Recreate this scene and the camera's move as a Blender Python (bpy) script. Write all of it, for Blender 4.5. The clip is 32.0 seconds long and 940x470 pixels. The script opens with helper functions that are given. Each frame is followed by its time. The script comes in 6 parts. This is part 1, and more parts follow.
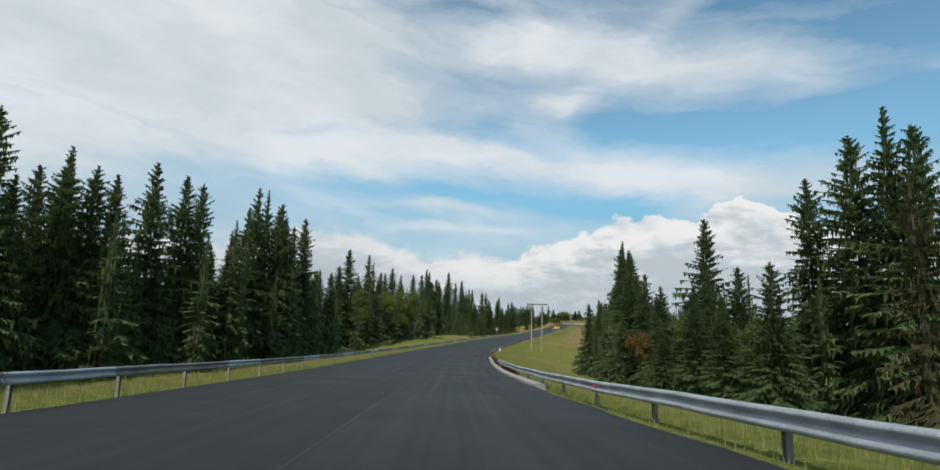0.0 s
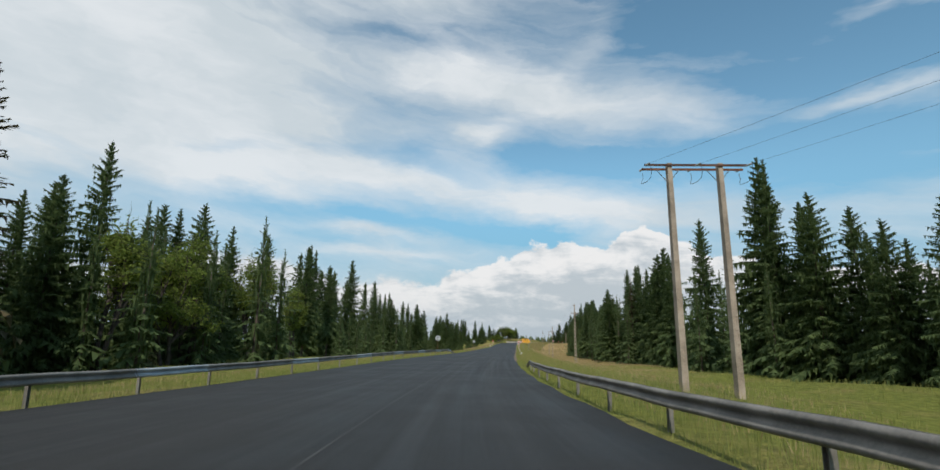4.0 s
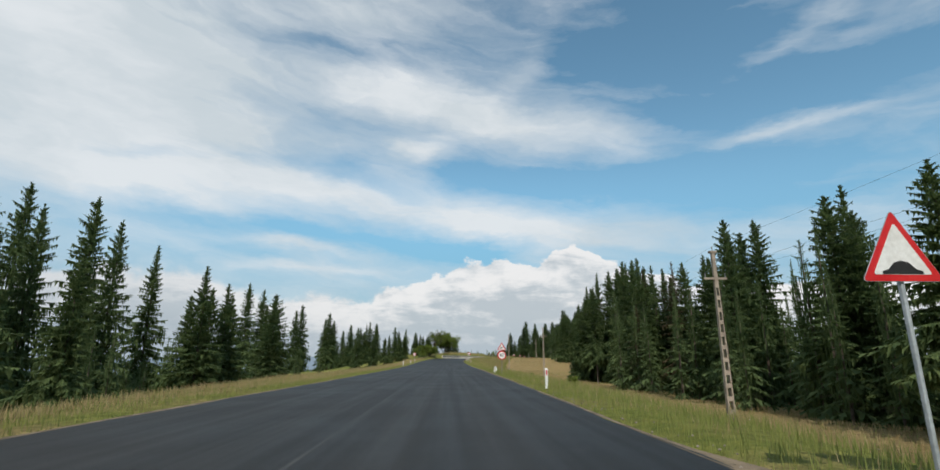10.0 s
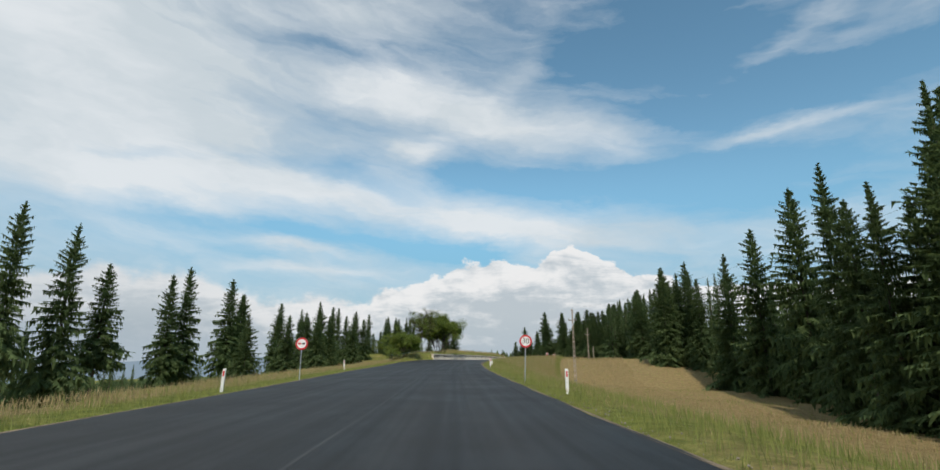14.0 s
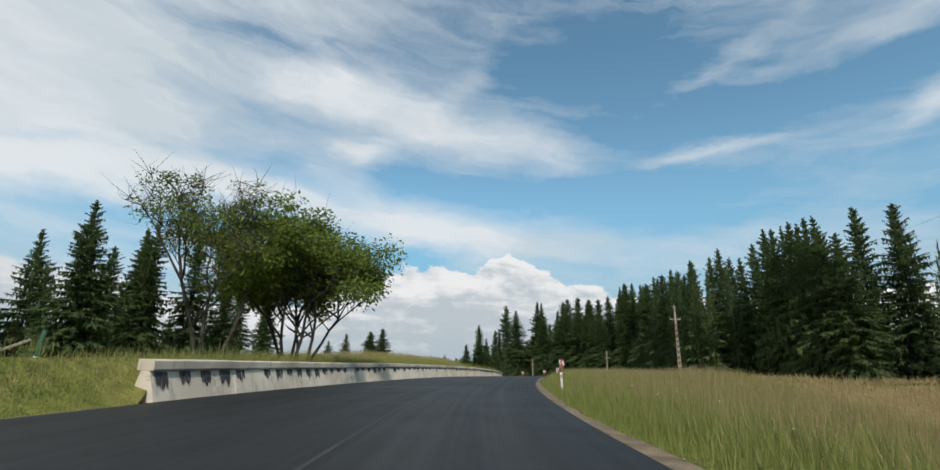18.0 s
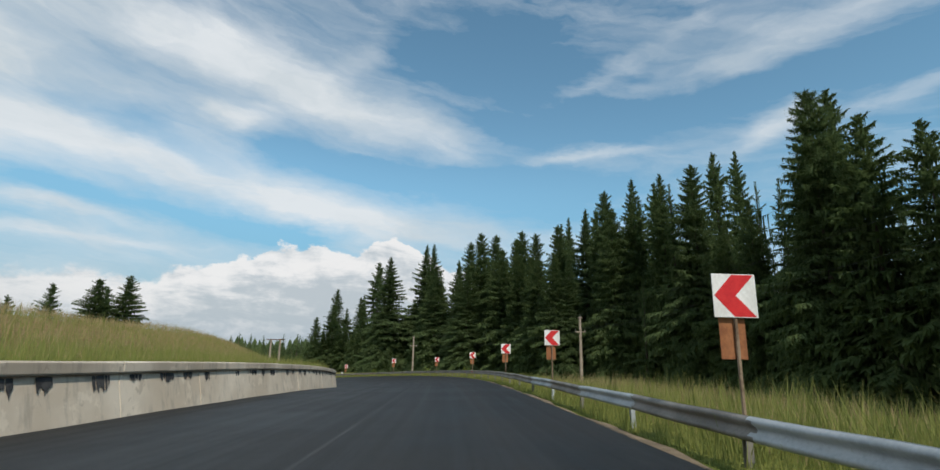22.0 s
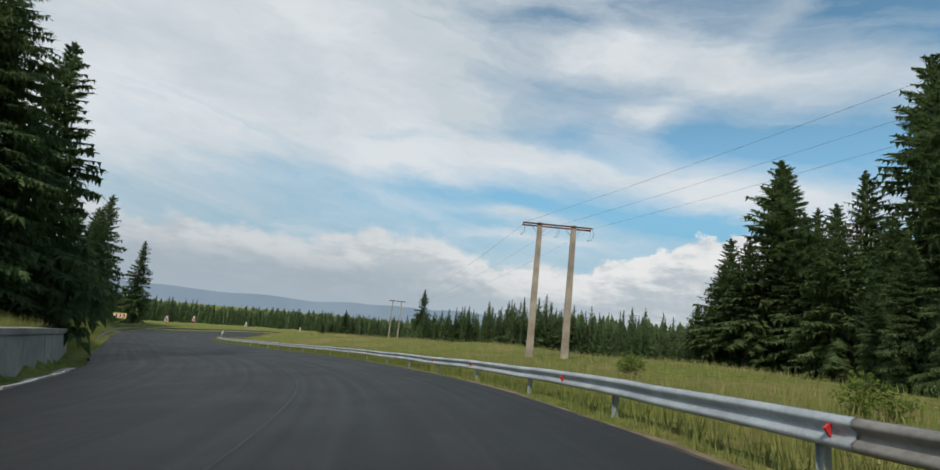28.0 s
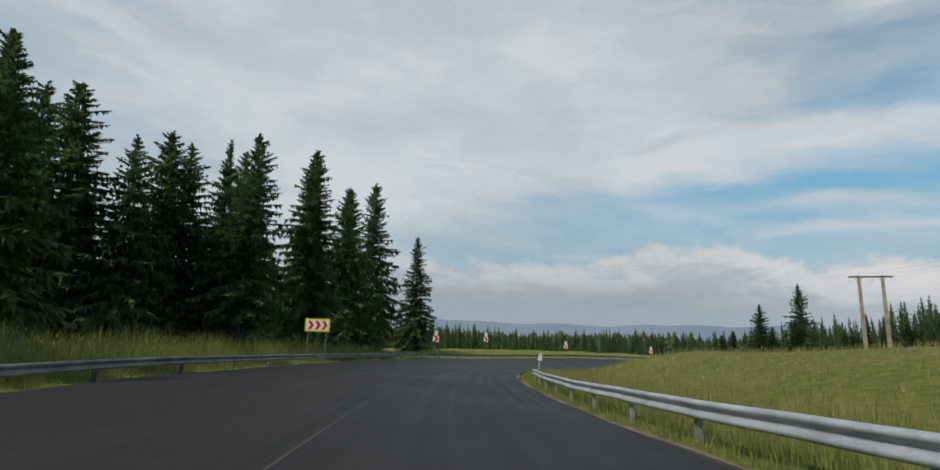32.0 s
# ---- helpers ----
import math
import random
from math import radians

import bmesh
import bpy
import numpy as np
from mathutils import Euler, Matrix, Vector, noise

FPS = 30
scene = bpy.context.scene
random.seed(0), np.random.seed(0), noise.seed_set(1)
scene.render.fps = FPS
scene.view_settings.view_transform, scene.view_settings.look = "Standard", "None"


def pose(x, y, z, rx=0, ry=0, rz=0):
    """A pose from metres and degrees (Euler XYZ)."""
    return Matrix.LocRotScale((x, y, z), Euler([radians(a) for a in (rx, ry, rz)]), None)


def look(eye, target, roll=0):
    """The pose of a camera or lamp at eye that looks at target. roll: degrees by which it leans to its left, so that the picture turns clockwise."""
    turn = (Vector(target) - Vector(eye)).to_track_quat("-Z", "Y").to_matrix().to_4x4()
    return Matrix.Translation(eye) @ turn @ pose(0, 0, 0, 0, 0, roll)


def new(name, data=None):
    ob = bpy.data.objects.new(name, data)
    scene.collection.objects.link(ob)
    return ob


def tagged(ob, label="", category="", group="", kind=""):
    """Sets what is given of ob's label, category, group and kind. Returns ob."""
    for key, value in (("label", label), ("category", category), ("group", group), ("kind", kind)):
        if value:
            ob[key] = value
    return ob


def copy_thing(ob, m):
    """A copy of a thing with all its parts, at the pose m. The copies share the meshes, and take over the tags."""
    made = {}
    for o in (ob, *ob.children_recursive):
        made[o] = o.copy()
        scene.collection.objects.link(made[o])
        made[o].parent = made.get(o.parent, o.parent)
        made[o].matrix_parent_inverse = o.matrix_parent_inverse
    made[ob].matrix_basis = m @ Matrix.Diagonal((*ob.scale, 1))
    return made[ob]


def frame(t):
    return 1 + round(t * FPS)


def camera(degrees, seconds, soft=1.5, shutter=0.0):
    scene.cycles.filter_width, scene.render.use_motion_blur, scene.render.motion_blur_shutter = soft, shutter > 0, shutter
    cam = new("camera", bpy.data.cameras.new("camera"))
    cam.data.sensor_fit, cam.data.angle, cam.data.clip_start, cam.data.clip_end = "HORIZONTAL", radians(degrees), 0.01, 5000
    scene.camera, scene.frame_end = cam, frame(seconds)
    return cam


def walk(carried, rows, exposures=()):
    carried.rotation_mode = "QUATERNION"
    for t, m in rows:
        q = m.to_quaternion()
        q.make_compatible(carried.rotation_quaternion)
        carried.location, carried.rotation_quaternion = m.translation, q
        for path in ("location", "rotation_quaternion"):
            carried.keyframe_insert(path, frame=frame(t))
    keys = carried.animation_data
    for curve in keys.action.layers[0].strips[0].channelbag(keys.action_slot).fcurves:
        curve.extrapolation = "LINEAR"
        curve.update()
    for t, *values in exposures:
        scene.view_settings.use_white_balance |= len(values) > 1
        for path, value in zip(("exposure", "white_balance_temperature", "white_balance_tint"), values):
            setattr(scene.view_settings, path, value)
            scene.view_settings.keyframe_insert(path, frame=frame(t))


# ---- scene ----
cam = camera(89.2, 32.0, soft=1.5, shutter=0.0)
# seconds, x, y, z, yaw, pitch, roll
PATH = [
    (0.0, 0.00, -0.00, 1.35, -0.30, 7.99, -1.45),
    (0.5, -0.43, 12.10, -0.00, -0.98, 8.36, -0.91),
    (1.0, -0.73, 23.92, -1.25, -1.58, 8.70, -0.53),
    (1.5, -0.87, 35.48, -2.37, -2.26, 9.12, -0.29),
    (2.0, -0.86, 46.84, -3.39, -3.01, 9.42, -0.17),
    (2.5, -0.63, 58.05, -4.27, -4.17, 9.84, -0.21),
    (3.0, -0.12, 69.18, -5.02, -5.85, 10.28, -0.32),
    (3.5, 0.78, 80.24, -5.71, -7.82, 10.80, -0.46),
    (4.0, 2.07, 91.25, -6.36, -9.81, 11.11, -0.70),
    (4.5, 3.81, 102.17, -6.93, -11.86, 11.67, -0.86),
    (5.0, 5.84, 113.16, -7.43, -13.39, 11.90, -0.48),
    (5.5, 8.24, 124.30, -7.85, -15.43, 12.50, -0.18),
    (6.0, 10.93, 135.59, -8.21, -16.28, 12.70, 0.11),
    (6.5, 13.80, 147.01, -8.57, -16.97, 12.48, 0.17),
    (7.0, 16.78, 158.49, -8.95, -17.25, 12.64, 0.14),
    (7.5, 19.83, 169.91, -9.35, -17.47, 12.69, 0.21),
    (8.0, 22.92, 181.29, -9.72, -17.66, 12.81, 0.16),
    (8.5, 26.00, 192.61, -10.06, -17.67, 13.02, -0.02),
    (9.0, 29.02, 203.84, -10.40, -17.60, 12.99, 0.00),
    (9.5, 31.99, 214.94, -10.71, -17.53, 13.08, 0.04),
    (10.0, 34.93, 225.91, -10.99, -17.60, 13.17, 0.04),
    (10.5, 37.85, 236.79, -11.24, -17.63, 13.32, -0.04),
    (11.0, 40.74, 247.62, -11.49, -17.61, 13.40, 0.01),
    (11.5, 43.67, 258.38, -11.75, -17.70, 13.49, -0.04),
    (12.0, 46.65, 269.15, -12.01, -17.85, 13.47, -0.16),
    (12.5, 49.66, 279.94, -12.29, -17.92, 13.27, -0.08),
    (13.0, 52.69, 290.75, -12.57, -17.89, 13.18, 0.08),
    (13.5, 55.69, 301.54, -12.83, -17.79, 13.22, 0.17),
    (14.0, 58.65, 312.23, -13.06, -17.80, 13.28, 0.20),
    (14.5, 61.56, 322.73, -13.25, -17.83, 13.48, 0.08),
    (15.0, 64.43, 333.01, -13.42, -18.06, 13.64, 0.10),
    (15.5, 67.30, 343.07, -13.55, -18.28, 13.79, 0.11),
    (16.0, 70.20, 352.95, -13.66, -18.94, 13.89, 0.07),
    (16.5, 73.18, 362.68, -13.75, -19.58, 14.00, 0.02),
    (17.0, 76.33, 372.28, -13.84, -20.92, 14.00, -0.18),
    (17.5, 79.75, 381.73, -13.93, -22.75, 14.04, -0.22),
    (18.0, 83.51, 391.00, -14.04, -25.41, 14.01, -0.37),
    (18.5, 87.64, 399.96, -14.18, -28.36, 13.94, -0.46),
    (19.0, 92.13, 408.54, -14.35, -31.43, 13.71, -0.83),
    (19.5, 96.97, 416.74, -14.52, -34.23, 13.55, -1.06),
    (20.0, 102.09, 424.61, -14.71, -36.37, 13.39, -1.07),
    (20.5, 107.41, 432.26, -14.93, -37.65, 13.22, -1.12),
    (21.0, 112.85, 439.82, -15.21, -38.50, 12.93, -1.02),
    (21.5, 118.38, 447.30, -15.57, -39.10, 12.58, -1.10),
    (22.0, 123.90, 454.73, -16.00, -39.46, 12.39, -1.17),
    (22.5, 129.39, 461.98, -16.39, -39.48, 12.20, -1.42),
    (23.0, 134.71, 469.15, -16.81, -38.99, 11.89, -1.78),
    (23.5, 139.81, 476.13, -17.28, -38.30, 11.56, -2.28),
    (24.0, 144.64, 483.01, -17.78, -37.01, 11.14, -2.90),
    (24.5, 149.20, 489.87, -18.34, -35.11, 10.82, -3.53),
    (25.0, 153.39, 496.95, -18.90, -31.36, 10.66, -4.30),
    (25.5, 157.12, 504.39, -19.48, -27.59, 10.42, -5.07),
    (26.0, 160.29, 512.24, -20.09, -22.35, 10.15, -5.62),
    (26.5, 162.72, 520.52, -20.75, -17.09, 9.87, -6.19),
    (27.0, 164.08, 529.18, -21.47, -8.63, 9.17, -6.21),
    (27.5, 164.12, 538.01, -22.18, -0.71, 8.75, -6.31),
    (28.0, 162.96, 546.72, -22.93, 7.79, 8.41, -6.02),
    (28.5, 160.63, 555.05, -23.71, 15.88, 8.18, -5.64),
    (29.0, 157.19, 562.85, -24.54, 24.32, 8.06, -4.97),
    (29.5, 152.80, 570.04, -25.41, 31.20, 8.03, -4.04),
    (30.0, 147.69, 576.68, -26.30, 36.71, 8.15, -3.41),
    (30.5, 142.11, 582.97, -27.19, 39.59, 8.41, -2.89),
    (31.0, 136.27, 589.12, -28.06, 40.95, 8.70, -2.38),
    (31.5, 130.29, 595.29, -28.89, 41.38, 8.96, -1.86),
    (32.0, 124.24, 601.55, -29.71, 41.13, 9.13, -1.31),
]
walk(cam, [(t, pose(x, y, z, 90 + pitch, roll, yaw)) for t, x, y, z, yaw, pitch, roll in PATH],
     exposures=[(0.0, 0.0), (26.0, 0.0), (28.0, -0.07), (30.0, -0.15), (31.0, -0.27), (32.0, -0.28)])

# ---------------------------------------------------------------- light
SUN_AZ, SUN_EL = 196.0, 47.0
sun = new("sun", bpy.data.lights.new("sun", "SUN"))
sun.data.energy, sun.data.angle, sun.data.color = 3.3, radians(0.6), (1.0, 0.93, 0.83)
sun.matrix_world = look((0, 0, 0), (-math.sin(radians(SUN_AZ)) * math.cos(radians(SUN_EL)),
                                    -math.cos(radians(SUN_AZ)) * math.cos(radians(SUN_EL)), -math.sin(radians(SUN_EL))))


class Nodes:
    """Short hand for building node trees."""

    def __init__(self, tree):
        self.tree = tree
        tree.nodes.clear()

    def add(self, kind, **sets):
        n = self.tree.nodes.new(kind)
        for k, v in sets.items():
            setattr(n, k, v)
        return n

    def put(self, value, socket):
        if isinstance(value, bpy.types.NodeSocket):
            self.tree.links.new(value, socket)
        elif value is not None:
            if isinstance(value, (tuple, list)) and len(value) == 3 and socket.type == "RGBA":
                value = (*value, 1)
            socket.default_value = value

    def math(self, op, a, b=None, c=None, clamp=False):
        n = self.add("ShaderNodeMath", operation=op, use_clamp=clamp)
        for i, v in enumerate((a, b, c)):
            self.put(v, n.inputs[i])
        return n.outputs[0]

    def mix(self, f, a, b, blend="MIX"):
        n = self.add("ShaderNodeMix", data_type="RGBA", blend_type=blend)
        self.put(f, n.inputs[0]), self.put(a, n.inputs[6]), self.put(b, n.inputs[7])
        return n.outputs[2]

    def ramp(self, f, lo, hi, a=0.0, b=1.0, smooth=True):
        n = self.add("ShaderNodeMapRange", interpolation_type="SMOOTHSTEP" if smooth else "LINEAR")
        for i, v in enumerate((f, lo, hi, a, b)):
            self.put(v, n.inputs[i])
        return n.outputs[0]

    def xyz(self, x, y, z):
        n = self.add("ShaderNodeCombineXYZ")
        for i, v in enumerate((x, y, z)):
            self.put(v, n.inputs[i])
        return n.outputs[0]

    def noise(self, vec, scale, detail=4.0, rough=0.55, distort=0.0):
        n = self.add("ShaderNodeTexNoise")
        self.put(vec, n.inputs["Vector"])
        for k, v in (("Scale", scale), ("Detail", detail), ("Roughness", rough), ("Distortion", distort)):
            self.put(v, n.inputs[k])
        return n.outputs["Fac"]


world = bpy.data.worlds.new("sky")
scene.world = world
world.use_nodes = True
N = Nodes(world.node_tree)
sky = N.add("ShaderNodeTexSky", sky_type="NISHITA", sun_disc=False, sun_elevation=radians(SUN_EL), sun_rotation=radians(SUN_AZ),
            altitude=900, air_density=1.0, dust_density=0.6, ozone_density=1.4)
way = N.add("ShaderNodeTexCoord").outputs["Generated"]
sep = N.add("ShaderNodeSeparateXYZ")
N.put(way, sep.inputs[0])
dx, dy, dz = sep.outputs
az = N.math("MULTIPLY", N.math("ARCTAN2", dx, dy), 57.2958)          # degrees, clockwise from +y
el = N.math("MULTIPLY", N.math("ARCSINE", dz), 57.2958)
# drift of the coordinates, so that no cloud edge runs straight
drift = N.xyz(N.math("MULTIPLY", az, 0.07), N.math("MULTIPLY", el, 0.15), 0.0)
w_az = N.math("ADD", az, N.math("MULTIPLY", N.math("SUBTRACT", N.noise(drift, 1.0, 4.0, 0.6), 0.5), 14.0))
drift_b = N.xyz(N.math("MULTIPLY", az, 0.07), N.math("MULTIPLY", el, 0.20), 9.0)
w_el = N.math("ADD", el, N.math("MULTIPLY", N.math("SUBTRACT", N.noise(drift_b, 1.0, 5.0, 0.62), 0.5), 4.6))
# streaked and fluffy grain of the high cloud
tilt_el = N.math("ADD", w_el, N.math("MULTIPLY", az, 0.16))
veil_a = N.noise(N.xyz(N.math("MULTIPLY", w_az, 0.045), N.math("MULTIPLY", tilt_el, 0.16), 7.3), 1.0, 7.0, 0.60, 0.5)
veil_b = N.noise(N.xyz(N.math("MULTIPLY", w_az, 0.075), N.math("MULTIPLY", tilt_el, 0.42), 1.9), 1.0, 6.0, 0.56, 0.5)
cover = N.math("ADD", N.math("MULTIPLY", veil_a, 0.50), N.math("MULTIPLY", veil_b, 0.42))
# the sky's own bands and gaps: azimuth, elevation, half length, half width (degrees), tilt, weight
BANDS = [
    (-30, 28.0, 26, 10.0, 0, 0.44), (-14, 23.5, 16, 4.5, -4, 0.16), (9, 29.0, 13, 3.4, -8, 0.26), (24, 26.0, 14, 2.9, -14, 0.30), (24, 31.5, 6, 1.8, 40, 0.12),
    (11, 22.6, 4.8, 1.6, -6, 0.34), (1, 37.5, 14, 2.4, 6, 0.25), (6, 16.8, 20, 2.1, -8, 0.34), (30, 13.3, 18, 1.9, -5, 0.30), (-22, 16.5, 16, 3.0, 0, 0.30),
    (-3, 11.2, 6, 0.6, -3, 0.30), (0, 8.9, 8, 0.7, 0, 0.24), (55, 21.6, 7, 0.6, 2, 0.24), (73, 22.2, 3.6, 1.4, 38, 0.30), (84, 22.8, 9, 0.8, 6, 0.22),
    (76, 29.6, 14, 1.5, 6, 0.24), (56, 29.6, 10, 0.9, 22, 0.14), (-62, 22.0, 32, 16.0, 8, 0.40), (-45, 12.0, 16, 4.0, 0, 0.16), (-100, 40.0, 50, 20.0, 0, 0.25),
    (-2, 33.2, 9, 1.1, -4, -0.24), (44, 31.5, 11, 5.5, -12, -0.30), (42, 19.0, 16, 2.3, -4, -0.30), (18, 20.2, 12, 1.4, -10, -0.20), (-4, 20.8, 9, 1.2, -2, -0.12),
    (-3, 13.1, 10, 1.0, -4, -0.26), (14, 11.2, 9, 1.5, -4, -0.26), (60, 25.5, 18, 2.2, 0, -0.26), (50, 15.5, 9, 2.4, 0, -0.16), (86, 25.6, 12, 2.2, 0, -0.22),
    (-18, 19.0, 6, 0.9, 6, -0.16), (-16, 12.8, 5, 0.8, 0, -0.14), (2, 20.5, 4, 2.0, 20, -0.12), (95, 17.0, 22, 4.0, 0, -0.15),
]
for b_az, b_el, b_len, b_wid, b_tilt, weight in BANDS:
    c_t, s_t = math.cos(radians(b_tilt)), math.sin(radians(b_tilt))
    pa, pe = N.math("SUBTRACT", w_az, float(b_az)), N.math("SUBTRACT", w_el, float(b_el))
    bu = N.math("MULTIPLY_ADD", pa, c_t / b_len, N.math("MULTIPLY", pe, s_t / b_len))
    bv = N.math("MULTIPLY_ADD", pa, -s_t / b_wid, N.math("MULTIPLY", pe, c_t / b_wid))
    rr = N.math("MULTIPLY_ADD", bu, bu, N.math("MULTIPLY", bv, bv))
    cover = N.math("MULTIPLY_ADD", N.math("POWER", 2.718, N.math("MULTIPLY", rr, -1.0)), weight, cover)
cover = N.math("ADD", cover, N.ramp(el, 6.0, 16.0, 0.10, 0.0))
veil = N.ramp(cover, 0.34, 0.86, 0.0, 1.0, False)
# heaped clouds low over the horizon: azimuth and height of their crowns
CROWNS = [(-120, 8), (-60, 7.5), (-40, 6.2), (-28, 6.0), (-21, 8.2), (-14, 8.2), (-9, 6.8), (-3, 6.0), (4, 5.9), (9, 7.0), (14, 8.2), (18, 9.9),
          (21, 10.1), (24, 9.5), (27, 10.6), (30, 11.9), (32, 11.4), (34, 9.4), (38, 8.3), (44, 6.2), (60, 5.5), (120, 7)]
crowns = N.add("ShaderNodeValToRGB")
crowns.color_ramp.interpolation = "EASE"
stops = crowns.color_ramp.elements
while len(stops) < len(CROWNS):
    stops.new(0.5)
for stop, (c_az, c_el) in zip(stops, CROWNS):
    stop.position = (c_az + 120) / 240
    stop.color = (c_el / 20, c_el / 20, c_el / 20, 1)
N.put(N.math("MULTIPLY_ADD", az, 1 / 240, 0.5), crowns.inputs[0])
top = N.math("MULTIPLY", crowns.outputs[0], 20.0)
heap_c = N.xyz(N.math("MULTIPLY", az, 0.21), N.math("MULTIPLY", el, 0.30), 0.0)
heap_n = N.noise(heap_c, 1.0, 9.0, 0.58, 0.10)
lift = N.math("SUBTRACT", top, el)
heap = N.ramp(N.math("ADD", N.math("MULTIPLY", N.math("SUBTRACT", heap_n, 0.5), 6.5), lift), -0.15, N.ramp(az, -10.0, 16.0, 1.6, 0.35))


# lit crowns, grey bases
shade_n = N.noise(N.xyz(N.math("MULTIPLY", az, 0.12), N.math("MULTIPLY", el, 0.42), 0.6), 1.0, 7.0, 0.62, 0.4)
rim_n = N.noise(N.xyz(N.math("MULTIPLY", N.math("ADD", az, 0.5), 0.21), N.math("MULTIPLY", N.math("ADD", el, 0.7), 0.30), 0.0), 1.0, 9.0, 0.58, 0.10)
relief = N.math("MULTIPLY", N.math("SUBTRACT", heap_n, rim_n), 2.2)
crown = N.math("MULTIPLY", N.math("SUBTRACT", 2.4, lift), 0.13)
lit = N.ramp(N.math("ADD", N.math("ADD", relief, crown), N.math("MULTIPLY", N.math("SUBTRACT", shade_n, 0.5), 4.0)), -0.75, 0.55)
lit = N.math("MULTIPLY", lit, N.ramp(az, -32.0, 12.0, 0.45, 1.0))
heap_col = N.mix(lit, (0.50, 0.55, 0.59), (0.88, 0.865, 0.855))
blue = N.mix(1.0, sky.outputs[0], (0.130, 0.170, 0.150), "MULTIPLY")
blue = N.mix(N.ramp(el, 4.0, 20.0, 0.75, 0.0), blue, (0.105, 0.270, 0.450))
thick = N.ramp(N.noise(N.xyz(N.math("MULTIPLY", w_az, 0.04), N.math("MULTIPLY", w_el, 0.10), 4.0), 1.0, 5.0, 0.6), 0.35, 0.65)
veil_col = N.mix(thick, (0.60, 0.665, 0.705), (0.77, 0.805, 0.83))
sky_col = N.mix(N.math("MULTIPLY", veil, 0.94), blue, veil_col)
sky_col = N.mix(N.math("MULTIPLY", heap, 0.90), sky_col, heap_col)
far_rain = N.math("MULTIPLY", N.ramp(el, 1.0, 5.0, 0.65, 0.0), N.ramp(az, -24.0, 2.0, 1.0, 0.15))
sky_col = N.mix(far_rain, sky_col, (0.30, 0.375, 0.44))
haze = N.ramp(el, -1.5, 4.0, 0.60, 0.0)
sky_col = N.mix(haze, sky_col, (0.42, 0.50, 0.57))
sky_col = N.mix(N.ramp(el, -6.0, -2.5, 1.0, 0.0), sky_col, (0.10, 0.14, 0.12))
bg = N.add("ShaderNodeBackground")
N.put(sky_col, bg.inputs[0]), N.put(1.0, bg.inputs[1])
N.tree.links.new(bg.outputs[0], N.add("ShaderNodeOutputWorld").inputs[0])
# the road's reference line, every 18 m from 72 m behind the start: place, height, crossfall
LINE_X = [2.4, 1.8, 1.2, 0.6, 0.0, -0.6, -0.9, -0.7, 0.1, 1.9, 4.8, 8.5, 12.7, 17.2, 21.9, 26.6, 31.3, 35.9, 40.6, 45.3, 50.2, 55.0, 59.8, 64.7, 69.6, 75.0, 81.1, 88.5, 97.3, 107.4, 118.0, 128.8, 139.5, 149.6, 158.0, 163.3, 163.8, 159.1, 149.8, 137.8, 125.3, 112.8, 101.3, 92.4, 88.2, 90.2, 98.7, 112.9, 130.4, 148.2, 164.6, 179.9]
LINE_Y = [-72.0, -54.0, -36.0, -18.0, -0.0, 18.0, 36.0, 54.0, 72.0, 89.9, 107.6, 125.3, 142.7, 160.2, 177.6, 194.9, 212.3, 229.7, 247.1, 264.4, 281.8, 299.1, 316.5, 333.8, 351.1, 368.3, 385.2, 401.6, 417.3, 432.2, 446.8, 461.2, 475.7, 490.5, 506.4, 523.6, 541.5, 558.8, 574.1, 587.5, 600.5, 613.5, 627.4, 643.0, 660.5, 678.4, 694.2, 705.2, 709.5, 706.9, 699.5, 689.8]
LINE_Z = [7.25, 5.45, 3.65, 1.85, 0.05, -1.93, -3.72, -5.26, -6.50, -7.58, -8.48, -9.19, -9.73, -10.31, -10.90, -11.43, -11.94, -12.38, -12.78, -13.20, -13.64, -14.07, -14.44, -14.73, -14.94, -15.11, -15.27, -15.51, -15.83, -16.23, -16.84, -17.64, -18.54, -19.69, -20.94, -22.30, -23.78, -25.40, -27.25, -29.14, -30.88, -32.41, -33.94, -35.47, -37.00, -37.91, -38.83, -39.75, -40.67, -41.59, -42.50, -43.42]
LINE_BANK = [0.009, 0.009, 0.009, 0.009, 0.025, 0.012, 0.005, 0.003, 0.006, 0.012, 0.012, 0.003, -0.003, -0.003, -0.003, 0.001, -0.001, -0.000, -0.000, 0.002, 0.001, -0.003, -0.003, -0.002, -0.001, 0.002, -0.012, -0.022, 0.002, 0.015, 0.019, 0.024, 0.039, 0.063, 0.092, 0.109, 0.109, 0.094, 0.063, 0.044, 0.025, -0.035, -0.035, -0.035, -0.035, -0.035, -0.035, -0.035, 0.000, 0.000, 0.000, 0.000]

# ---------------------------------------------------------------- materials
def material(name, build):
    m = bpy.data.materials.new(name)
    m.use_nodes = True
    n = Nodes(m.node_tree)
    shader = n.add("ShaderNodeBsdfPrincipled")
    n.tree.links.new(shader.outputs[0], n.add("ShaderNodeOutputMaterial").inputs[0])
    build(n, shader)
    return m


def here(n):
    return n.add("ShaderNodeNewGeometry").outputs["Position"]


def local(n):
    return n.add("ShaderNodeTexCoord").outputs["Object"]


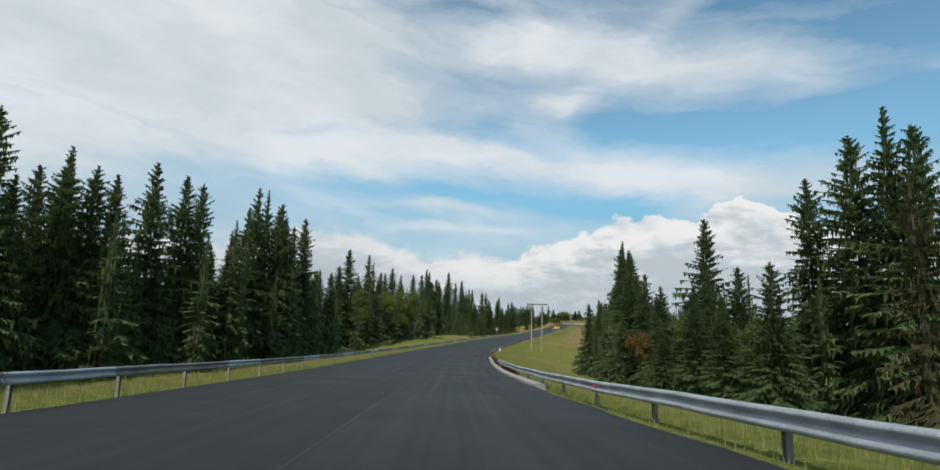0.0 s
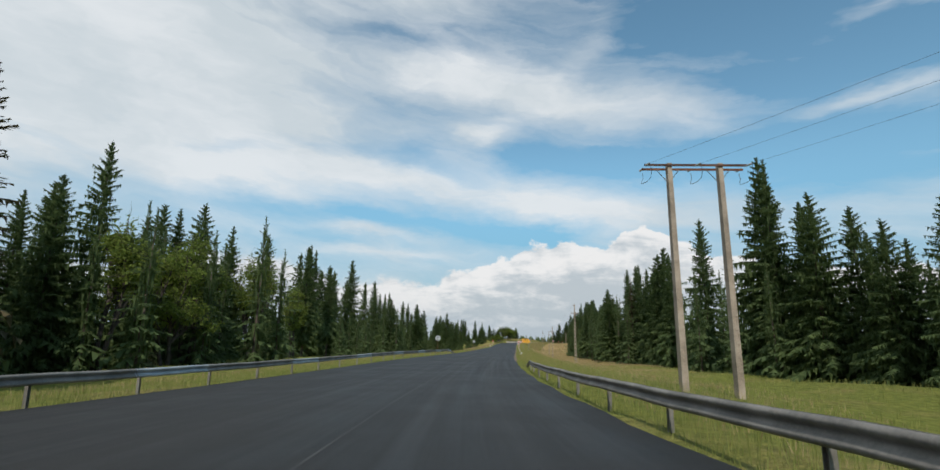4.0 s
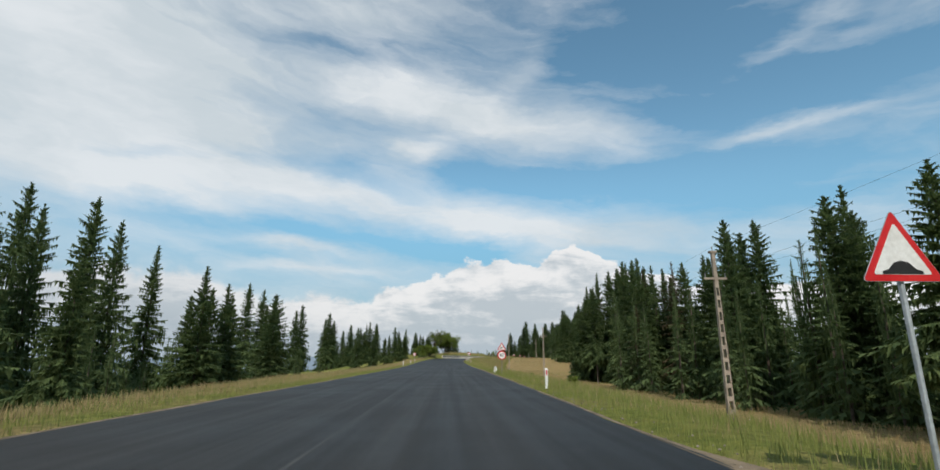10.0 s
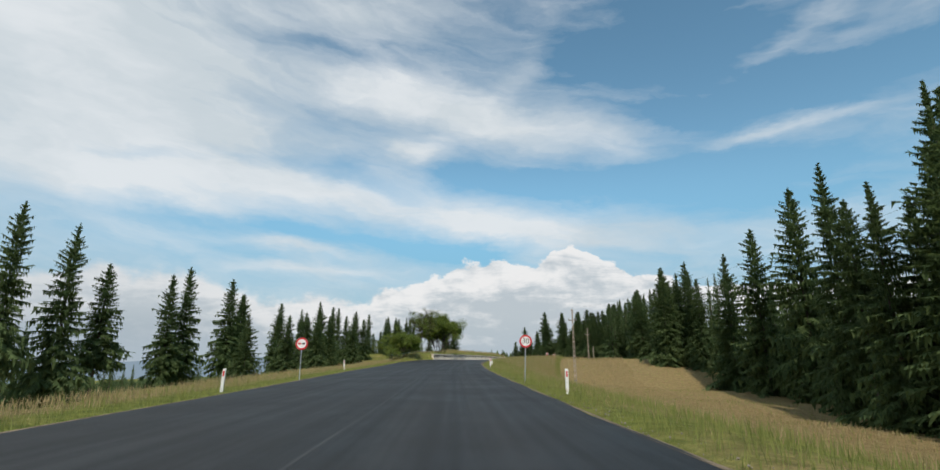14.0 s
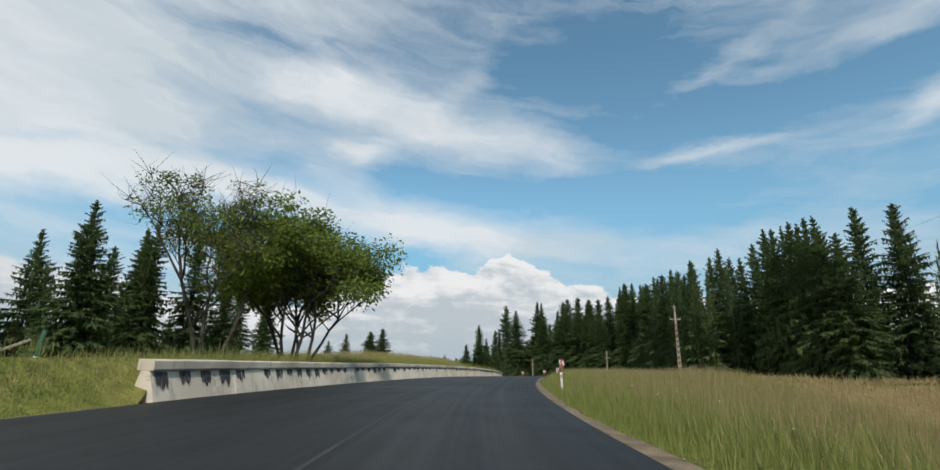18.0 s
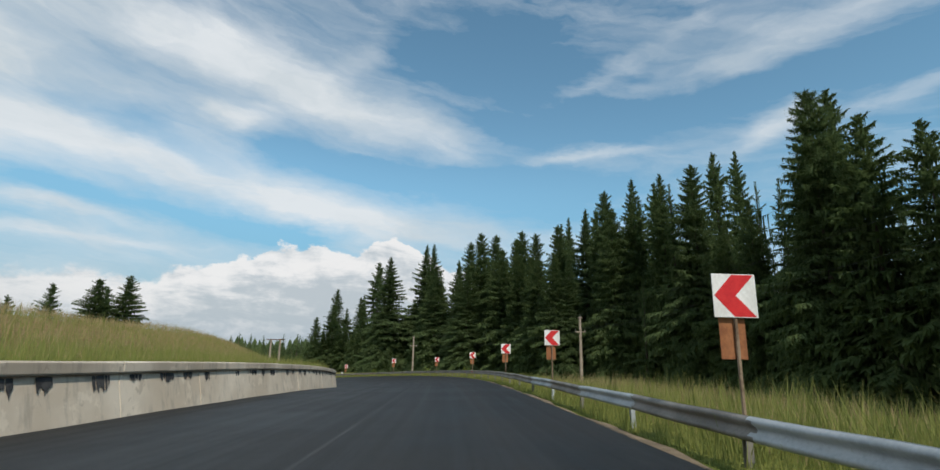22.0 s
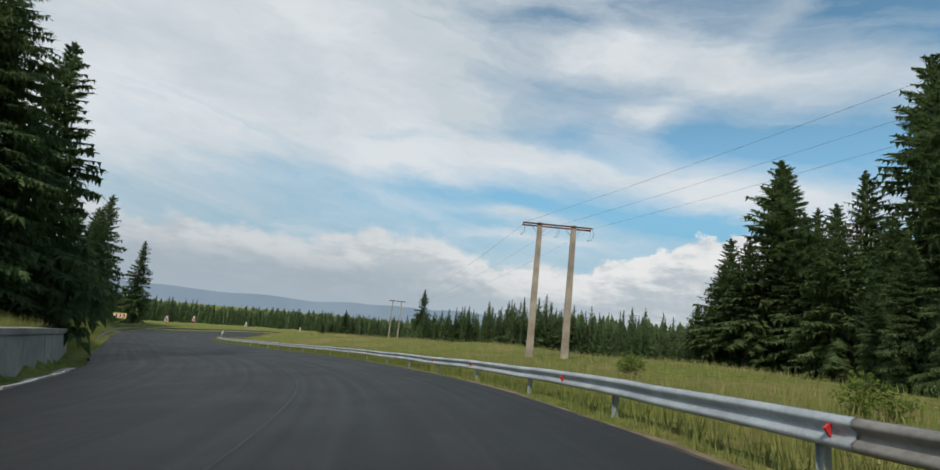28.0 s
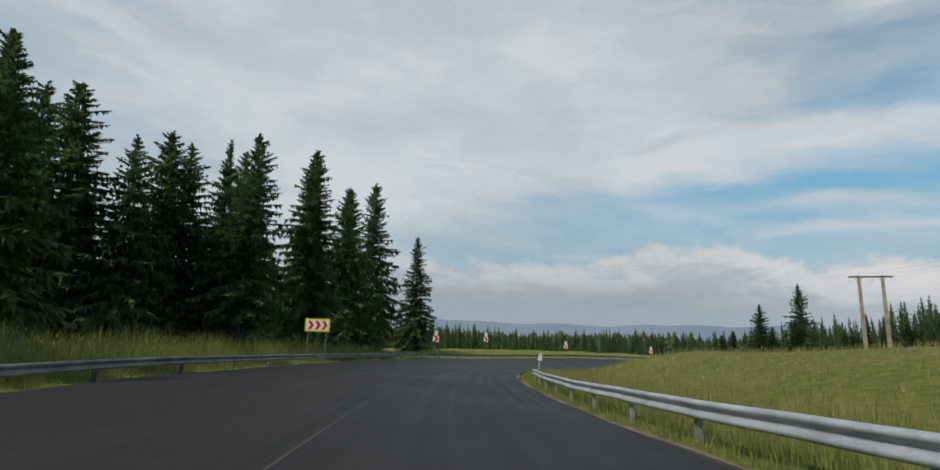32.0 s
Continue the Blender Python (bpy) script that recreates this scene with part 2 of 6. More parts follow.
def surface(n, s, colour, rough=0.8, metal=0.0, bump=None, strength=0.3, distance=0.02):
    n.put(colour, s.inputs["Base Color"]), n.put(rough, s.inputs["Roughness"]), n.put(metal, s.inputs["Metallic"])
    if bump is not None:
        b = n.add("ShaderNodeBump")
        n.put(strength, b.inputs["Strength"]), n.put(distance, b.inputs["Distance"]), n.put(bump, b.inputs["Height"])
        n.tree.links.new(b.outputs[0], s.inputs["Normal"])


def speckled(a, b, scale, rough=0.7, metal=0.0, fine=None, strength=0.25, where=local, low=0.35, high=0.65):
    """Two tones in patches with finer grain and a little relief."""
    def build(n, s):
        p = where(n)
        big, small = n.noise(p, scale, 4.0), n.noise(p, fine or scale * 9, 3.0)
        f = n.ramp(n.math("ADD", n.math("MULTIPLY", big, 0.65), n.math("MULTIPLY", small, 0.35)), low, high)
        surface(n, s, n.mix(f, a, b), n.ramp(small, 0.3, 0.7, rough - 0.1, min(1.0, rough + 0.1)), metal, small, strength, 0.01)
    return build


def asphalt(n, s):
    p = here(n)
    grain, patch, wide, mottle = n.noise(p, 70.0, 3.0, 0.7), n.noise(p, 0.35, 4.0), n.noise(p, 0.06, 3.0), n.noise(p, 5.0, 4.0, 0.65)
    across = n.add("ShaderNodeAttribute", attribute_name="across").outputs["Fac"]
    run = n.add("ShaderNodeAttribute", attribute_name="run").outputs["Fac"]
    # drawn-out streaks left by the rollers and by tyres
    streak = n.noise(n.xyz(n.math("MULTIPLY", across, 2.6), n.math("MULTIPLY", run, 0.035), 2.0), 1.0, 4.0, 0.6)
    broad = n.noise(n.xyz(n.math("MULTIPLY", across, 0.55), n.math("MULTIPLY", run, 0.012), 8.0), 1.0, 3.0, 0.55)
    c = n.mix(n.ramp(patch, 0.3, 0.7), (0.0125, 0.0130, 0.0130), (0.0185, 0.0185, 0.0180))
    c = n.mix(n.math("MULTIPLY", n.ramp(broad, 0.42, 0.72), 0.20), c, (0.032, 0.031, 0.029))
    c = n.mix(n.math("MULTIPLY", n.ramp(streak, 0.54, 0.76), 0.07), c, (0.038, 0.037, 0.034))
    c = n.mix(n.math("MULTIPLY", n.ramp(mottle, 0.48, 0.75), 0.35), c, (0.033, 0.032, 0.031))
    c = n.mix(n.math("MULTIPLY", n.ramp(grain, 0.5, 0.75), 0.50), c, (0.050, 0.049, 0.047))
    worn = n.add("ShaderNodeAttribute", attribute_name="worn").outputs["Fac"]
    c = n.mix(n.math("MULTIPLY", n.math("MULTIPLY", worn, n.ramp(wide, 0.3, 0.6)), 0.30), c, (0.042, 0.040, 0.037))
    surface(n, s, c, n.ramp(n.math("ADD", n.math("MULTIPLY", patch, 0.5), n.math("MULTIPLY", streak, 0.5)), 0.35, 0.65, 0.56, 0.70), 0.0, grain, 0.45, 0.008)
    n.put(0.26, s.inputs["Specular IOR Level"])


def meadow(n, s):
    p = here(n)
    wide, patch, tuft, fine = n.noise(p, 0.035, 3.0), n.noise(p, 0.22, 4.0, 0.6), n.noise(p, 2.2, 4.0, 0.65), n.noise(p, 14.0, 3.0, 0.7)
    dry = n.add("ShaderNodeAttribute", attribute_name="dry").outputs["Fac"]
    green = n.mix(n.ramp(tuft, 0.3, 0.7), (0.120, 0.150, 0.030), (0.250, 0.255, 0.060))
    straw = n.mix(n.ramp(tuft, 0.3, 0.7), (0.270, 0.180, 0.085), (0.400, 0.280, 0.145))
    f = n.ramp(n.math("ADD", n.math("ADD", n.math("MULTIPLY", wide, 0.5), n.math("MULTIPLY", patch, 0.5)), n.math("MULTIPLY", dry, 0.30)), 0.46, 0.68)
    c = n.mix(n.math("MULTIPLY", f, 0.85), green, straw)
    c = n.mix(n.math("MULTIPLY", n.ramp(fine, 0.45, 0.75), 0.45), c, (0.085, 0.105, 0.030))
    surface(n, s, c, 0.95, 0.0, n.math("ADD", tuft, n.math("MULTIPLY", fine, 0.6)), 0.9, 0.25)
    n.put(0.1, s.inputs["Specular IOR Level"])


def island_leaf(a, b, c, through_leaf=0.30):
    """Foliage that differs from clump to clump and from tree to tree, with some light let through."""
    def build(n, s):
        own = n.add("ShaderNodeObjectInfo").outputs["Random"]
        isle = n.add("ShaderNodeNewGeometry").outputs["Random Per Island"]
        col = n.mix(n.ramp(isle, 0.0, 1.0, 0.0, 1.0, False), a, b)
        col = n.mix(n.math("MULTIPLY", own, 0.55), col, c)
        surface(n, s, col, 0.75)
        n.put(0.25, s.inputs["Specular IOR Level"])
        t = n.add("ShaderNodeBsdfTranslucent")
        n.put(col, t.inputs[0])
        m = n.add("ShaderNodeMixShader")
        n.put(through_leaf, m.inputs[0]), n.put(s.outputs[0], m.inputs[1]), n.put(t.outputs[0], m.inputs[2])
        out = [k for k in n.tree.nodes if k.bl_idname == "ShaderNodeOutputMaterial"][0]
        n.put(m.outputs[0], out.inputs[0])
    return build


ASPHALT = material("fresh asphalt", asphalt)
MEADOW = material("meadow", meadow)
GRAVEL = material("gravel shoulder", speckled((0.095, 0.068, 0.038), (0.23, 0.170, 0.105), 1.6, 0.95, 0, 26.0, 0.9, here))
CONCRETE = material("weathered concrete", speckled((0.24, 0.225, 0.20), (0.43, 0.41, 0.37), 0.7, 0.88, 0, 16.0, 0.4, here))
POLE_CONCRETE = material("grey-brown pole concrete", speckled((0.22, 0.178, 0.138), (0.40, 0.33, 0.262), 1.2, 0.9, 0, 20.0, 0.4))
GALV = material("galvanised steel", speckled((0.30, 0.33, 0.345), (0.48, 0.515, 0.53), 1.4, 0.60, 0.35, 22.0, 0.12, here))
OLD_STEEL = material("dull weathered steel", speckled((0.155, 0.145, 0.130), (0.30, 0.28, 0.25), 1.1, 0.65, 0.35, 18.0, 0.2, here))
RUST = material("rusty steel", speckled((0.075, 0.028, 0.014), (0.23, 0.09, 0.045), 1.7, 0.85, 0.1, 19.0, 0.4, here))
DARK_RUST = material("dark rusty steel", speckled((0.045, 0.022, 0.014), (0.135, 0.062, 0.036), 2.2, 0.85, 0.1, 19.0, 0.4, here))
WHITE = material("white paint", speckled((0.62, 0.61, 0.58), (0.80, 0.80, 0.78), 2.0, 0.5, 0, 20.0, 0.1))
PLATE_RUST = material("orange rusty plate", speckled((0.20, 0.072, 0.026), (0.36, 0.15, 0.062), 2.1, 0.85, 0.1, 19.0, 0.3, here))
POST_RUST = material("weathered rusty post", speckled((0.13, 0.080, 0.048), (0.30, 0.22, 0.15), 2.4, 0.85, 0.1, 19.0, 0.3, here))
RED = material("red reflective film", speckled((0.50, 0.015, 0.020), (0.62, 0.03, 0.03), 4.0, 0.4, 0, 40.0, 0.05))
BLACK = material("black film", speckled((0.012, 0.012, 0.013), (0.03, 0.03, 0.03), 4.0, 0.5, 0, 40.0, 0.05))
YELLOW = material("yellow sign film", speckled((0.72, 0.34, 0.025), (0.80, 0.41, 0.05), 1.0, 0.45, 0, 30.0, 0.05))
CHEV_YELLOW = material("fluorescent yellow film", speckled((0.62, 0.60, 0.05), (0.72, 0.70, 0.10), 1.5, 0.45, 0, 30.0, 0.05))
BLUE = material("blue film", speckled((0.04, 0.22, 0.52), (0.06, 0.28, 0.60), 3.0, 0.45, 0, 30.0, 0.05))
BARK = material("spruce bark", speckled((0.060, 0.045, 0.034), (0.16, 0.125, 0.10), 2.5, 0.95, 0, 22.0, 0.7))
DARK_BARK = material("dark broadleaf bark", speckled((0.026, 0.021, 0.017), (0.085, 0.068, 0.054), 3.0, 0.95, 0, 24.0, 0.7))
NEEDLES = material("spruce needles", island_leaf((0.055, 0.090, 0.034), (0.158, 0.212, 0.076), (0.086, 0.127, 0.050), 0.42))
SPARSE_NEEDLES = material("thin drying needles", island_leaf((0.050, 0.050, 0.022), (0.115, 0.085, 0.045), (0.060, 0.062, 0.025)))
LEAVES = material("broad leaves", island_leaf((0.085, 0.135, 0.024), (0.27, 0.33, 0.065), (0.14, 0.19, 0.040), 0.50))
RUSSET = material("russet leaves", island_leaf((0.09, 0.075, 0.018), (0.24, 0.13, 0.03), (0.10, 0.11, 0.03)))
GRASS = material("grass blades", island_leaf((0.140, 0.180, 0.042), (0.360, 0.360, 0.110), (0.24, 0.260, 0.075), 0.40))
STRAW = material("straw-coloured grass heads", island_leaf((0.27, 0.205, 0.095), (0.46, 0.36, 0.19), (0.36, 0.275, 0.14)))
PETALS = material("white petals", island_leaf((0.60, 0.60, 0.55), (0.78, 0.78, 0.74), (0.7, 0.7, 0.66)))
YELLOW_PETALS = material("yellow petals", island_leaf((0.50, 0.36, 0.04), (0.66, 0.50, 0.08), (0.58, 0.42, 0.05)))
WIRE = material("dark cable", speckled((0.03, 0.03, 0.03), (0.07, 0.07, 0.07), 2.0, 0.6))

# ---------------------------------------------------------------- the road's line and the land
ROAD_FROM, STEP = -72.0, 18.0


def spline(values, u):
    """Catmull-Rom through evenly spaced values."""
    v, u = np.asarray(values, float), np.clip(np.asarray(u, float), 0, len(values) - 1.0001)
    k = np.floor(u).astype(int)
    f, g = u - k, lambda i: v[np.clip(i, 0, len(v) - 1)]
    a, b, c, d = g(k - 1), g(k), g(k + 1), g(k + 2)
    return 0.5 * (2 * b + (c - a) * f + (2 * a - 5 * b + 4 * c - d) * f**2 + (3 * b - a - 3 * c + d) * f**3)


ROAD_TO = ROAD_FROM + STEP * (len(LINE_X) - 1) - 1
AXIS_S = np.arange(ROAD_FROM, ROAD_TO, 1.0)
AXIS = np.stack([spline(v, (AXIS_S - ROAD_FROM) / STEP) for v in (LINE_X, LINE_Y, LINE_Z, LINE_BANK)], 1)
HEADING = np.gradient(AXIS[:, :2], axis=0)
HEADING /= np.linalg.norm(HEADING, axis=1)[:, None]
LEFT_EDGE = ([-72, 12, 50, 105, 172, 205, 263, 300, 340, 400, 416, 433, 478, 505, 540, 577, 600, 630, 650, 670, 690, 830],
             [-10.0, -10.0, -10.8, -10.8, -8.4, -8.0, -7.0, -7.3, -8.2, -9.3, -8.5, -8.7, -8.2, -8.4, -9.8, -10.2, -10.3, -11.2, -10.7, -9.6, -10.2, -8.0])
RIGHT_EDGE = ([-72, 5, 38, 60, 75, 97, 166, 213, 259, 303, 398, 428, 475, 502, 527, 561, 587, 602, 630, 655, 830],
              [4.2, 4.0, 3.5, 3.4, 3.2, 3.3, 3.3, 3.4, 3.75, 3.5, 2.9, 2.8, 3.2, 3.3, 3.8, 3.7, 3.5, 3.3, 4.1, 3.7, 3.7])
LEFT_RISE = ([-72, 0, 100, 160, 210, 290, 375, 396, 414, 428, 470, 520, 560, 600, 640, 680, 720], [-2, -2, -2, -1, -1.6, -6.5, -6.0, -4.5, -2.2, -0.3, 1.5, 2.9, 4.3, 3.9, 0.9, .4, -.5])
RIGHT_RISE = ([-72, 0, 60, 90, 116, 190, 260, 340, 400, 412, 424, 436, 448, 470, 530, 580, 610, 650, 690, 730, 830], [-2.5, -2.5, -4.2, -3.8, -.6, -2.0, -3.2, -4.0, -4.0, -2.4, -0.7, 0.2, -0.3, -0.3, -1.5, -0.5, 1.0, 1.8, 2.4, 2.6, 2.6])
WALL_FROM, WALL_TO = 415.5, 629.0
WALL_TOP = ([416, 440, 490, 526, 606, 629], [1.05, 1.22, 1.31, 1.60, 1.86, 1.90])


def line_at(s):
    i = (np.asarray(s, float) - ROAD_FROM)
    return [np.interp(i, np.arange(len(AXIS)), c) for c in (*AXIS.T, *HEADING.T)]


def on_road(s, d, up=0.0):
    """The place d metres right of the line (left is negative), s metres along it."""
    x, y, z, bank, hx, hy = line_at(s)
    return Vector((x + hy * d, y - hx * d, z + bank * np.clip(d, -12, 8) + up))


def along(s):
    """The way of the road at s, as an angle from +y, anticlockwise, in degrees."""
    *_, hx, hy = line_at(s)
    return math.degrees(math.atan2(-hx, hy))


def smooth(a, lo, hi):
    t = np.clip((a - lo) / (hi - lo), 0, 1)
    return t * t * (3 - 2 * t)


def ground_z(x, y):
    """The height of the land, and s and d of the nearest point of the line."""
    x, y = np.atleast_1d(np.asarray(x, float)), np.atleast_1d(np.asarray(y, float))
    out_z, out_s, out_d = np.empty_like(x), np.empty_like(x), np.empty_like(x)
    sub = AXIS[::4]
    for a in range(0, len(x), 20000):
        px, py = x[a:a + 20000], y[a:a + 20000]
        q = (px[:, None] - AXIS[None, ::2, 0]) ** 2 + (py[:, None] - AXIS[None, ::2, 1]) ** 2
        k = np.argmin(q, 1) * 2
        vx, vy = px - AXIS[k, 0], py - AXIS[k, 1]
        ds = vx * HEADING[k, 0] + vy * HEADING[k, 1]
        s, d = AXIS_S[k] + np.clip(ds, -1, 1), vx * HEADING[k, 1] - vy * HEADING[k, 0]
        dist = np.sqrt(q.min(1))
        w = ((px[:, None] - sub[None, :, 0]) ** 2 + (py[:, None] - sub[None, :, 1]) ** 2 + 30.0) ** -2.5
        wide = (w * sub[None, :, 2]).sum(1) / w.sum(1)
        i = s - ROAD_FROM
        near = np.interp(i, np.arange(len(AXIS)), AXIS[:, 2]) + np.interp(i, np.arange(len(AXIS)), AXIS[:, 3]) * np.clip(d, -12, 8)
        z = near + (wide - near) * smooth(dist, 14, 40)
        le, re = np.interp(s, *LEFT_EDGE), np.interp(s, *RIGHT_EDGE)
        out_l, out_r = np.maximum(le - d, 0), np.maximum(d - re, 0)
        walled = smooth(s, WALL_FROM - 16, WALL_FROM - 1) * (1 - smooth(s, WALL_TO, WALL_TO + 3))
        z += np.interp(s, *LEFT_RISE) * smooth(out_l, 0.8 + 1.5 * walled + 2.6 * smooth(s, 225, 265) * (1 - smooth(s, 385, 405)), np.interp(s, (245, 275, 380, 400, 560, 595, 628, 650), (16, 11, 11, 16, 16, 8, 8, 16))) + walled * np.interp(s, *WALL_TOP) * smooth(out_l, 1.9, 3.2)
        z -= 0.17 * np.clip(out_l - 21, 0, 60) * smooth(s, 400, 425) * (1 - smooth(s, 540, 590))
        z += np.interp(s, *RIGHT_RISE) * smooth(out_r, 0.8, 16)
        z -= 0.07 * np.maximum(out_l - 25, 0) * (1 - 0.7 * walled) + 0.03 * np.maximum(out_r - 28, 0)
        z -= 0.16 * (1 - smooth(np.maximum(out_l, out_r), 0.0, 0.5)) + 0.05
        z += 0.35 * smooth(np.maximum(out_l, out_r), 2, 20) * (np.sin(px * 0.23 + py * 0.11) * np.sin(py * 0.19 - px * 0.07))
        far = smooth(dist, 60, 320)
        east = smooth(px, 100, 190) * smooth(py, 580, 700)
        z += (np.minimum(wide - 10, -58.0) + 24 * east - 0.05 * np.clip(dist - 250, 0, 3300) - z) * far
        out_z[a:a + 20000], out_s[a:a + 20000], out_d[a:a + 20000] = z, s, d
    return out_z, out_s, out_d


def grounded(x, y):
    return float(ground_z(x, y)[0][0])


def mesh_of(name, verts, faces, mat, smooth_faces=False):
    me = bpy.data.meshes.new(name)
    me.from_pydata([tuple(v) for v in verts], [], [tuple(f) for f in faces])
    me.materials.append(mat)
    if smooth_faces:
        me.polygons.foreach_set("use_smooth", [True] * len(me.polygons))
    me.update()
    return me


def part(name, bm, mat, parent=None, label=""):
    """Links a bmesh (or a mesh) as one object under a thing or a part."""
    if isinstance(bm, bmesh.types.BMesh):
        me = bpy.data.meshes.new(name)
        bm.to_mesh(me)
        bm.free()
    else:
        me = bm
    if mat and not me.materials:
        me.materials.append(mat)
    ob = new(name, me)
    if parent:
        ob.parent = parent
    return tagged(ob, label) if label else ob


def thing(name, at, label, category, group="", kind="", turn=0.0):
    ob = new(name)
    ob.empty_display_size = 0.3
    ob.matrix_basis = pose(at[0], at[1], at[2], 0, 0, turn)
    return tagged(ob, label, category, group, kind)


def grid_axis(lo, hi, fine, out_lo, out_hi, grow=1.22):
    mid = list(np.arange(lo, hi + 0.01, fine))
    a, step = [], fine
    while (a[-1] if a else lo) > out_lo:
        step *= grow
        a.append((a[-1] if a else lo) - step)
    b, step = [], fine
    while (b[-1] if b else hi) < out_hi:
        step *= grow
        b.append((b[-1] if b else hi) + step)
    return np.array(a[::-1] + mid + b)


gx, gy = grid_axis(-30, 215, 1.5, -4600, 4600), grid_axis(-30, 730, 1.5, -4300, 4700)
mx, my = np.meshgrid(gx, gy)
mz = ground_z(mx.ravel(), my.ravel())[0]
w, h = len(gx), len(gy)
idx = np.arange(w * (h - 1)).reshape(h - 1, w)[:, :-1].ravel()
ground = new("ground", mesh_of("ground", np.stack([mx.ravel(), my.ravel(), mz], 1).tolist(), np.stack([idx, idx + 1, idx + w + 1, idx + w], 1).tolist(), MEADOW, True))
# where the grass has ripened: the uncut slope right of the straight, and less so elsewhere
_, g_s, g_d = ground_z(mx.ravel(), my.ravel())
g_out = g_d - np.interp(g_s, *RIGHT_EDGE)
g_left = np.interp(g_s, *LEFT_EDGE) - g_d
dry = 0.75 * smooth(g_left, 1.0, 4.5) * smooth(g_s, 235, 265) * (1 - smooth(g_s, 390, 410)) + 0.7 * smooth(g_left, 5.0, 11.0) * smooth(g_s, 440, 470) * (1 - smooth(g_s, 615, 635))
dry += 0.9 * smooth(g_out, 6.5, 14.0) * smooth(g_s, 165, 225) * (1 - smooth(g_s, 470, 500)) + 0.32 * smooth(g_out, 9, 26) * smooth(g_s, 580, 610)
ground.data.attributes.new("dry", "FLOAT", "POINT").data.foreach_set("value", dry.astype(np.float32))
tagged(ground, "rolling meadow of green and straw-coloured grass", "ground", kind="structure")


def ribbon(s0, s1, step, across, mat, name, skirt=0.0):
    """A strip along the road. across: list of (function of s giving d, height above the road plane)."""
    ss = np.arange(s0, s1 + 0.01, step)
    verts, faces, m = [], [], len(across)
    for s in ss:
        for fd, up in across:
            verts.append(on_road(s, fd(s), up))
    for i in range(len(ss) - 1):
        for j in range(m - 1):
            a = i * m + j
            faces.append((a, a + 1, a + m + 1, a + m))
    return mesh_of(name, verts, faces, mat)


def wall_h(s):
    return float(np.interp(s, *WALL_TOP))


def wall_back(s):
    """How far the wall draws back from the asphalt, leaving room for a gutter."""
    return 1.35 * smooth(np.asarray(s, float), 581.0, 602.0)


def left_edge(s):
    return float(np.interp(s, *LEFT_EDGE))


def right_edge(s):
    return float(np.interp(s, *RIGHT_EDGE))


def ragged(s, k):
    return 0.10 * math.sin(s * 0.9 + k) + 0.06 * math.sin(s * 2.3 + 2 * k)


lanes = [(lambda s: left_edge(s) + ragged(s, 1) * 0.5, -0.2), (lambda s: left_edge(s) + ragged(s, 1) * 0.5 + 0.06, 0.0)]
lanes += [((lambda s, f=f: left_edge(s) + (right_edge(s) - left_edge(s)) * f), 0.03 * math.sin(f * math.pi)) for f in np.linspace(0.03, 0.96, 36)]
lanes += [(lambda s: right_edge(s) - 0.06 + ragged(s, 2) * 0.5, 0.0), (lambda s: right_edge(s) + ragged(s, 2) * 0.5, -0.2)]
road = new("road", ribbon(-71, ROAD_TO - 1, 2.0, lanes, ASPHALT, "road"))
rs = np.repeat(np.arange(-71, ROAD_TO - 1 + 0.01, 2.0), len(lanes))
rf = np.tile(np.r_[0, 0, np.linspace(0.03, 0.96, 36), 1, 1], len(rs) // len(lanes))
rd = np.interp(rs, *LEFT_EDGE) * (1 - rf) + np.interp(rs, *RIGHT_EDGE) * rf
# paler where the tyres run
worn = sum(np.exp(-((rd - c) / 0.38) ** 2) for c in (-0.85, 0.85)) + 0.6 * sum(np.exp(-((rd - c) / 0.40) ** 2) for c in (-3.1, -4.7))
road.data.attributes.new("across", "FLOAT", "POINT").data.foreach_set("value", rd.astype(np.float32))
road.data.attributes.new("run", "FLOAT", "POINT").data.foreach_set("value", rs.astype(np.float32))
road.data.attributes.new("worn", "FLOAT", "POINT").data.foreach_set("value", worn.astype(np.float32))
tagged(road, "wide freshly laid dark asphalt road without markings", "road", kind="structure")
# spruces of each stretch: x, y, height of the tip above datum
STAND_LA = [(-37, 38, 11), (-37, 43, 15), (-37, 46, 14), (-37, 49, 14), (-37, 55, 17), (-33, 83, 18), (-33, 85, 16), (-33, 89, 15), (-32, 92, 17), (-36, 106, 9), (-35, 110, 8), (-35, 113, 8), (-34, 119, 8), (-33, 122, 10), (-32, 128, 15), (-29, 141, 8), (-34, 144, 7), (-34, 148, 9), (-32, 153, 16), (-30, 160, 8), (-30, 164, 11), (-29, 167, 11), (-27, 171, 13), (-25, 179, 11), (-22, 191, 12), (-17, 210, 13), (-13, 223, 9)]
STAND_LB = [(-22, 228, 14), (-20, 232, 17), (-19, 235, 16), (-18, 243, 11), (-16, 246, 13), (-15, 251, 12), (-11, 268, 18), (-12, 264, 10), (-3, 294, 9), (-1, 302, 8), (3, 317, 10)]
STAND_LC = [(-8, 312, 14), (-4, 325, 16), (1, 344, 11)]
STAND_LD = [(12, 406, 11), (16, 416, 10), (19, 424, 4), (29, 444, 7), (27, 438, 4), (39, 460, 2), (48, 473, -3), (56, 484, -1), (61, 492, 1), (67, 499, 2), (80, 516, 1), (89, 529, -0)]
STAND_LE = [(40, 434, 3), (42, 439, -0), (50, 450, -1), (55, 459, -2), (57, 461, -4), (60, 466, 1), (64, 471, -0)]
STAND_LF = [(81, 484, -7), (88, 493, -3), (78, 480, -8)]
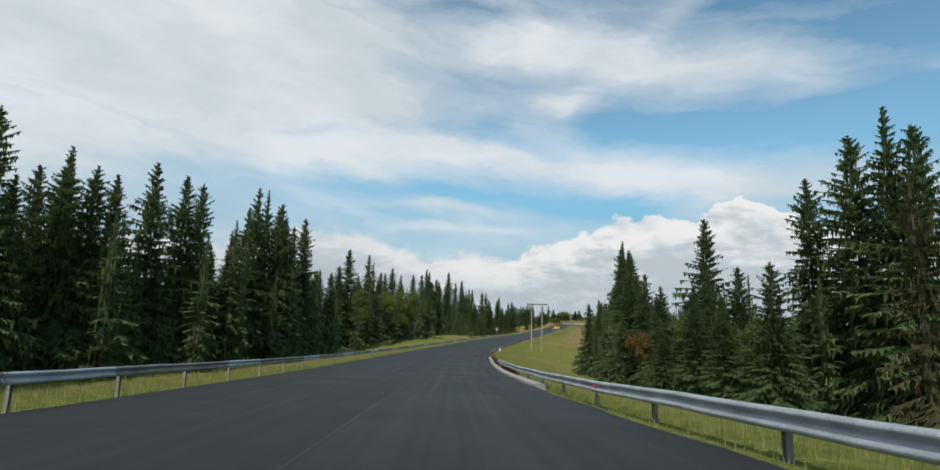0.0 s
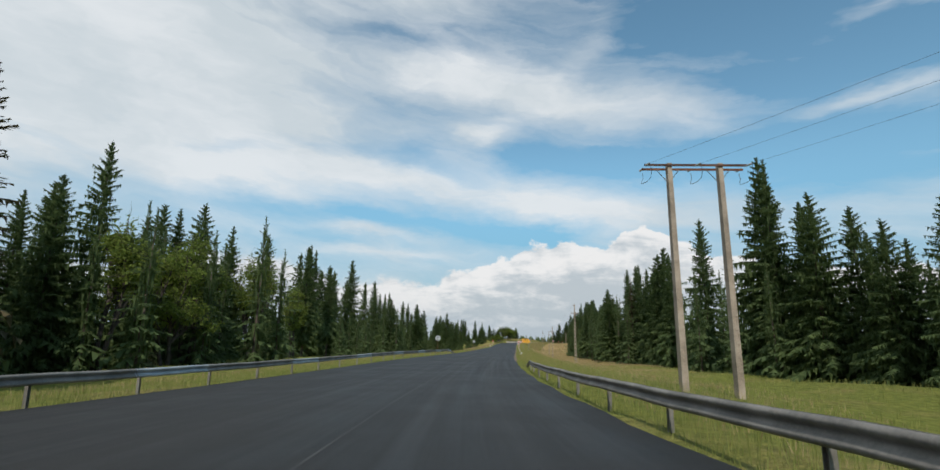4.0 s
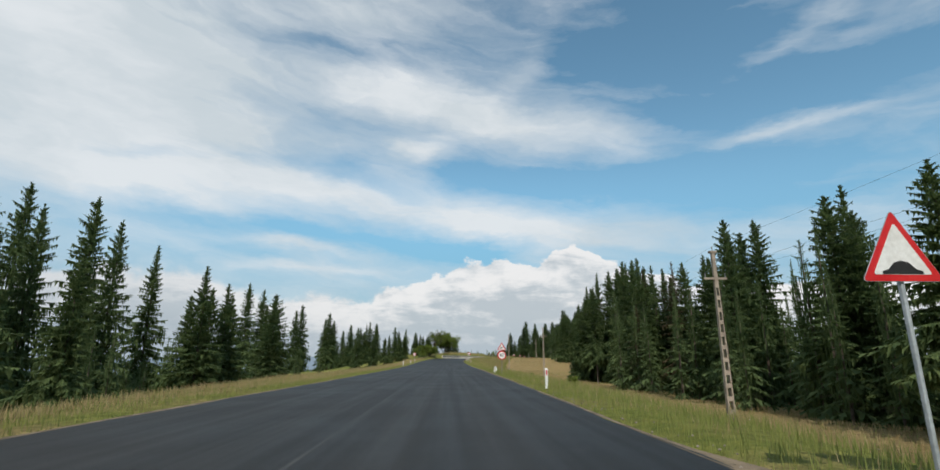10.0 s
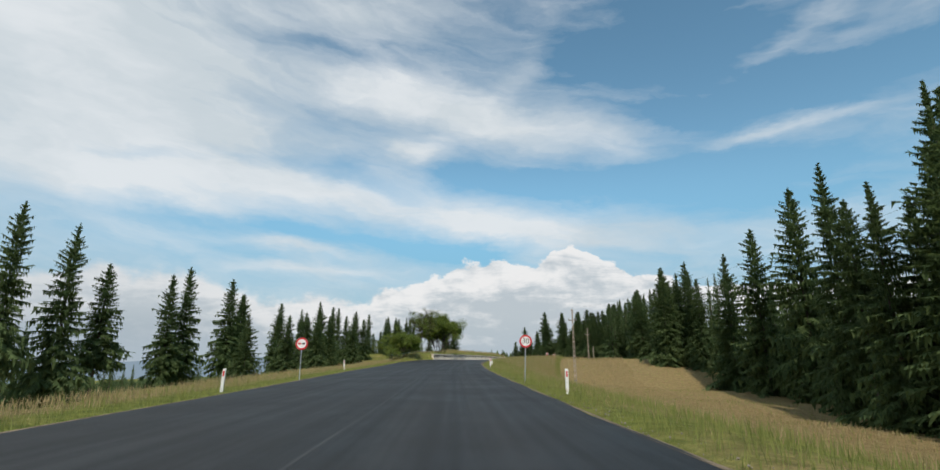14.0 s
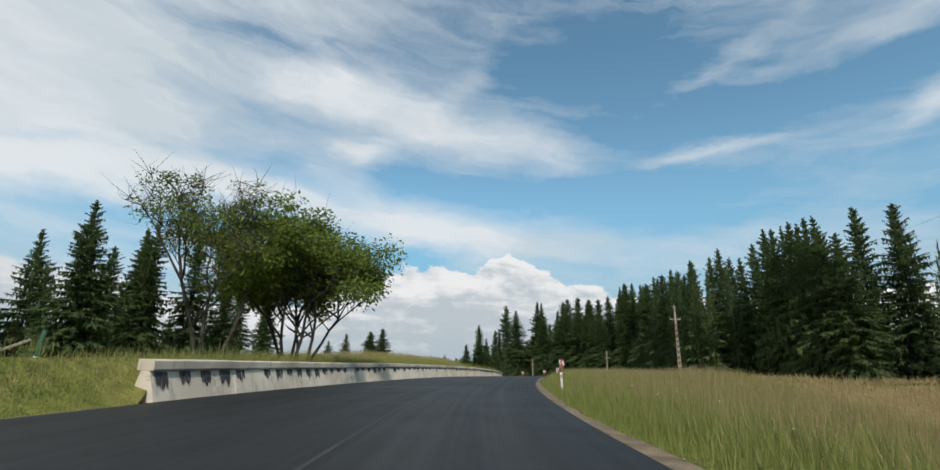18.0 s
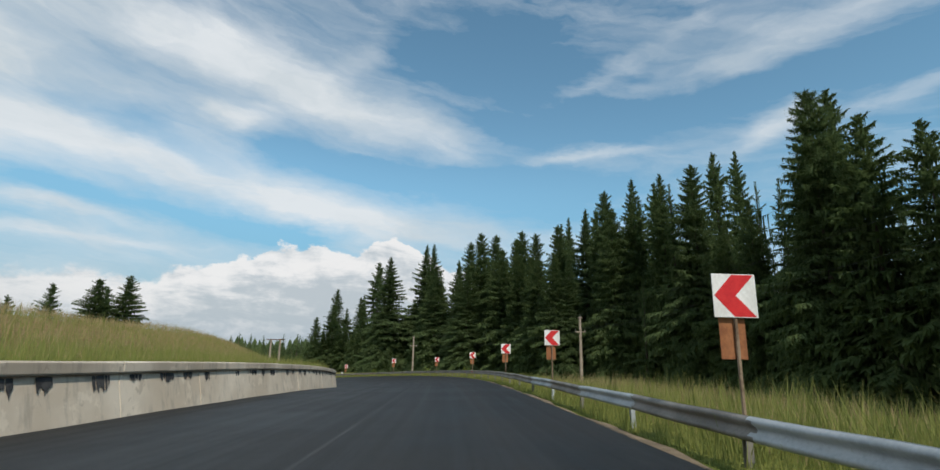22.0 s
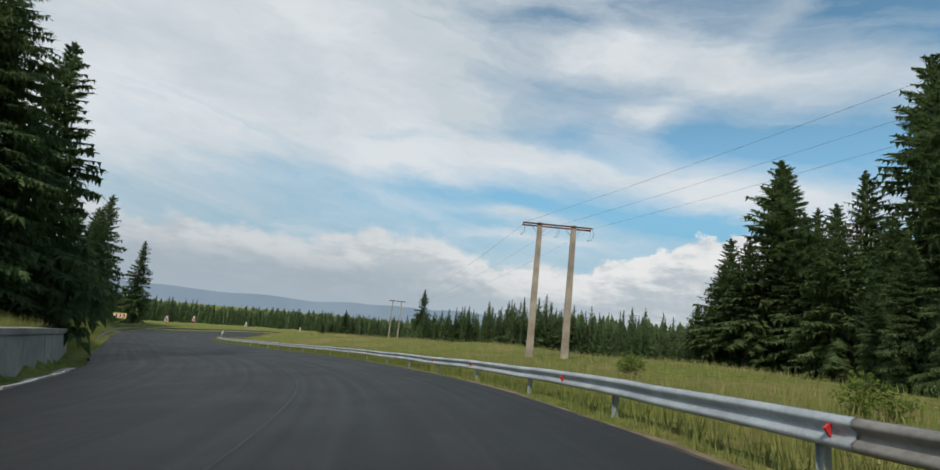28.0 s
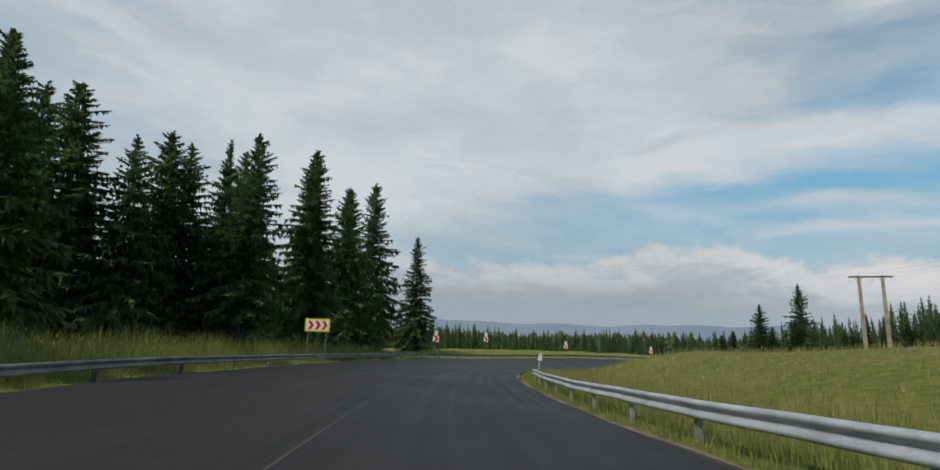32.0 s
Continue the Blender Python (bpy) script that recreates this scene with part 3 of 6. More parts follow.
STAND_RA = [(29, 40, 13), (29, 35, 15), (29, 32, 16), (29, 30, 14), (29, 29, 14), (29, 51, 6), (30, 60, 13), (27, 84, 12), (27, 80, 11), (27, 77, 6), (26, 74, 2), (26, 71, 3), (36, 105, 13), (36, 103, 9), (35, 100, 8), (43, 136, 13), (41, 129, 7), (39, 121, 2.5), (38, 116, 3), (44, 138, 14), (43, 132, 7), (42, 126, 5), (41, 124, 2), (41, 121, 1), (40, 119, -1), (49, 156, 11), (53, 171, 8), (58, 189, 3), (72, 242, 1)]
STAND_RB = [(87, 294, 1), (80, 269, 4), (76, 254, 2), (71, 238, 1), (68, 227, 3), (65, 216, 2), (63, 205, 6), (61, 202, 9), (60, 196, 9), (59, 193, 9), (58, 190, 7), (57, 186, 7), (57, 184, 6), (56, 181, 7), (55, 178, 9), (55, 176, 10)]
STAND_RC = [(108, 346, 6), (104, 334, 8), (101, 321, 7), (99, 316, 8), (98, 311, 7), (97, 306, 5), (94, 300, 4), (94, 297, 3), (93, 294, 1), (92, 290, 3), (91, 284, 3), (89, 281, 2), (88, 279, 1), (88, 276, 4), (88, 274, 4), (87, 271, 5)]
STAND_RD = [(108, 335, 9), (108, 331, 9), (107, 327, 9), (105, 323, 9), (104, 319, 9), (103, 316, 9), (115, 355, 7), (118, 364, 4), (122, 373, 2), (128, 386, -0), (192, 480, 11), (205, 520, 11)]
STAND_RE = [(133, 394, 5), (130, 390, 2), (134, 398, 3), (137, 401, 1), (140, 406, 2), (148, 417, 3), (153, 423, 5), (157, 430, 6), (166, 440, 8), (186, 470, 10), (195, 488, 10), (200, 500, 10), (205, 522, 10), (203, 509, 9)]
STAND_RF = [(196, 513, 6), (194, 505, 8), (191, 496, 7), (188, 490, 8), (183, 479, 8), (173, 465, 7), (164, 451, 6), (160, 446, 3), (157, 442, 2), (153, 437, 3), (150, 433, 4), (147, 430, 3), (146, 427, 3), (144, 425, 2), (142, 423, 2), (141, 421, 0), (140, 419, -1)]
STAND_RG = [(190, 527, 6), (189, 520, 4), (188, 514, 4), (186, 507, 4), (184, 500, 5), (181, 494, 6), (177, 487, 5), (175, 482, 4), (172, 477, 3), (169, 473, -5), (167, 470, -3.5), (163, 464, 2.8), (161, 461, -1), (159, 458, -3), (157, 455, -3), (154, 452, 1), (153, 450, -0)]
STAND_RH = [(178.5, 532, -2), (178.5, 525, -4), (177.5, 521, -3), (180.5, 515, 0), (178.5, 509, -2), (177.5, 505, -3), (175.5, 502, -4), (173.5, 497, -4), (173.5, 495, -5), (178.5, 534, -6)]
STAND_RI = [(190, 620, -9), (195, 615, 1), (197, 611, -6), (198, 610, -6), (200, 607, -2), (204, 602, 10)]
STAND_LH = [(-67, 777, 7), (42, 664, -2), (60, 645, -10), (75, 630, -11), (86, 618, -19), (76, 620, -13), (81, 615, -16), (83, 613, -16), (86, 610, -18), (92, 603, -16), (93, 602, -18), (100, 598, -17), (103, 595, -18), (-120, 846, 3), (13, 691, 1), (53, 650, -8), (80, 621, -13)]
STAND_LX = [(23, 285, -2), (23, 289, -4), (24, 293, -3), (24, 297, -4), (21, 288, -5), (12, 243, -2), (9, 246, -5), (11, 235, 0), (11, 251, -5), (-37, 61, 17), (-37, 65, 17), (-38, 70, 9), (-36, 71, 8), (-38, 76, 12), (-36, 77, 16), (-36, 80, 20), (-37, 86, 21), (-35, 87, 18), (-33, 88, 17), (-37, 36, 16), (-39, 42, 13), (-39, 45, 14), (11, 237, 1), (10, 242, -5)]
STAND_RX = [(100, 337, 0), (101, 336, 0), (103, 336, -1), (99, 332, 1), (106, 343, 1), (101, 332, 3), (99, 332, 3), (97, 325, 3), (72, 235, 2), (72, 232, 4), (70, 229, 1), (71, 228, 2), (68, 225, 1), (68, 224, 2), (66, 221, 3), (66, 220, 2), (77, 243, 1), (81, 256, 4), (25, 77, 12), (24, 72, 7), (24, 65, 6), (24, 61, 3), (23, 57, 4), (25, 53, 4), (24, 48, 5)]
STAND_RJ = [(180, 601, -20), (181, 597, -16), (182, 594, -14), (185, 594, -6), (185, 590, -12), (185, 586, -12), (186, 585, -10), (185, 580, -14), (181, 573, -17), (187, 579, -4), (182, 572, -15), (181, 569, -14), (182, 577, -19)]

# ---------------------------------------------------------------- spruces
def tube(bm, points, radii, sides):
    """A tapered tube through points."""
    rings = []
    for i, (p, r) in enumerate(zip(points, radii)):
        d = (Vector(points[min(i + 1, len(points) - 1)]) - Vector(points[max(i - 1, 0)])).normalized()
        u = d.orthogonal().normalized()
        v = d.cross(u)
        rings.append([bm.verts.new(Vector(p) + r * (math.cos(a) * u + math.sin(a) * v)) for a in [2 * math.pi * k / sides for k in range(sides)]])
    for a, b in zip(rings, rings[1:]):
        for k in range(sides):
            bm.faces.new((a[k], a[(k + 1) % sides], b[(k + 1) % sides], b[k]))
    return rings


def spruce(rng, whorls, per, pairs, hang, slim, bare, name, needles, sparse=1.0, sprigs=1):
    """A spruce 1 m high: a tapered trunk and whorls of boughs, each a drooping frond of paired side twigs with short twigs hanging below.
    pairs: side twigs a side; hang: hanging twigs a bough; sprigs: blades to a twig."""
    t = bmesh.new()
    lean = rng.uniform(-0.012, 0.012)
    tube(t, [(lean * k, 0, k) for k in (-0.01, 0.03, 0.3, 0.6, 0.85, 0.985)], (0.0135, 0.0108, 0.0085, 0.0055, 0.0024, 0.0006), 7)
    # dead lower stubs
    for k in range(16):
        z, a = rng.uniform(0.06, max(0.1, bare + 0.1)), rng.uniform(0, 6.28)
        tube(t, [(lean * z, 0, z), (math.cos(a) * 0.05, math.sin(a) * 0.05, z + 0.004), (math.cos(a) * 0.10, math.sin(a) * 0.10, z - 0.012)], (0.0016, 0.001, 0.0003), 3)
    trunk = bpy.data.meshes.new(name + " trunk")
    t.to_mesh(trunk), t.free()
    verts, faces = [], []

    def leaf(*pts):
        k = len(verts)
        verts.extend(pts)
        faces.append(tuple(range(k, k + len(pts))))

    up = Vector((0, 0, 1))
    wave, turn0, belly = [rng.uniform(0, 6.28) for k in range(3)], rng.uniform(0, 6.28), rng.uniform(0.68, 0.90)
    gap = (0.985 - bare) / whorls
    for w in range(whorls):
        f = w / (whorls - 1)
        z = bare + (0.978 - bare) * f ** 0.97
        n = max(4, round(per * (0.58 + 0.42 * (1 - f) ** 0.6)))
        turn = rng.uniform(0, 6.28)
        reach = slim * ((1 - f) ** belly) * (0.72 + 0.28 * min(1.0, (f + 0.05) * 6)) + 0.006
        reach *= 1 + 0.10 * math.sin(19 * f + wave[1]) + rng.uniform(-0.06, 0.06)
        for b in range(n):
            if rng.random() > sparse:
                continue
            a = turn + 6.283 * (b + rng.uniform(-0.3, 0.3)) / n
            # some sides of a tree are fuller than others
            full = 1 + 0.14 * math.sin(a + turn0 + 3 * f) + 0.09 * math.sin(2 * a + wave[0] + 9 * f)
            ln = reach * full * rng.choice((0.62, 0.80, 0.92, 1.0, 1.0, 1.10, 1.22))
            rise = 0.85 * f ** 1.5 - 0.02 + rng.uniform(-0.10, 0.10)
            droop = 0.72 * (1 - 0.9 * f) * rng.uniform(0.75, 1.25)
            ca, sa = math.cos(a), math.sin(a)
            out, side = Vector((ca, sa, 0)), Vector((-sa, ca, 0))
            root = Vector((lean * z, 0, z + rng.uniform(-0.5, 0.5) * gap))
            bend = side * ln * rng.uniform(-0.12, 0.12)

            def spine(q):
                return root + out * (ln * q) + bend * (q * q) + up * (ln * (rise * q - droop * q * q + 0.42 * droop * q ** 3.2))

            leaf(spine(0.0), spine(0.55) + side * 0.0022, spine(1.0), spine(0.55) - side * 0.0022)
            for k in range(pairs):
                q = 0.16 + 0.84 * (k + rng.uniform(0.1, 0.7)) / pairs
                c, ahead = spine(q), (spine(min(1.0, q + 0.06)) - spine(q - 0.06)).normalized()
                base = 0.44 * ln / pairs + 0.0016
                for sg in (-1, 1):
                    length = (ln * 0.42 * (1.06 - q) ** 0.65 + 0.006) * rng.uniform(0.65, 1.25)
                    d = (ahead * rng.uniform(0.55, 1.0) + side * sg * rng.uniform(0.55, 1.0) - up * (rng.uniform(0.05, 0.75) * (1 - 0.8 * f))).normalized()
                    if sprigs == 1:
                        leaf(c - ahead * base, c + ahead * base, c + d * length)
                    else:
                        # the twig's own needles stand off it in short sprigs
                        for j in range(sprigs):
                            g = j / sprigs
                            o = c + d * (length * g) + up * rng.uniform(-0.002, 0.001)
                            e = (d + (ahead - d * 0.4) * rng.uniform(-0.9, 0.9) - up * rng.uniform(0.0, 0.5)).normalized()
                            m = length * (0.36 - 0.12 * g) * rng.uniform(0.8, 1.2)
                            v = e.cross(up + side * rng.uniform(-0.5, 0.5)).normalized() * (m * 0.24)
                            leaf(o - v, o + e * m, o + v)
            # short inner twigs close to the stem
            c, v = spine(0.30), (side + out * rng.uniform(-0.5, 0.5)) * (0.20 * ln + 0.003)
            for j in (-0.8, -0.1, 0.6):
                o = c + v * (j + rng.uniform(-0.2, 0.2)) + out * (rng.uniform(-0.06, 0.10) * ln)
                leaf(o - v * 0.22, o + v * 0.22, o + v * rng.uniform(-0.2, 0.2) - up * (rng.uniform(1.2, 2.4) * gap))
            for k in range(hang):
                q = rng.uniform(0.25, 0.98)
                c, along_ = spine(q), (out + side * rng.uniform(-1.3, 1.3)).normalized()
                c = c + side * (rng.uniform(-0.22, 0.22) * ln * (1.05 - q))
                m = (0.20 * (1 if sprigs == 1 else 0.62) * ln * (1 - 0.3 * f) + 0.006) * rng.uniform(0.5, 1.25)
                leaf(c - along_ * (m * (0.22 if sprigs == 1 else 0.15)), c + along_ * (m * (0.25 if sprigs == 1 else 0.17)), c + along_ * (m * rng.uniform(-0.1, 0.5)) - up * m)
    # the leader with its topmost ring
    for k in range(8):
        a = k * 0.785 + 0.3
        o = Vector((lean, 0, 0.955 + 0.003 * k))
        leaf(o, o + Vector((0.006 * math.cos(a), 0.006 * math.sin(a), 0.008)), o + Vector((0.011 * math.cos(a), 0.011 * math.sin(a), 0.017)))
        leaf(Vector((lean + 0.0016 * math.cos(a), 0.0016 * math.sin(a), 0.955)), Vector((lean - 0.0016 * math.sin(a), 0.0016 * math.cos(a), 0.965)), Vector((lean, 0, 1.0)))
    crown = mesh_of(name + " crown", verts, faces, needles)
    trunk.materials.append(BARK)
    return trunk, crown


rng = random.Random(4)
SPRUCES = [spruce(rng, wh, 9, 11, 12, sl, ba, "spruce", NEEDLES) for wh, sl, ba in ((40, 0.185, 0.02), (42, 0.160, 0.03), (38, 0.200, 0.02), (42, 0.170, 0.05), (44, 0.145, 0.08), (40, 0.190, 0.02), (40, 0.175, 0.02), (38, 0.155, 0.16), (36, 0.165, 0.22))]
THIN = [spruce(rng, 30, 7, 6, 4, 0.140, 0.16, "thin spruce", SPARSE_NEEDLES, 0.72), spruce(rng, 30, 7, 6, 4, 0.130, 0.24, "thin spruce", NEEDLES, 0.72)]
BACK = [spruce(rng, 17, 6, 3, 3, sl, ba, "back spruce", NEEDLES) for sl, ba in ((0.19, 0.02), (0.175, 0.04), (0.16, 0.03))]
HD = [spruce(rng, 52, 10, 15, 46, sl, ba, "near spruce", NEEDLES, 1.0, 4) for sl, ba in ((0.195, 0.02), (0.205, 0.03))]


def cone_spruce(tiers, sides, name):
    """A plain spruce for far slopes: ragged skirts one above another."""
    trunk = mesh_of(name + " trunk", [(0.01, 0, -0.02), (-0.006, 0.008, -0.02), (-0.006, -0.008, -0.02), (0, 0, 0.9)], [(0, 1, 3), (1, 2, 3), (2, 0, 3)], BARK)
    verts, faces = [], []
    for k in range(tiers):
        z0, z1 = 0.06 + 0.80 * k / tiers, 0.30 + 0.72 * (k + 1) / tiers * 0.97
        r = 0.21 * (1 - k / tiers) ** 0.65 + 0.02
        base = len(verts)
        verts.append((0, 0, min(1.0, z1)))
        for j in range(sides):
            q = r * (1.0 if j % 2 else 0.55) * rng.uniform(0.75, 1.2)
            verts.append((q * math.cos(6.283 * j / sides), q * math.sin(6.283 * j / sides), z0 + (0.05 if j % 2 == 0 else 0.0) * rng.uniform(0.4, 1.2)))
        faces += [(base, base + 1 + j, base + 1 + (j + 1) % sides) for j in range(sides)]
    return trunk, mesh_of(name + " crown", verts, faces, NEEDLES)


FAR = [cone_spruce(5, 10, "far spruce") for k in range(4)]


def plant(x, y, height, kinds, label, group, wide=1.0, name="spruce"):
    trunk, crown = kinds[rng.randrange(len(kinds))]
    ob = thing(name, (x, y, grounded(x, y) - 0.1), label, "tree", group, turn=rng.uniform(0, 360))
    ob.scale = (height * wide, height * wide, height)
    part("trunk", trunk, None, ob), part("crown", crown, None, ob)
    return ob


planted = []
STAND_LH = STAND_LH + [(60, 597, -2), (64, 604, -4), (46, 634, -4), (57, 640, -5), (50.5, 669, -14), (93, 603, -16), (84, 607, -14.5), (75, 606, -12)]
STAND_RX = [(57.6, 206.7, 3.2), (60.4, 211.3, 2.4), (54.8, 200.1, 3.8), (56.6, 203.4, 2.6), (22.5, 88.9, 1.8), (25.7, 94.2, 0.5)] + [(75.4, 251.8, -0.1), (67, 242.2, -0.6)] + [(178, 491, 0), (175, 489, 1), (180, 495, 4)] + [(188, 554, -7), (185, 553, -10)] + [(127, 394, 3), (130, 398, 1), (125, 392, 3)] + STAND_RX
STAND_LX = [(3.2, 218.4, 1.3), (1.5, 222.6, 0.5), (4.0, 227.0, 0.2)] + [(17.9, 218.9, -2.1), (15.5, 222, -3), (19, 220.4, -5.5), (16.5, 225, -4), (20, 226.4, -4.5), (21.6, 228, -4.4), (20.3, 232, -5.5), (21.7, 240.4, -4.6), (19, 236, -3.5), (22, 242, -3), (21, 251, -4), (20, 263, -5), (29, 303, -3), (27, 312, -4), (28, 315, -4), (28, 328, -6)] + STAND_LX
for k_s, k_d, k_h in ((622, -22.7, 18.5), (619.4, -18.4, 19.5), (627, -15.8, 20), (634, -20.5, 22), (640, -23.5, 20), (645.5, -22.5, 13.5), (650, -28, 17)):
    q_at = on_road(k_s, k_d)
    STAND_LH.append((q_at.x, q_at.y, grounded(q_at.x, q_at.y) + k_h))
for k_s, k_d, k_h in ((581.5, 16, 26.5), (573, 19, 28), (567, 23, 28), (578, 22.5, 30), (582, 29, 22), (586, 43, 25), (590, 52, 23), (573, 27, 26), (569, 31, 25), (560, 19, 27), (553, 22, 26), (566, 32, 26)):
    q_at = on_road(k_s, k_d)
    STAND_RH.append((q_at.x, q_at.y, grounded(q_at.x, q_at.y) + k_h))
LEFT_STANDS = STAND_LA + STAND_LB + STAND_LC + STAND_LD + STAND_LE + STAND_LF + STAND_LH + STAND_LX
RIGHT_STANDS = STAND_RA + STAND_RB + STAND_RC + STAND_RD + STAND_RE + STAND_RF + STAND_RG + STAND_RH + STAND_RI + STAND_RX + STAND_RJ
for stand, label, group in ((LEFT_STANDS, "tall dark green spruce with drooping boughs at the forest edge", "spruces left of the road"),
                            (RIGHT_STANDS, "tall dark green spruce with drooping boughs in a dense row", "spruces right of the road")):
    for x, y, top in stand:
        gz, sn, dn = (float(v[0]) for v in ground_z(x, y))
        hgt = top - gz
        if hgt < 5 or hgt > 40 or any((x - a) ** 2 + (y - b) ** 2 < 4.0 for a, b in planted):
            continue
        planted.append((x, y))
        plant(x, y, hgt, HD if (505 < sn < 625 and abs(dn) < 29) else SPRUCES, label, group, rng.uniform(0.85, 1.15) * min(1.25, 24 / hgt) ** 0.5 * (1.32 if 576 < sn < 590 and 14 < dn < 24 else 1.0 if sn < 600 else 1.45 if dn > 0 else 1.2))


# how high the far woods stand, seen over the meadow's crest: bearing and rise in degrees
FAR_WOODS = ([-51.7, -44.9, -34.9, -24.5, -16.0, -8.9, -3.6, 1.2, 4.6, 8.0], [-2.18, -2.17, -2.66, -2.33, -2.38, -0.88, 0.29, 1.55, 2.27, 2.06])
def crest_top(x, y):
    dx, dy = x - 147.7, y - 576.7
    return -26.3 + math.hypot(dx, dy) * math.tan(radians(float(np.interp(math.degrees(math.atan2(dx, dy)), *FAR_WOODS))))


def massed(name, places, bases, label, girth=1.0):
    """Many trees joined into one mesh of trunks and boughs. places: x, y, z, height."""
    vs, fs, count = [], [], 0
    packs = []
    for trunk, crown in bases:
        co, tri = [], []
        base_n = 0
        for me in (trunk, crown):
            c = np.empty(len(me.vertices) * 3)
            me.vertices.foreach_get("co", c)
            co.append(c.reshape(-1, 3))
            me.calc_loop_triangles()
            t = np.empty(len(me.loop_triangles) * 3, dtype=np.int32)
            me.loop_triangles.foreach_get("vertices", t)
            tri.append(t.reshape(-1, 3) + base_n)
            base_n += len(c) // 3
        packs.append((np.vstack(co), np.vstack(tri), len(tri[0])))
    mats = []
    for x, y, z, hgt in places:
        co, tri, nt = packs[rng.randrange(len(packs))]
        a, wide = rng.uniform(0, 6.28), girth * rng.uniform(0.85, 1.2)
        ca, sa = math.cos(a) * hgt * wide, math.sin(a) * hgt * wide
        vs.append(np.stack([co[:, 0] * ca - co[:, 1] * sa + x, co[:, 0] * sa + co[:, 1] * ca + y, co[:, 2] * hgt + z], 1))
        fs.append(tri + count)
        m = np.ones(len(tri), dtype=np.int32)
        m[:nt] = 0
        mats.append(m)
        count += len(co)
    vs, fs, mats = np.vstack(vs), np.vstack(fs), np.concatenate(mats)
    me = bpy.data.meshes.new(name)
    me.vertices.add(len(vs)), me.loops.add(fs.size), me.polygons.add(len(fs))
    me.vertices.foreach_set("co", vs.ravel())
    me.loops.foreach_set("vertex_index", fs.ravel().astype(np.int32))
    me.polygons.foreach_set("loop_start", np.arange(0, fs.size, 3, dtype=np.int32))
    me.materials.append(BARK), me.materials.append(NEEDLES)
    me.polygons.foreach_set("material_index", mats)
    me.update(calc_edges=True)
    return tagged(new(name, me), label, "forest", kind="stuff")


behind = []


def fill(s0, s1, d0, d1, count, low, high, gap=2.6):
    made = tries = 0
    while made < count and tries < count * 12:
        tries += 1
        s, d = rng.uniform(s0, s1), rng.uniform(d0, d1)
        p = on_road(s, d)
        if any((p.x - a) ** 2 + (p.y - b) ** 2 < gap * gap for a, b in planted):
            continue
        z, ns, nd = ground_z(p.x, p.y)
        if abs(nd[0]) < min(abs(d0), abs(d1)) - 3:
            continue
        planted.append((p.x, p.y))
        made += 1
        behind.append((p.x, p.y, float(z[0]) - 0.1, rng.uniform(low, high)))


fill(-30, 165, -30, -62, 120, 14, 20)
fill(165, 300, -52, -90, 70, 14, 21)
fill(228, 345, -27, -75, 75, 8, 12)
fill(20, 160, 26, 52, 60, 9, 15)
fill(160, 330, 34, 62, 110, 11, 17)
fill(222, 305, 26, 36, 26, 11, 15)
fill(62, 104, 19, 30, 12, 8, 12)
fill(200, 252, -24, -42, 18, 9, 13)
fill(196, 226, 27, 38, 14, 13, 17)
fill(330, 480, 42, 72, 110, 13, 19)
fill(480, 570, 24, 58, 90, 14, 21)
fill(525, 575, 22, 40, 22, 12, 19)
fill(655, 692, -28, -64, 55, 11, 17)
fill(658, 715, -25, -50, 60, 9, 13)
massed("forest", behind, BACK, "dense dark spruce forest behind the first trees")
far_trees = []
for k in range(8000):
    r, a = 130 + 720 * rng.random() ** 0.75, rng.uniform(0, 6.283)
    cx, cy = rng.choice(((60, 200), (90, 420), (150, 600), (150, 640), (150, 640)))
    far_trees.append((cx + r * math.sin(a), cy + r * math.cos(a)))
fa = np.array(far_trees)
fz, fs_, fd = ground_z(fa[:, 0], fa[:, 1])
keep, close = [], []
for (x, y), z, s, d in zip(far_trees, fz, fs_, fd):
    open_meadow = y > 560 and x > 70 and math.hypot(x - 150, y - 640) < 175 and d > 0
    if abs(d) > 95 and not open_meadow:
        tall = rng.uniform(13, 21)
        if y > 560:
            tall = min(tall, (crest_top(x, y) - z) * rng.choice((0.55, 0.7, 0.8, 0.9, 1.0, 1.05, 1.15)))
        if tall > 4:
            (close if math.hypot(x - 148, y - 577) < 300 or not (abs(d) > 150 or y > 520) else keep).append((x, y, z - 0.3, tall))
massed("forest", close, BACK, "dark spruce forest farther from the road")
massed("far_forest", keep, FAR, "distant dark spruce forest covering the slopes", 1.25)

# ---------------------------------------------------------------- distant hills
HILL = bpy.data.materials.new("self-lit hazy blue hills")
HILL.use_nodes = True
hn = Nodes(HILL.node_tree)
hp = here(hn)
# Haze is put into the colour, and the ridge gives off its own light.
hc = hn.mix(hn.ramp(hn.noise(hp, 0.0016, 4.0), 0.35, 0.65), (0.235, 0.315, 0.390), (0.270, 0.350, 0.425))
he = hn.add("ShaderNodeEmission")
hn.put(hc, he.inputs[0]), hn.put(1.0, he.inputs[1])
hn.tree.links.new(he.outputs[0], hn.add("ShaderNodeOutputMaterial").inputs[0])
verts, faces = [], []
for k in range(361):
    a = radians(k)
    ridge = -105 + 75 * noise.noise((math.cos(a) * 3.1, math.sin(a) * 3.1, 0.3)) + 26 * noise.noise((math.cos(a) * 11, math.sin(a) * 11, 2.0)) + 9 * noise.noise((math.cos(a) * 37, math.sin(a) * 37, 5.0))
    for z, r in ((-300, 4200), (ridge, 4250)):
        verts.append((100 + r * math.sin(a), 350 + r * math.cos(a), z))
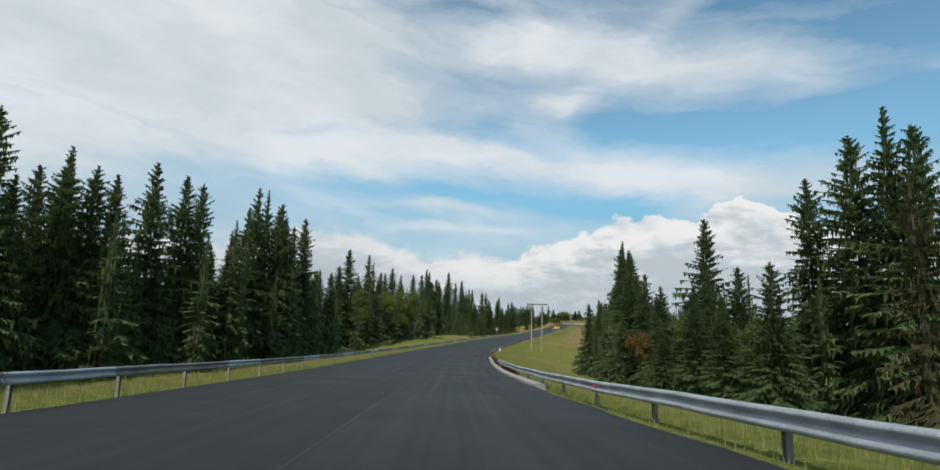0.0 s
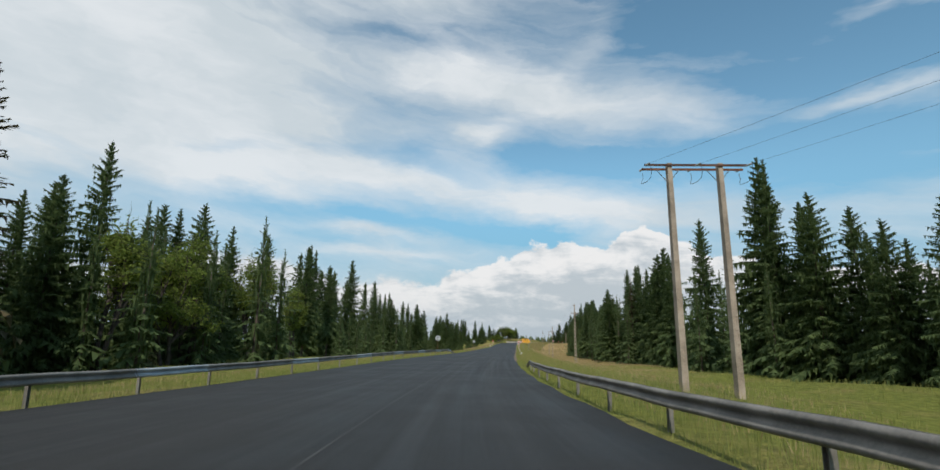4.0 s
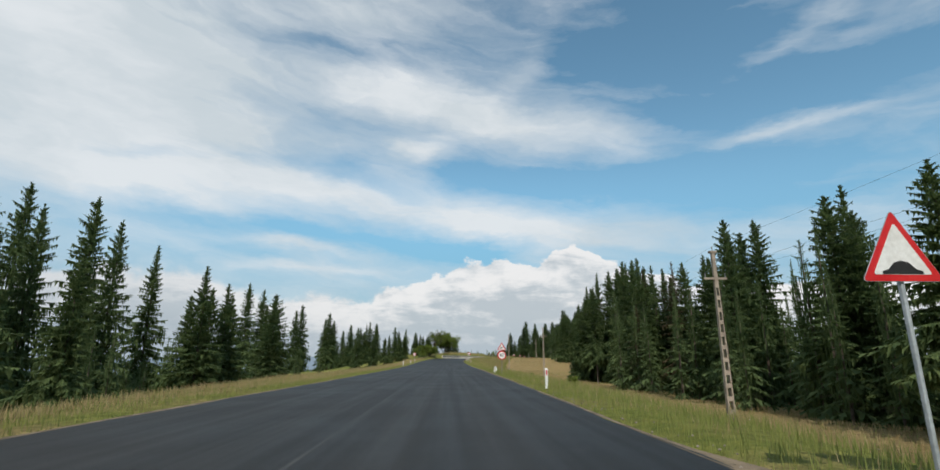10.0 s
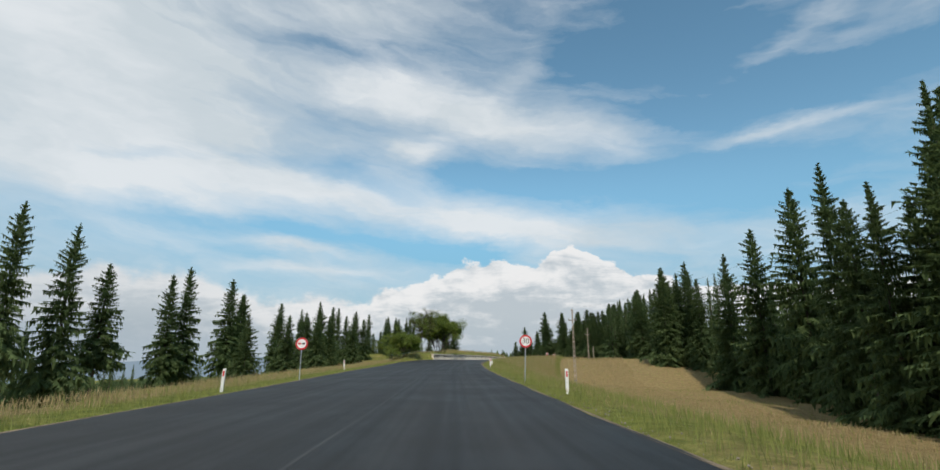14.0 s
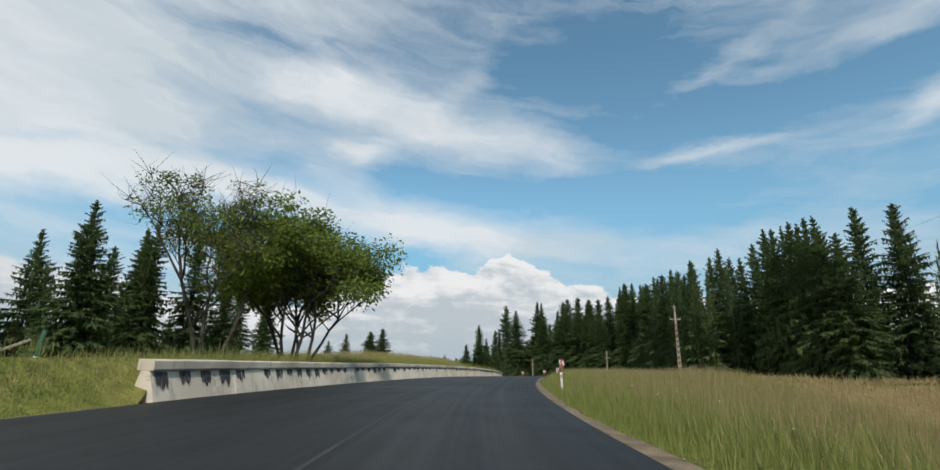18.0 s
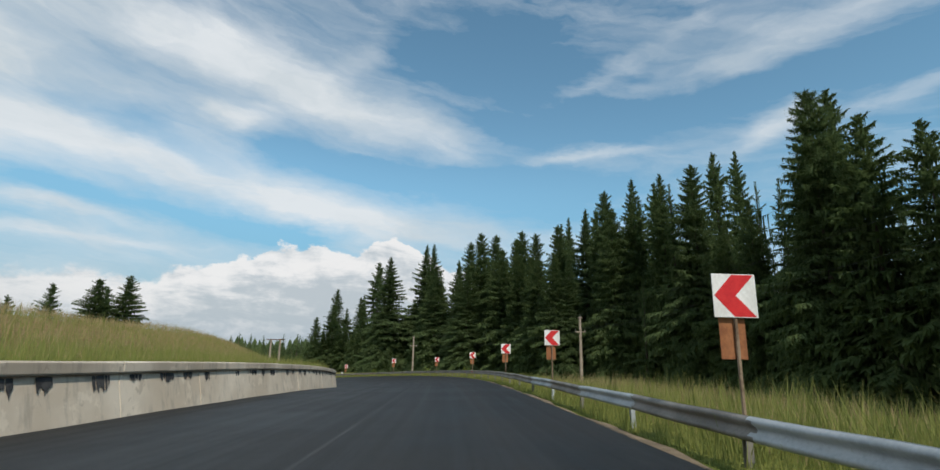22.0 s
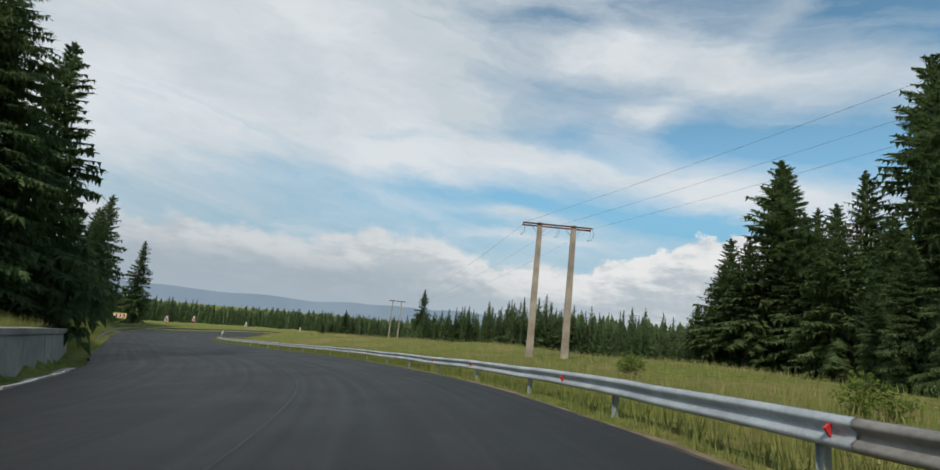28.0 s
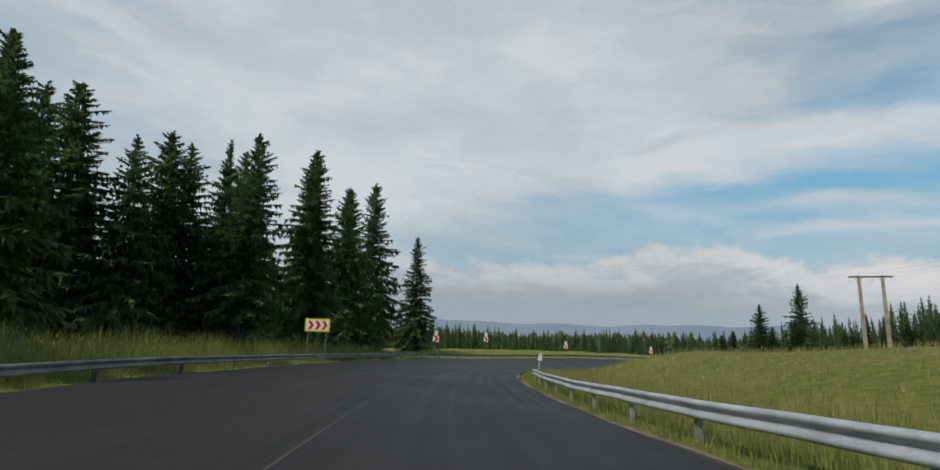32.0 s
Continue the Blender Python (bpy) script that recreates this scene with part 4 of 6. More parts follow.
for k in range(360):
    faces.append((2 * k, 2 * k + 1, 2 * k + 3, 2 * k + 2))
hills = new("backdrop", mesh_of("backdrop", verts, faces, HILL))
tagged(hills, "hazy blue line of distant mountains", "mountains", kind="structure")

# ---------------------------------------------------------------- shapes
def box(bm, size, at=(0, 0, 0), turn=None, bevel=0.0):
    m = Matrix.Translation(at) @ (turn or Matrix.Identity(4)) @ Matrix.Diagonal((*size, 1))
    got = bmesh.ops.create_cube(bm, size=1, matrix=m)
    if bevel:
        edges = {e for v in got["verts"] for e in v.link_edges}
        bmesh.ops.bevel(bm, geom=list(edges), offset=bevel, segments=1, affect="EDGES")


def boxed(size, at=(0, 0, 0), turn=None, bevel=0.0):
    bm = bmesh.new()
    box(bm, size, at, turn, bevel)
    return bm


def rod(a, b, r0, r1=None, sides=8):
    bm = bmesh.new()
    rings = tube(bm, [a, b], (r0, r0 if r1 is None else r1), sides)
    bm.faces.new(rings[0][::-1]), bm.faces.new(rings[-1])
    return bm


def plate(points, depth, y=0.0):
    """A flat plate in the xz plane: its outline, thickened towards +y."""
    bm = bmesh.new()
    f = bm.faces.new([bm.verts.new((x, y, z)) for x, z in points])
    r = bmesh.ops.extrude_face_region(bm, geom=[f])
    bmesh.ops.translate(bm, vec=(0, depth, 0), verts=[v for v in r["geom"] if isinstance(v, bmesh.types.BMVert)])
    bmesh.ops.recalc_face_normals(bm, faces=bm.faces)
    return bm


def round_outline(r, n=28, cx=0.0, cz=0.0):
    return [(cx + r * math.cos(2 * math.pi * k / n), cz + r * math.sin(2 * math.pi * k / n)) for k in range(n)]


def triangle_outline(side, cz=0.0, soft=0.05):
    h = side * 0.866
    pts = [(-side / 2, -h / 3), (side / 2, -h / 3), (0, 2 * h / 3)]
    out = []
    for i in range(3):
        p, a, b = Vector(pts[i]), Vector(pts[i - 1]), Vector(pts[(i + 1) % 3])
        for q in (p + (a - p).normalized() * side * soft, p + (a - p).normalized() * side * soft * 0.3 + (b - p).normalized() * side * soft * 0.3, p + (b - p).normalized() * side * soft):
            out.append((q.x, q.y + cz))
    return out


def lettering(text, size, parent, at, mat, name="lettering", stretch=1.0):
    """Words laid on the front of a plate that faces -y."""
    cu = bpy.data.curves.new(name, "FONT")
    cu.body, cu.size, cu.align_x, cu.align_y, cu.extrude = text, size, "CENTER", "CENTER", 0.002
    tmp = bpy.data.objects.new(name, cu)
    scene.collection.objects.link(tmp)
    me = bpy.data.meshes.new_from_object(tmp.evaluated_get(bpy.context.evaluated_depsgraph_get()))
    bpy.data.objects.remove(tmp)
    me.materials.clear(), me.materials.append(mat)
    me.transform(pose(at[0], at[1], at[2], 90, 0, 0) @ Matrix.Diagonal((stretch, 1, 1, 1)))
    return part(name, me, None, parent)


# ---------------------------------------------------------------- shoulders, joint, kerb
def strip(name, s0, s1, d0, d1, up, mat, label, category="pavement", step=1.5):
    ob = new(name, ribbon(s0, s1, step, [(d0, up), (d1, up - 0.02)], mat, name))
    return tagged(ob, label, category, kind="structure")


def shoulder_width(s):
    return 0.42 + 0.28 * math.sin(s * 0.05) + 0.16 * math.sin(s * 0.31 + 1) + 0.9 * math.exp(-((s - 224) / 7) ** 2) + 1.1 * math.exp(-((s - 467) / 7) ** 2) + 0.10 * math.sin(s * 1.9)


strip("gravel_shoulder", 146, 478, lambda s: right_edge(s) - 0.1, lambda s: right_edge(s) + max(0.05, (0.38 + 0.22 * float(smooth(s, 385, 410)) + 0.6 * float(smooth(s, 455, 465))) * shoulder_width(s) - 0.08 + 0.75 * float(smooth(s, 221, 227) * (1 - smooth(s, 233, 240)))), 0.004, GRAVEL, "narrow strip of pale gravel along the asphalt edge")
strip("gravel_verge", 192, 415, lambda s: left_edge(s) - max(0.03, 0.22 * shoulder_width(s + 40) + 1.1 * math.exp(-((s - 226) / 5) ** 2)), lambda s: left_edge(s) + 0.1, -0.004, GRAVEL, "narrow strip of pale gravel along the asphalt edge")
strip("gravel_bend", 478, 690, lambda s: right_edge(s) - 0.1, lambda s: right_edge(s) + 0.10 + 0.08 * math.sin(s * 0.7) + 0.06 * math.sin(s * 2.1), 0.002, GRAVEL, "thin gravel edge under the crash barrier")
part("joint", ribbon(-60, 760, 2.0, [(lambda s: -1.93 + 0.02 * math.sin(s * 0.4), 0.034), (lambda s: -1.87 + 0.02 * math.sin(s * 0.4 + 1), 0.034)],
     material("rolled asphalt joint", speckled((0.024, 0.024, 0.023), (0.046, 0.045, 0.042), 0.6, 0.7, 0, 60.0, 0.3, here)), "joint"), None, road, "paler seam between two rolled lanes")

kerb = thing("bridge_kerb", on_road(33, right_edge(33) + 0.4), "low pale concrete bridge kerb carrying rusty base plates", "kerb", kind="structure")
for k in range(12):
    s0, s1 = 21.6 + k * 3.8, 21.6 + (k + 1) * 3.8 - 0.05
    ss = np.linspace(s0, s1, 4)
    prof = ((0.02, -0.3), (0.03, 0.07), (0.07, 0.10), (0.58, 0.10), (0.62, 0.07), (0.64, -1.4))
    verts = [on_road(s, right_edge(s) + d, u) - kerb.location for s in ss for d, u in prof]
    n = len(prof)
    faces = [(i * n + j, i * n + j + 1, i * n + n + j + 1, i * n + n + j) for i in range(3) for j in range(n - 1)]
    faces += [tuple(range(n)), tuple(range(3 * n, 4 * n))[::-1]]
    part("kerb_block", mesh_of("kerb block", verts, faces, CONCRETE), None, kerb)

# ---------------------------------------------------------------- crash barriers
W_BEAM = [(0.0, 0.155), (0.035, 0.150), (0.075, 0.115), (0.075, 0.075), (0.02, 0.035), (0.0, 0.0), (0.02, -0.035), (0.075, -0.075), (0.075, -0.115), (0.035, -0.150), (0.0, -0.155)]


def barrier(name, s0, s1, offset, side, mat_of, label, spacing, reflectors, group="crash barriers", drop0=False, drop1=False, panel=4.0, post_mat=None, height=None):
    """A W-beam barrier along the road. side: +1 faces left (stands right of the road), -1 faces right."""
    height = height or (lambda q: 0.62)
    root = thing(name, on_road(s0, offset(s0)), label, "crash barrier", group)
    base = root.location.copy()
    s = s0
    while s < s1 - 0.5:
        e = min(s + panel, s1)
        ss = np.linspace(s, e + 0.12, 5)
        verts, n = [], len(W_BEAM)
        for q in ss:
            dip = 0.0
            if drop0:
                dip = 0.45 * (1 - smooth(q, s0, s0 + 5))
            if drop1:
                dip = max(dip, 0.55 * smooth(q, s1 - 8, s1))
            wob = 0.008 * math.sin(q * 0.8) + 0.005 * math.sin(q * 2.1 + 1)
            for thick in (0.0, 0.012):
                for o, z in W_BEAM:
                    verts.append(on_road(q, offset(q) - side * (o - thick) + wob, height(q) + z - dip + wob) - base)
        faces = []
        for i in range(len(ss) - 1):
            for lay in (0, n):
                for j in range(n - 1):
                    a = i * 2 * n + lay + j
                    f = (a, a + 1, a + 2 * n + 1, a + 2 * n)
                    faces.append(f if lay else f[::-1])
            a, b = i * 2 * n, i * 2 * n + 2 * n
            faces.append((a, b, b + n, a + n)), faces.append((a + n - 1, a + 2 * n - 1, b + 2 * n - 1, b + n - 1))
        part("beam", mesh_of("beam", verts, faces, mat_of(s), True), None, root)
        s = e
    if spacing:
        q = s0 + 0.4
        while q < s1:
            dip = 0.0
            if drop0:
                dip = 0.45 * (1 - float(smooth(q, s0, s0 + 5)))
            if drop1:
                dip = max(dip, 0.5 * float(smooth(q, s1 - 8, s1)))
            p = on_road(q, offset(q) + side * 0.09)
            g = min(grounded(p.x, p.y), p.z - 0.02)
            top = p.z + height(q) + 0.10 - dip
            bm = bmesh.new()
            hh = top - g + 0.25
            for sz, at in (((0.09, 0.006, hh), (0, -0.045, 0)), ((0.006, 0.09, hh), (0, 0, 0)), ((0.09, 0.006, hh), (0, 0.045, 0))):
                box(bm, sz, (at[0], at[1], hh / 2))
            bmesh.ops.transform(bm, matrix=Matrix.Translation(Vector((p.x, p.y, g - 0.25)) - base) @ pose(0, 0, 0, rng.uniform(-2, 2), rng.uniform(-2, 2), along(q)), verts=bm.verts)
            post = part("post", bm, (post_mat or mat_of)(q), root)
            if post_mat and post_mat(q) is DARK_RUST:
                foot = on_road(q, offset(q) + side * 0.06, 0.108) - base
                part("base_plate", boxed((0.24, 0.30, 0.018), foot, pose(0, 0, 0, 0, 0, along(q)), 0.003), RUST, post, "rusty base plate")
            if post_mat and 42 <= q < 43:
                for gone in (43.3, 44.2, 45.1, 46.0):
                    foot = on_road(gone, offset(gone) + side * 0.06, 0.108) - base
                    part("base_plate", boxed((0.24, 0.30, 0.018), foot, pose(0, 0, 0, 0, 0, along(gone) + 8), 0.003), RUST, root, "rusty base plate without its post")
            q += spacing(q)
    for q in reflectors:
        p = on_road(q, offset(q) - side * 0.05, height(q))
        bm = bmesh.new()
        for pts in (((0, 0, -0.075), (0, 0, 0.075), (-0.10 * side, -0.03, 0.02)), ((0, 0.03, -0.075), (0, 0.03, 0.075), (-0.10 * side, 0.0, 0.02))):
            bm.faces.new([bm.verts.new(v) for v in pts])
        v = list(bm.verts)
        for i in range(3):
            bm.faces.new((v[i], v[(i + 1) % 3], v[3 + (i + 1) % 3], v[3 + i]))
        bmesh.ops.transform(bm, matrix=Matrix.Translation(p - base) @ pose(0, 0, 0, 0, 0, along(q)), verts=bm.verts)
        part("reflector", bm, RED, root, "small red triangular reflector")
    return root


barrier("crash_barrier", -58, 135, lambda s: right_edge(s) + 0.42 + 0.25 * float(smooth(s, 122, 135)), 1, lambda s: RUST if 46 <= s < 71 else GALV if s < 46 else OLD_STEEL,
        "grey W-beam crash barrier with one rusted stretch on the bridge kerb", lambda s: 0.85 if 30 <= s < 42 else 4.4 if 42 <= s < 43 else 0.95 if 43 <= s < 68 else 4.0, (14.0,), drop1=True,
        post_mat=lambda s: DARK_RUST if 28 <= s < 68 else OLD_STEEL, height=lambda s: float(np.interp(s, (20, 40, 55, 70, 90, 125), (0.48, 0.54, 0.60, 0.62, 0.54, 0.50))))
barrier("crash_barrier", -60, 188, lambda s: left_edge(s) - 0.55, -1, lambda s: OLD_STEEL if (int(s) // 4) % 3 else GALV,
        "long dull grey W-beam crash barrier beside tall grass", lambda s: 4.0, (), drop1=True, post_mat=lambda s: OLD_STEEL,
        height=lambda s: float(np.interp(s, (0, 40, 120), (0.74, 0.70, 0.62))))
barrier("crash_barrier", 476, 585.3, lambda s: right_edge(s) + 0.60, 1, lambda s: OLD_STEEL if s > 500 or (int(s) // 4) % 2 else GALV,
        "weathered grey W-beam crash barrier along the bend", lambda s: 1.6 if 533 < s < 545 else 4.0, (529.0, 532.6, 571.7, 576.2), drop0=True,
        height=lambda s: float(np.interp(s, (478, 500, 520, 545, 568, 589), (0.43, 0.46, 0.57, 0.50, 0.42, 0.46))))
barrier("crash_barrier", 585.3, 679, lambda s: right_edge(s) + 0.58 + 0.25 * float(smooth(s, 668, 679)), 1, lambda s: GALV,
        "newer galvanised W-beam crash barrier beside the meadow", lambda s: 4.0 if s < 655 else 3.0, (585.5, 591.6, 598.0, 602.0, 613.2), height=lambda s: float(np.interp(s, (589, 602, 620, 640), (0.46, 0.42, 0.47, 0.52))))
barrier("crash_barrier", 656, 812, lambda s: left_edge(s) - 0.45 - 0.5 * (1 - float(smooth(s, 656, 662))), -1, lambda s: OLD_STEEL,
        "old grey W-beam crash barrier round the outside of the bend", lambda s: 4.0, (), drop0=True, height=lambda s: 0.42)

# ---------------------------------------------------------------- retaining wall
def wall_stain(n, s, pale=(0.58, 0.49, 0.375), light=(0.73, 0.645, 0.52), stain=0.35):
    p = here(n)
    big, mid, fine = n.noise(p, 0.35, 4.0, 0.6), n.noise(p, 2.1, 5.0, 0.65, 0.6), n.noise(p, 24.0, 3.0, 0.7)
    sp = n.add("ShaderNodeSeparateXYZ")
    n.put(p, sp.inputs[0])
    runs = n.noise(n.xyz(sp.outputs[0], sp.outputs[1], n.math("MULTIPLY", sp.outputs[2], 0.12)), 3.5, 4.0, 0.6)
    c = n.mix(n.ramp(big, 0.35, 0.65), pale, light)
    c = n.mix(n.math("MULTIPLY", n.ramp(runs, 0.52, 0.70), stain), c, (0.17, 0.155, 0.13))
    c = n.mix(n.math("MULTIPLY", n.ramp(mid, 0.60, 0.66), 0.6), c, tuple(0.72 * v for v in pale))
    c = n.mix(n.math("MULTIPLY", n.ramp(n.noise(p, 0.9, 5.0, 0.7), 0.56, 0.62), 0.45), c, tuple(min(0.82, 1.12 * v) for v in light))
    surface(n, s, c, 0.9, 0.0, n.math("ADD", mid, n.math("MULTIPLY", fine, 0.4)), 0.4, 0.03)


WALL = material("stained retaining wall", wall_stain)
# darker copy for the wall's far stretch: its shade is put into the colour
SHADED_WALL = material("stained wall concrete darkened for shade", lambda n, s: wall_stain(n, s, (0.20, 0.178, 0.15), (0.31, 0.28, 0.24), 0.6))
CAP_STONE = material("weathered coping concrete", lambda n, s: wall_stain(n, s, (0.44, 0.37, 0.285), (0.66, 0.575, 0.46), 0.45))
BLACK_PAINT = material("flaking black paint", speckled((0.020, 0.020, 0.022), (0.075, 0.073, 0.070), 5.0, 0.8, 0, 30.0, 0.4, here))
wall = thing("retaining_wall", on_road(WALL_FROM, left_edge(WALL_FROM)), "long low pale concrete retaining wall with flaking black paint", "wall", kind="structure")
wb = wall.location.copy()


def wall_slice(s, prof):
    return [on_road(s, left_edge(s) - float(wall_back(s)) + d, u + k * wall_h(s)) - wb for d, u, k in prof]


# profiles: distance from the asphalt's edge, height, and 1 where the height counts from the wall's top
FACE = [(0.03, -0.35, 0), (0.03, 0.0, 0), (-0.20, -0.24, 1), (-0.45, -0.24, 1), (-0.62, 0.2, 0), (-0.62, -0.35, 0)]
CAP = [(-0.12, -0.24, 1), (-0.10, -0.20, 1), (-0.11, 0.01, 1), (-0.14, 0.04, 1), (-0.56, 0.06, 1), (-0.58, -0.24, 1)]
s = WALL_FROM
while s < WALL_TO - 1:
    e = min(s + 4.2, WALL_TO)
    for pname, prof, mat, trim in (("panel", FACE, WALL if s < 572 else SHADED_WALL, 0.015), ("cap_stone", CAP, CAP_STONE if s < 572 else SHADED_WALL, 0.01)):
        ss = np.linspace(s + trim, e - trim, 4)
        n = len(prof)
        jig = rng.uniform(-0.012, 0.012)
        verts = [v for q in ss for v in wall_slice(q, [(d + jig, u + jig * 0.6, k) for d, u, k in prof])]
        faces = [(i * n + j, i * n + (j + 1) % n, (i + 1) * n + (j + 1) % n, (i + 1) * n + j) for i in range(3) for j in range(n)]
        faces += [tuple(range(n))[::-1], tuple(range(3 * n, 4 * n))]
        part(pname, mesh_of(pname, verts, faces, mat), None, wall)
    # what is left of the black painted fields
    fields = [s + 0.15 + 1.05 * k for k in range(4)] if s < 440 else [s + rng.uniform(0.2, 0.5), s + rng.uniform(1.5, 1.9), s + rng.uniform(2.8, 3.2)] if s < 530 else [s + rng.uniform(0.3, 1.0), s + rng.uniform(2.2, 2.8)]
    for q0 in fields:
        if s > 590 or rng.random() < 0.10:
            continue
        wd = rng.uniform(0.50, 0.66) if s < 440 else rng.uniform(0.35, 0.85)
        full = rng.uniform(0.36, 0.48) if s < 424 else rng.uniform(0.18, 0.42)
        cols, top, verts, faces = 22, wall_h(q0) - 0.27, [], []
        for k in range(cols + 1):
            q = q0 + wd * k / cols
            edge = min(1.0, 0.6 + 0.2 * min(k, cols - k))
            depth = full * edge * (0.84 + 0.16 * math.sin(k * 0.5 + q0 * 3) + 0.07 * math.sin(k * 1.9 + q0)) * (1.35 if rng.random() < 0.10 else 0.75 if rng.random() < 0.10 else 1.0)
            depth = max(0.02, depth)
            for u in (top - 0.005, top - depth):
                verts.append(on_road(q, left_edge(q) - float(wall_back(q)) + 0.03 - 0.23 * u / (wall_h(q) - 0.24) + 0.018, u) - wb)
        for k in range(cols):
            if rng.random() > (0.05 if s < 430 else 0.12):
                faces.append((2 * k, 2 * k + 1, 2 * k + 3, 2 * k + 2))
        part("paint_patch", mesh_of("paint patch", verts, faces, BLACK_PAINT), None, wall, "flaking patch of black paint")
    s = e

# the turf behind the wall's coping
verts, faces, rows = [], [], 0
for q in np.arange(WALL_FROM - 17.5, WALL_TO - 0.2, 1.0):
    rise, end = wall_h(q) * float(smooth(q, WALL_FROM - 17, WALL_FROM - 1)), float(smooth(q, WALL_FROM - 0.1, WALL_FROM + 0.9))
    for d, slope, flat in ((-0.50 * end - 0.02, -0.07, wall_h(q) - 0.04), (-0.9, 0.22 * rise, wall_h(q) + 0.05), (-1.4, 0.60 * rise, wall_h(q) + 0.06), (-2.1, rise + 0.04, wall_h(q) + 0.08)):
        verts.append(on_road(q, left_edge(q) - float(wall_back(q)) * (1 - max(0.0, (-0.5 - d) / 4.2)) + d, slope + (flat - slope) * end))
    for d in (-3.4, -5.2):
        p = on_road(q, left_edge(q) + d)
        verts.append(Vector((p.x, p.y, grounded(p.x, p.y) + (0.06 if d > -4 else -0.15))))
    rows += 1
n = 6
faces = [(i * n + j, i * n + j + 1, i * n + n + j + 1, i * n + n + j) for i in range(rows - 1) for j in range(n - 1)]
tagged(new("turf_bank", mesh_of("turf bank", verts, faces, MEADOW, True)), "grassy bank behind the retaining wall", "ground", kind="structure")

# the concrete gutter lip at the foot of the wall in the bend
gutter = thing("gutter_kerb", on_road(606, left_edge(606)), "broken pale concrete gutter edge along the asphalt", "kerb")
g0 = gutter.location.copy()
q = 591.0
while q < 612:
    e = q + rng.uniform(0.7, 1.5)
    wide, verts = rng.uniform(0.26, 0.40), []
    for k in range(4):
        r = q + 0.02 + (e - q - 0.04) * k / 3
        out = left_edge(r) - 0.02 - 0.06 * math.sin(r * 1.3)
        for d, u in ((0.10, -0.12), (0.06, 0.05), (-wide, 0.035 + rng.uniform(-0.012, 0.012)), (-wide - 0.05, -0.12)):
            verts.append(on_road(r, out + d, u) - g0)
    faces = [(i * 4 + j, i * 4 + (j + 1) % 4, i * 4 + 4 + (j + 1) % 4, i * 4 + 4 + j) for i in range(3) for j in range(4)] + [(3, 2, 1, 0), (12, 13, 14, 15)]
    part("kerb_piece", mesh_of("kerb piece", verts, faces, CONCRETE), None, gutter)
    q = e + (0.0 if rng.random() < 0.8 else rng.uniform(0.2, 0.6))
gutter.rotation_euler = (0, 0, 0)

# ---------------------------------------------------------------- power poles and lines
def pocket_pole(root, height, wide0, wide1, deep0, deep1, first, last, count, off=(0, 0), through_holes=True, name="pole"):
    """A tapered concrete pole, open between its two flanges like a ladder."""
    def at(z):
        f = z / height
        return wide0 + (wide1 - wide0) * f, deep0 + (deep1 - deep0) * f
    bm = bmesh.new()
    zs = [-0.6]
    for k in range(count):
        a = first + (last - first) * k / count
        zs += [a + 0.14, a + (last - first) / count - 0.10]
    zs += [height]
    solid = True
    for a, b in zip(zs, zs[1:]):
        (w0, d0), (w1, d1) = at(max(a, 0)), at(b)
        spans = [(-0.5, 0.5)] if solid else [(-0.5, -0.27), (0.27, 0.5)]
        for lo, hi in spans:
            v = [bm.verts.new((off[0] + w * q, off[1] + d * r, z)) for z, w, d in ((a, w0, d0), (b, w1, d1)) for q, r in ((lo, -0.5), (hi, -0.5), (hi, 0.5), (lo, 0.5))]
            for f in ((0, 3, 2, 1), (4, 5, 6, 7), (0, 1, 5, 4), (1, 2, 6, 5), (2, 3, 7, 6), (3, 0, 4, 7)):
                bm.faces.new([v[i] for i in f])
        if not solid and not through_holes:
            box(bm, ((w0 + w1) * 0.27, (d0 + d1) * 0.43, b - a), (off[0], off[1], (a + b) / 2))
        solid = not solid
    bmesh.ops.remove_doubles(bm, verts=bm.verts, dist=0.0005)
    return part(name, bm, POLE_CONCRETE, root)


def insulator(root, at, lean=None, sheds=3, r=0.055):
    bm = bmesh.new()
    d = Vector(lean or (0, 0, 1)).normalized()
    pts, rad = [], []
    for k in range(sheds):
        a = Vector(at) + d * (k * 0.08)
        pts += [a, a + d * 0.02, a + d * 0.05]
        rad += [0.02, r, 0.025]
    tube(bm, pts + [pts[-1] + d * 0.04], rad + [0.015], 7)
    part("insulator", bm, INSULATOR, root)
    return pts[-1] + d * 0.04


INSULATOR = material("glazed insulator", speckled((0.16, 0.17, 0.16), (0.36, 0.36, 0.34), 6.0, 0.3, 0, 30.0, 0.05))


